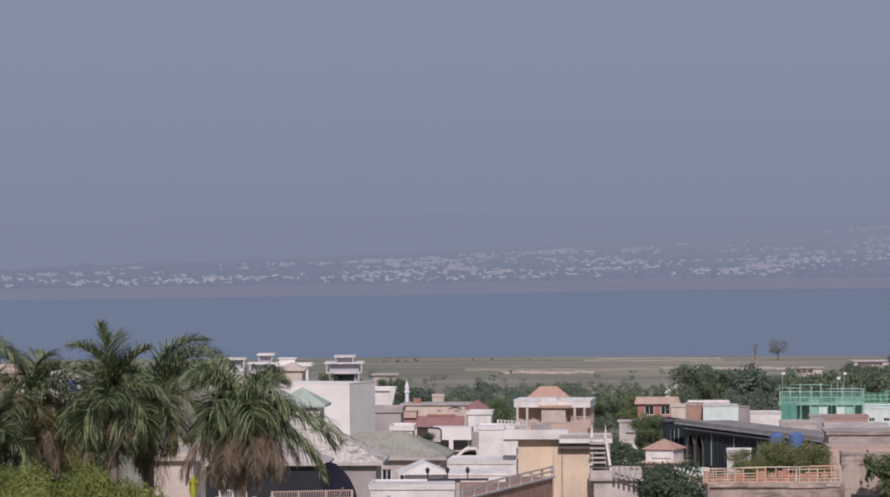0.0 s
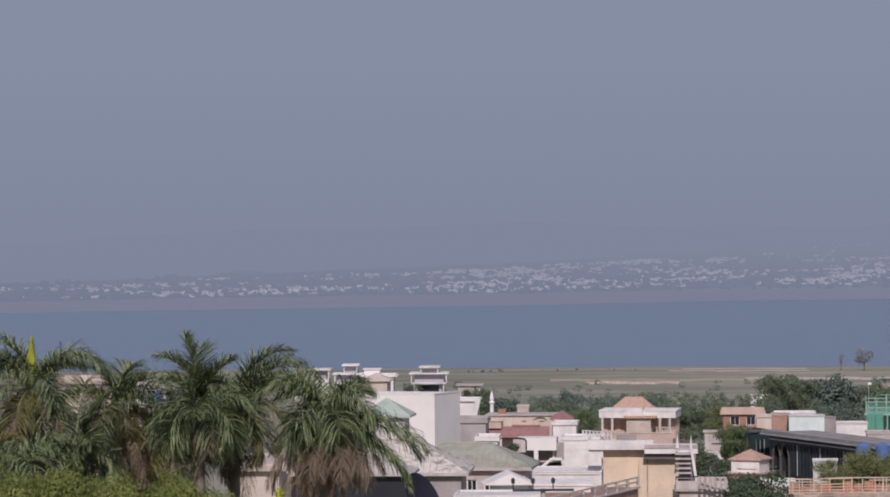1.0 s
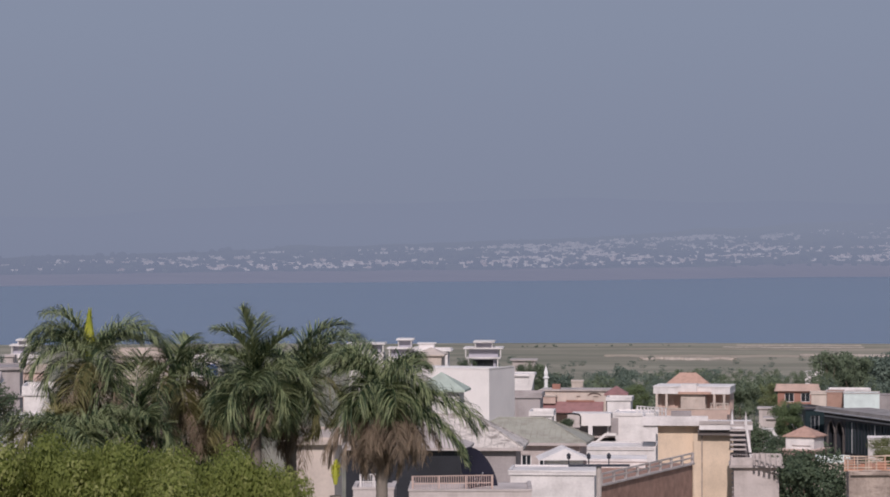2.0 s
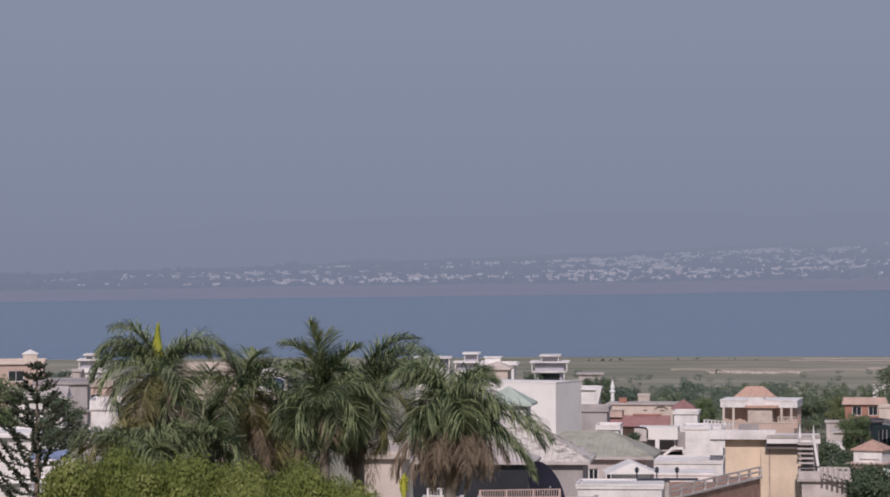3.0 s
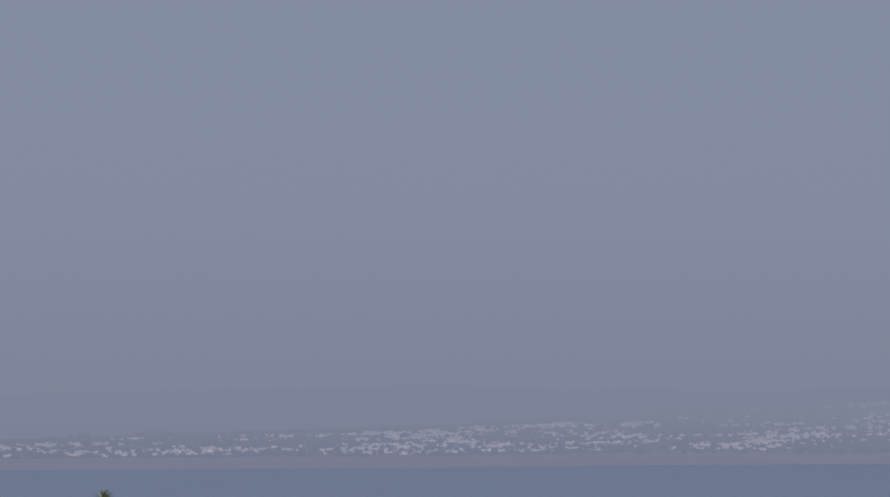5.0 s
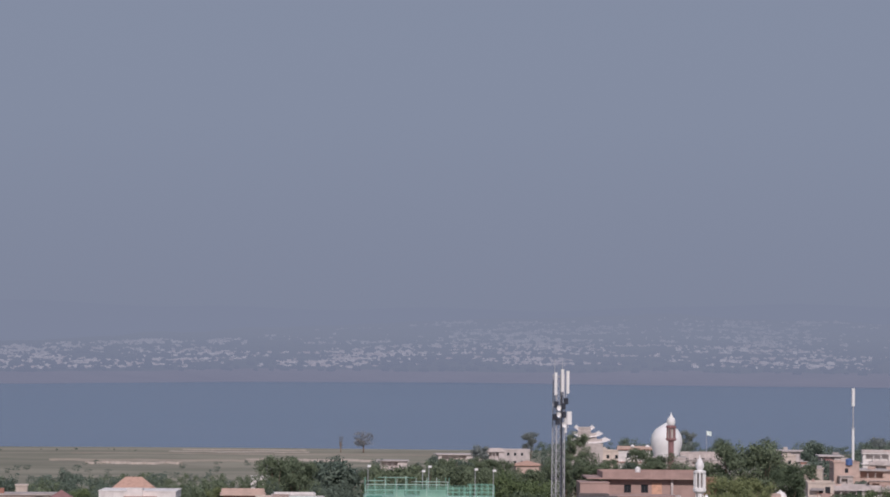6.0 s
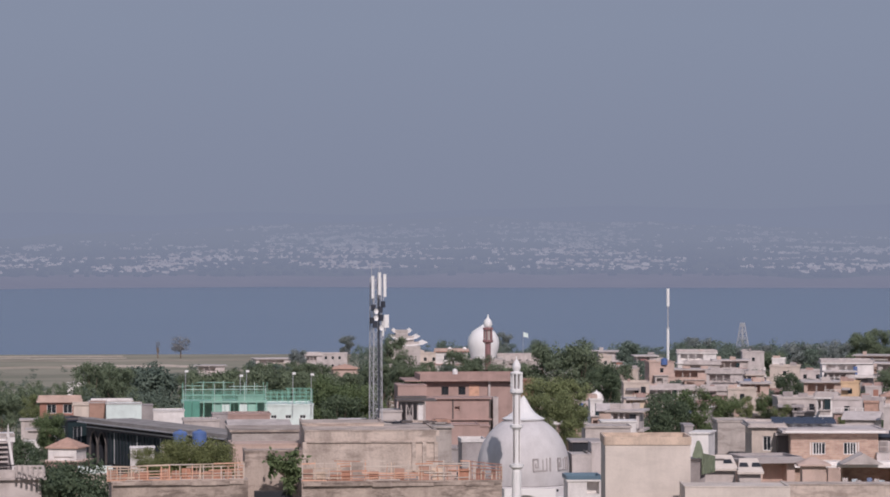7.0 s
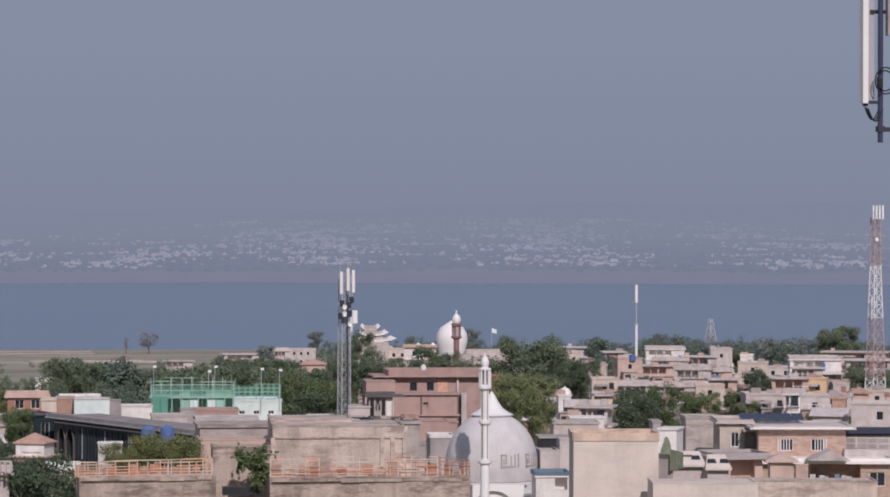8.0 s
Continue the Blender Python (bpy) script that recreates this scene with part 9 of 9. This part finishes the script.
def pine(x, y, top, label):
    """A tiered pine with upturned feathery branches."""
    rng = random.Random(8)
    z0 = ground_z(x, y) - 0.3
    ob = thing("pine_tree", label, "pine tree", x, y, z0, 0)
    h = top - z0
    part("trunk", Geo().tube((0, 0, 0), (0, 0, h), 0.22, 0.03, 10), BARK, ob, smooth=True)
    z = h - 0.3
    while z > h * 0.35:
        n = 6
        ln = min(0.2 + 0.50 * (h - z), 2.4)
        for k in range(n):
            an = 2 * math.pi * (k + rng.random() * 0.5) / n + z * 3
            g = Geo()
            d = Vector((math.cos(an), math.sin(an), 0))
            pts = [Vector((0, 0, z)) + d * ln * s + Vector((0, 0, ln * (-0.22 * s + 0.62 * s * s) * rng.uniform(0.8, 1.2))) for s in (0, 0.25, 0.5, 0.75, 1.0)]
            g.hose(pts, 0.022, 5)
            for i in range(int(42 * ln) + 12):
                s = 0.12 + 0.88 * math.sqrt(rng.random())
                j = min(int(s * 4), 3)
                p = pts[j].lerp(pts[j + 1], s * 4 - j)
                v = Vector((rng.gauss(0, 1), rng.gauss(0, 1), rng.gauss(0.5, 0.7))).normalized()
                q = p + v * rng.uniform(0.10, 0.20)
                w_ = v.cross(d + Vector((0.1, 0.2, 0.3))).normalized() * 0.035
                g.quad(p - w_, p + w_, q + w_ * 0.6, q - w_ * 0.6)
            part("branch", g, PINE_L, ob)
        z -= 0.40 + 0.03 * (h - z)
    return ob


pine(-15.39, 112, 41.17, "dark tiered pine with upturned feathery branches")

for k, (lab, spec) in enumerate((
    ("bright yellow-green leafy bush, dense and rounded", (-6.45, 56, 41.17, 2.6)),
    ("bright yellow-green leafy bush, dense and rounded", (-5.43, 56, 41.24, 2.2)),
    ("bright yellow-green leafy bush with fresh tips", (-4.69, 56, 41.10, 2.1)),
    ("bright yellow-green leafy bush, low between others", (-4.04, 55, 40.98, 2.3)),
    ("bright yellow-green leafy bush with fresh tips", (-3.24, 56, 40.98, 2.0)),
    ("bright yellow-green leafy bush, low and sloping", (-2.44, 55, 40.88, 1.9)),
    ("bright yellow-green leafy bush, low and sloping", (-1.91, 56, 40.74, 1.6)),
    ("bright yellow-green leafy bush, dense and rounded", (-5.95, 57, 41.10, 2.2)),
    ("bright yellow-green leafy bush, dense and rounded", (-5.05, 57, 41.08, 2.2)),
    ("bright yellow-green leafy bush, low between others", (-3.64, 57, 40.95, 2.2)),
    ("bright yellow-green leafy bush, low between others", (-2.85, 57, 40.82, 2.0)),
)):
    x_, y_, top_, w_ = spec
    b_ = tree("hedge%d" % (k % 3), x_, y_, 10, 3.2, 62000, 0.047, LEAF_Y, 50 + k % 3, lab, turn=k * 70, group="row of bushes", low=0.5, name="bush", flat=0.9, clumps=48, shell=0.16)
    b_.scale = (w_ / 3.2, w_ / 3.2, (top_ - ground_z(x_, y_)) / 9.6)
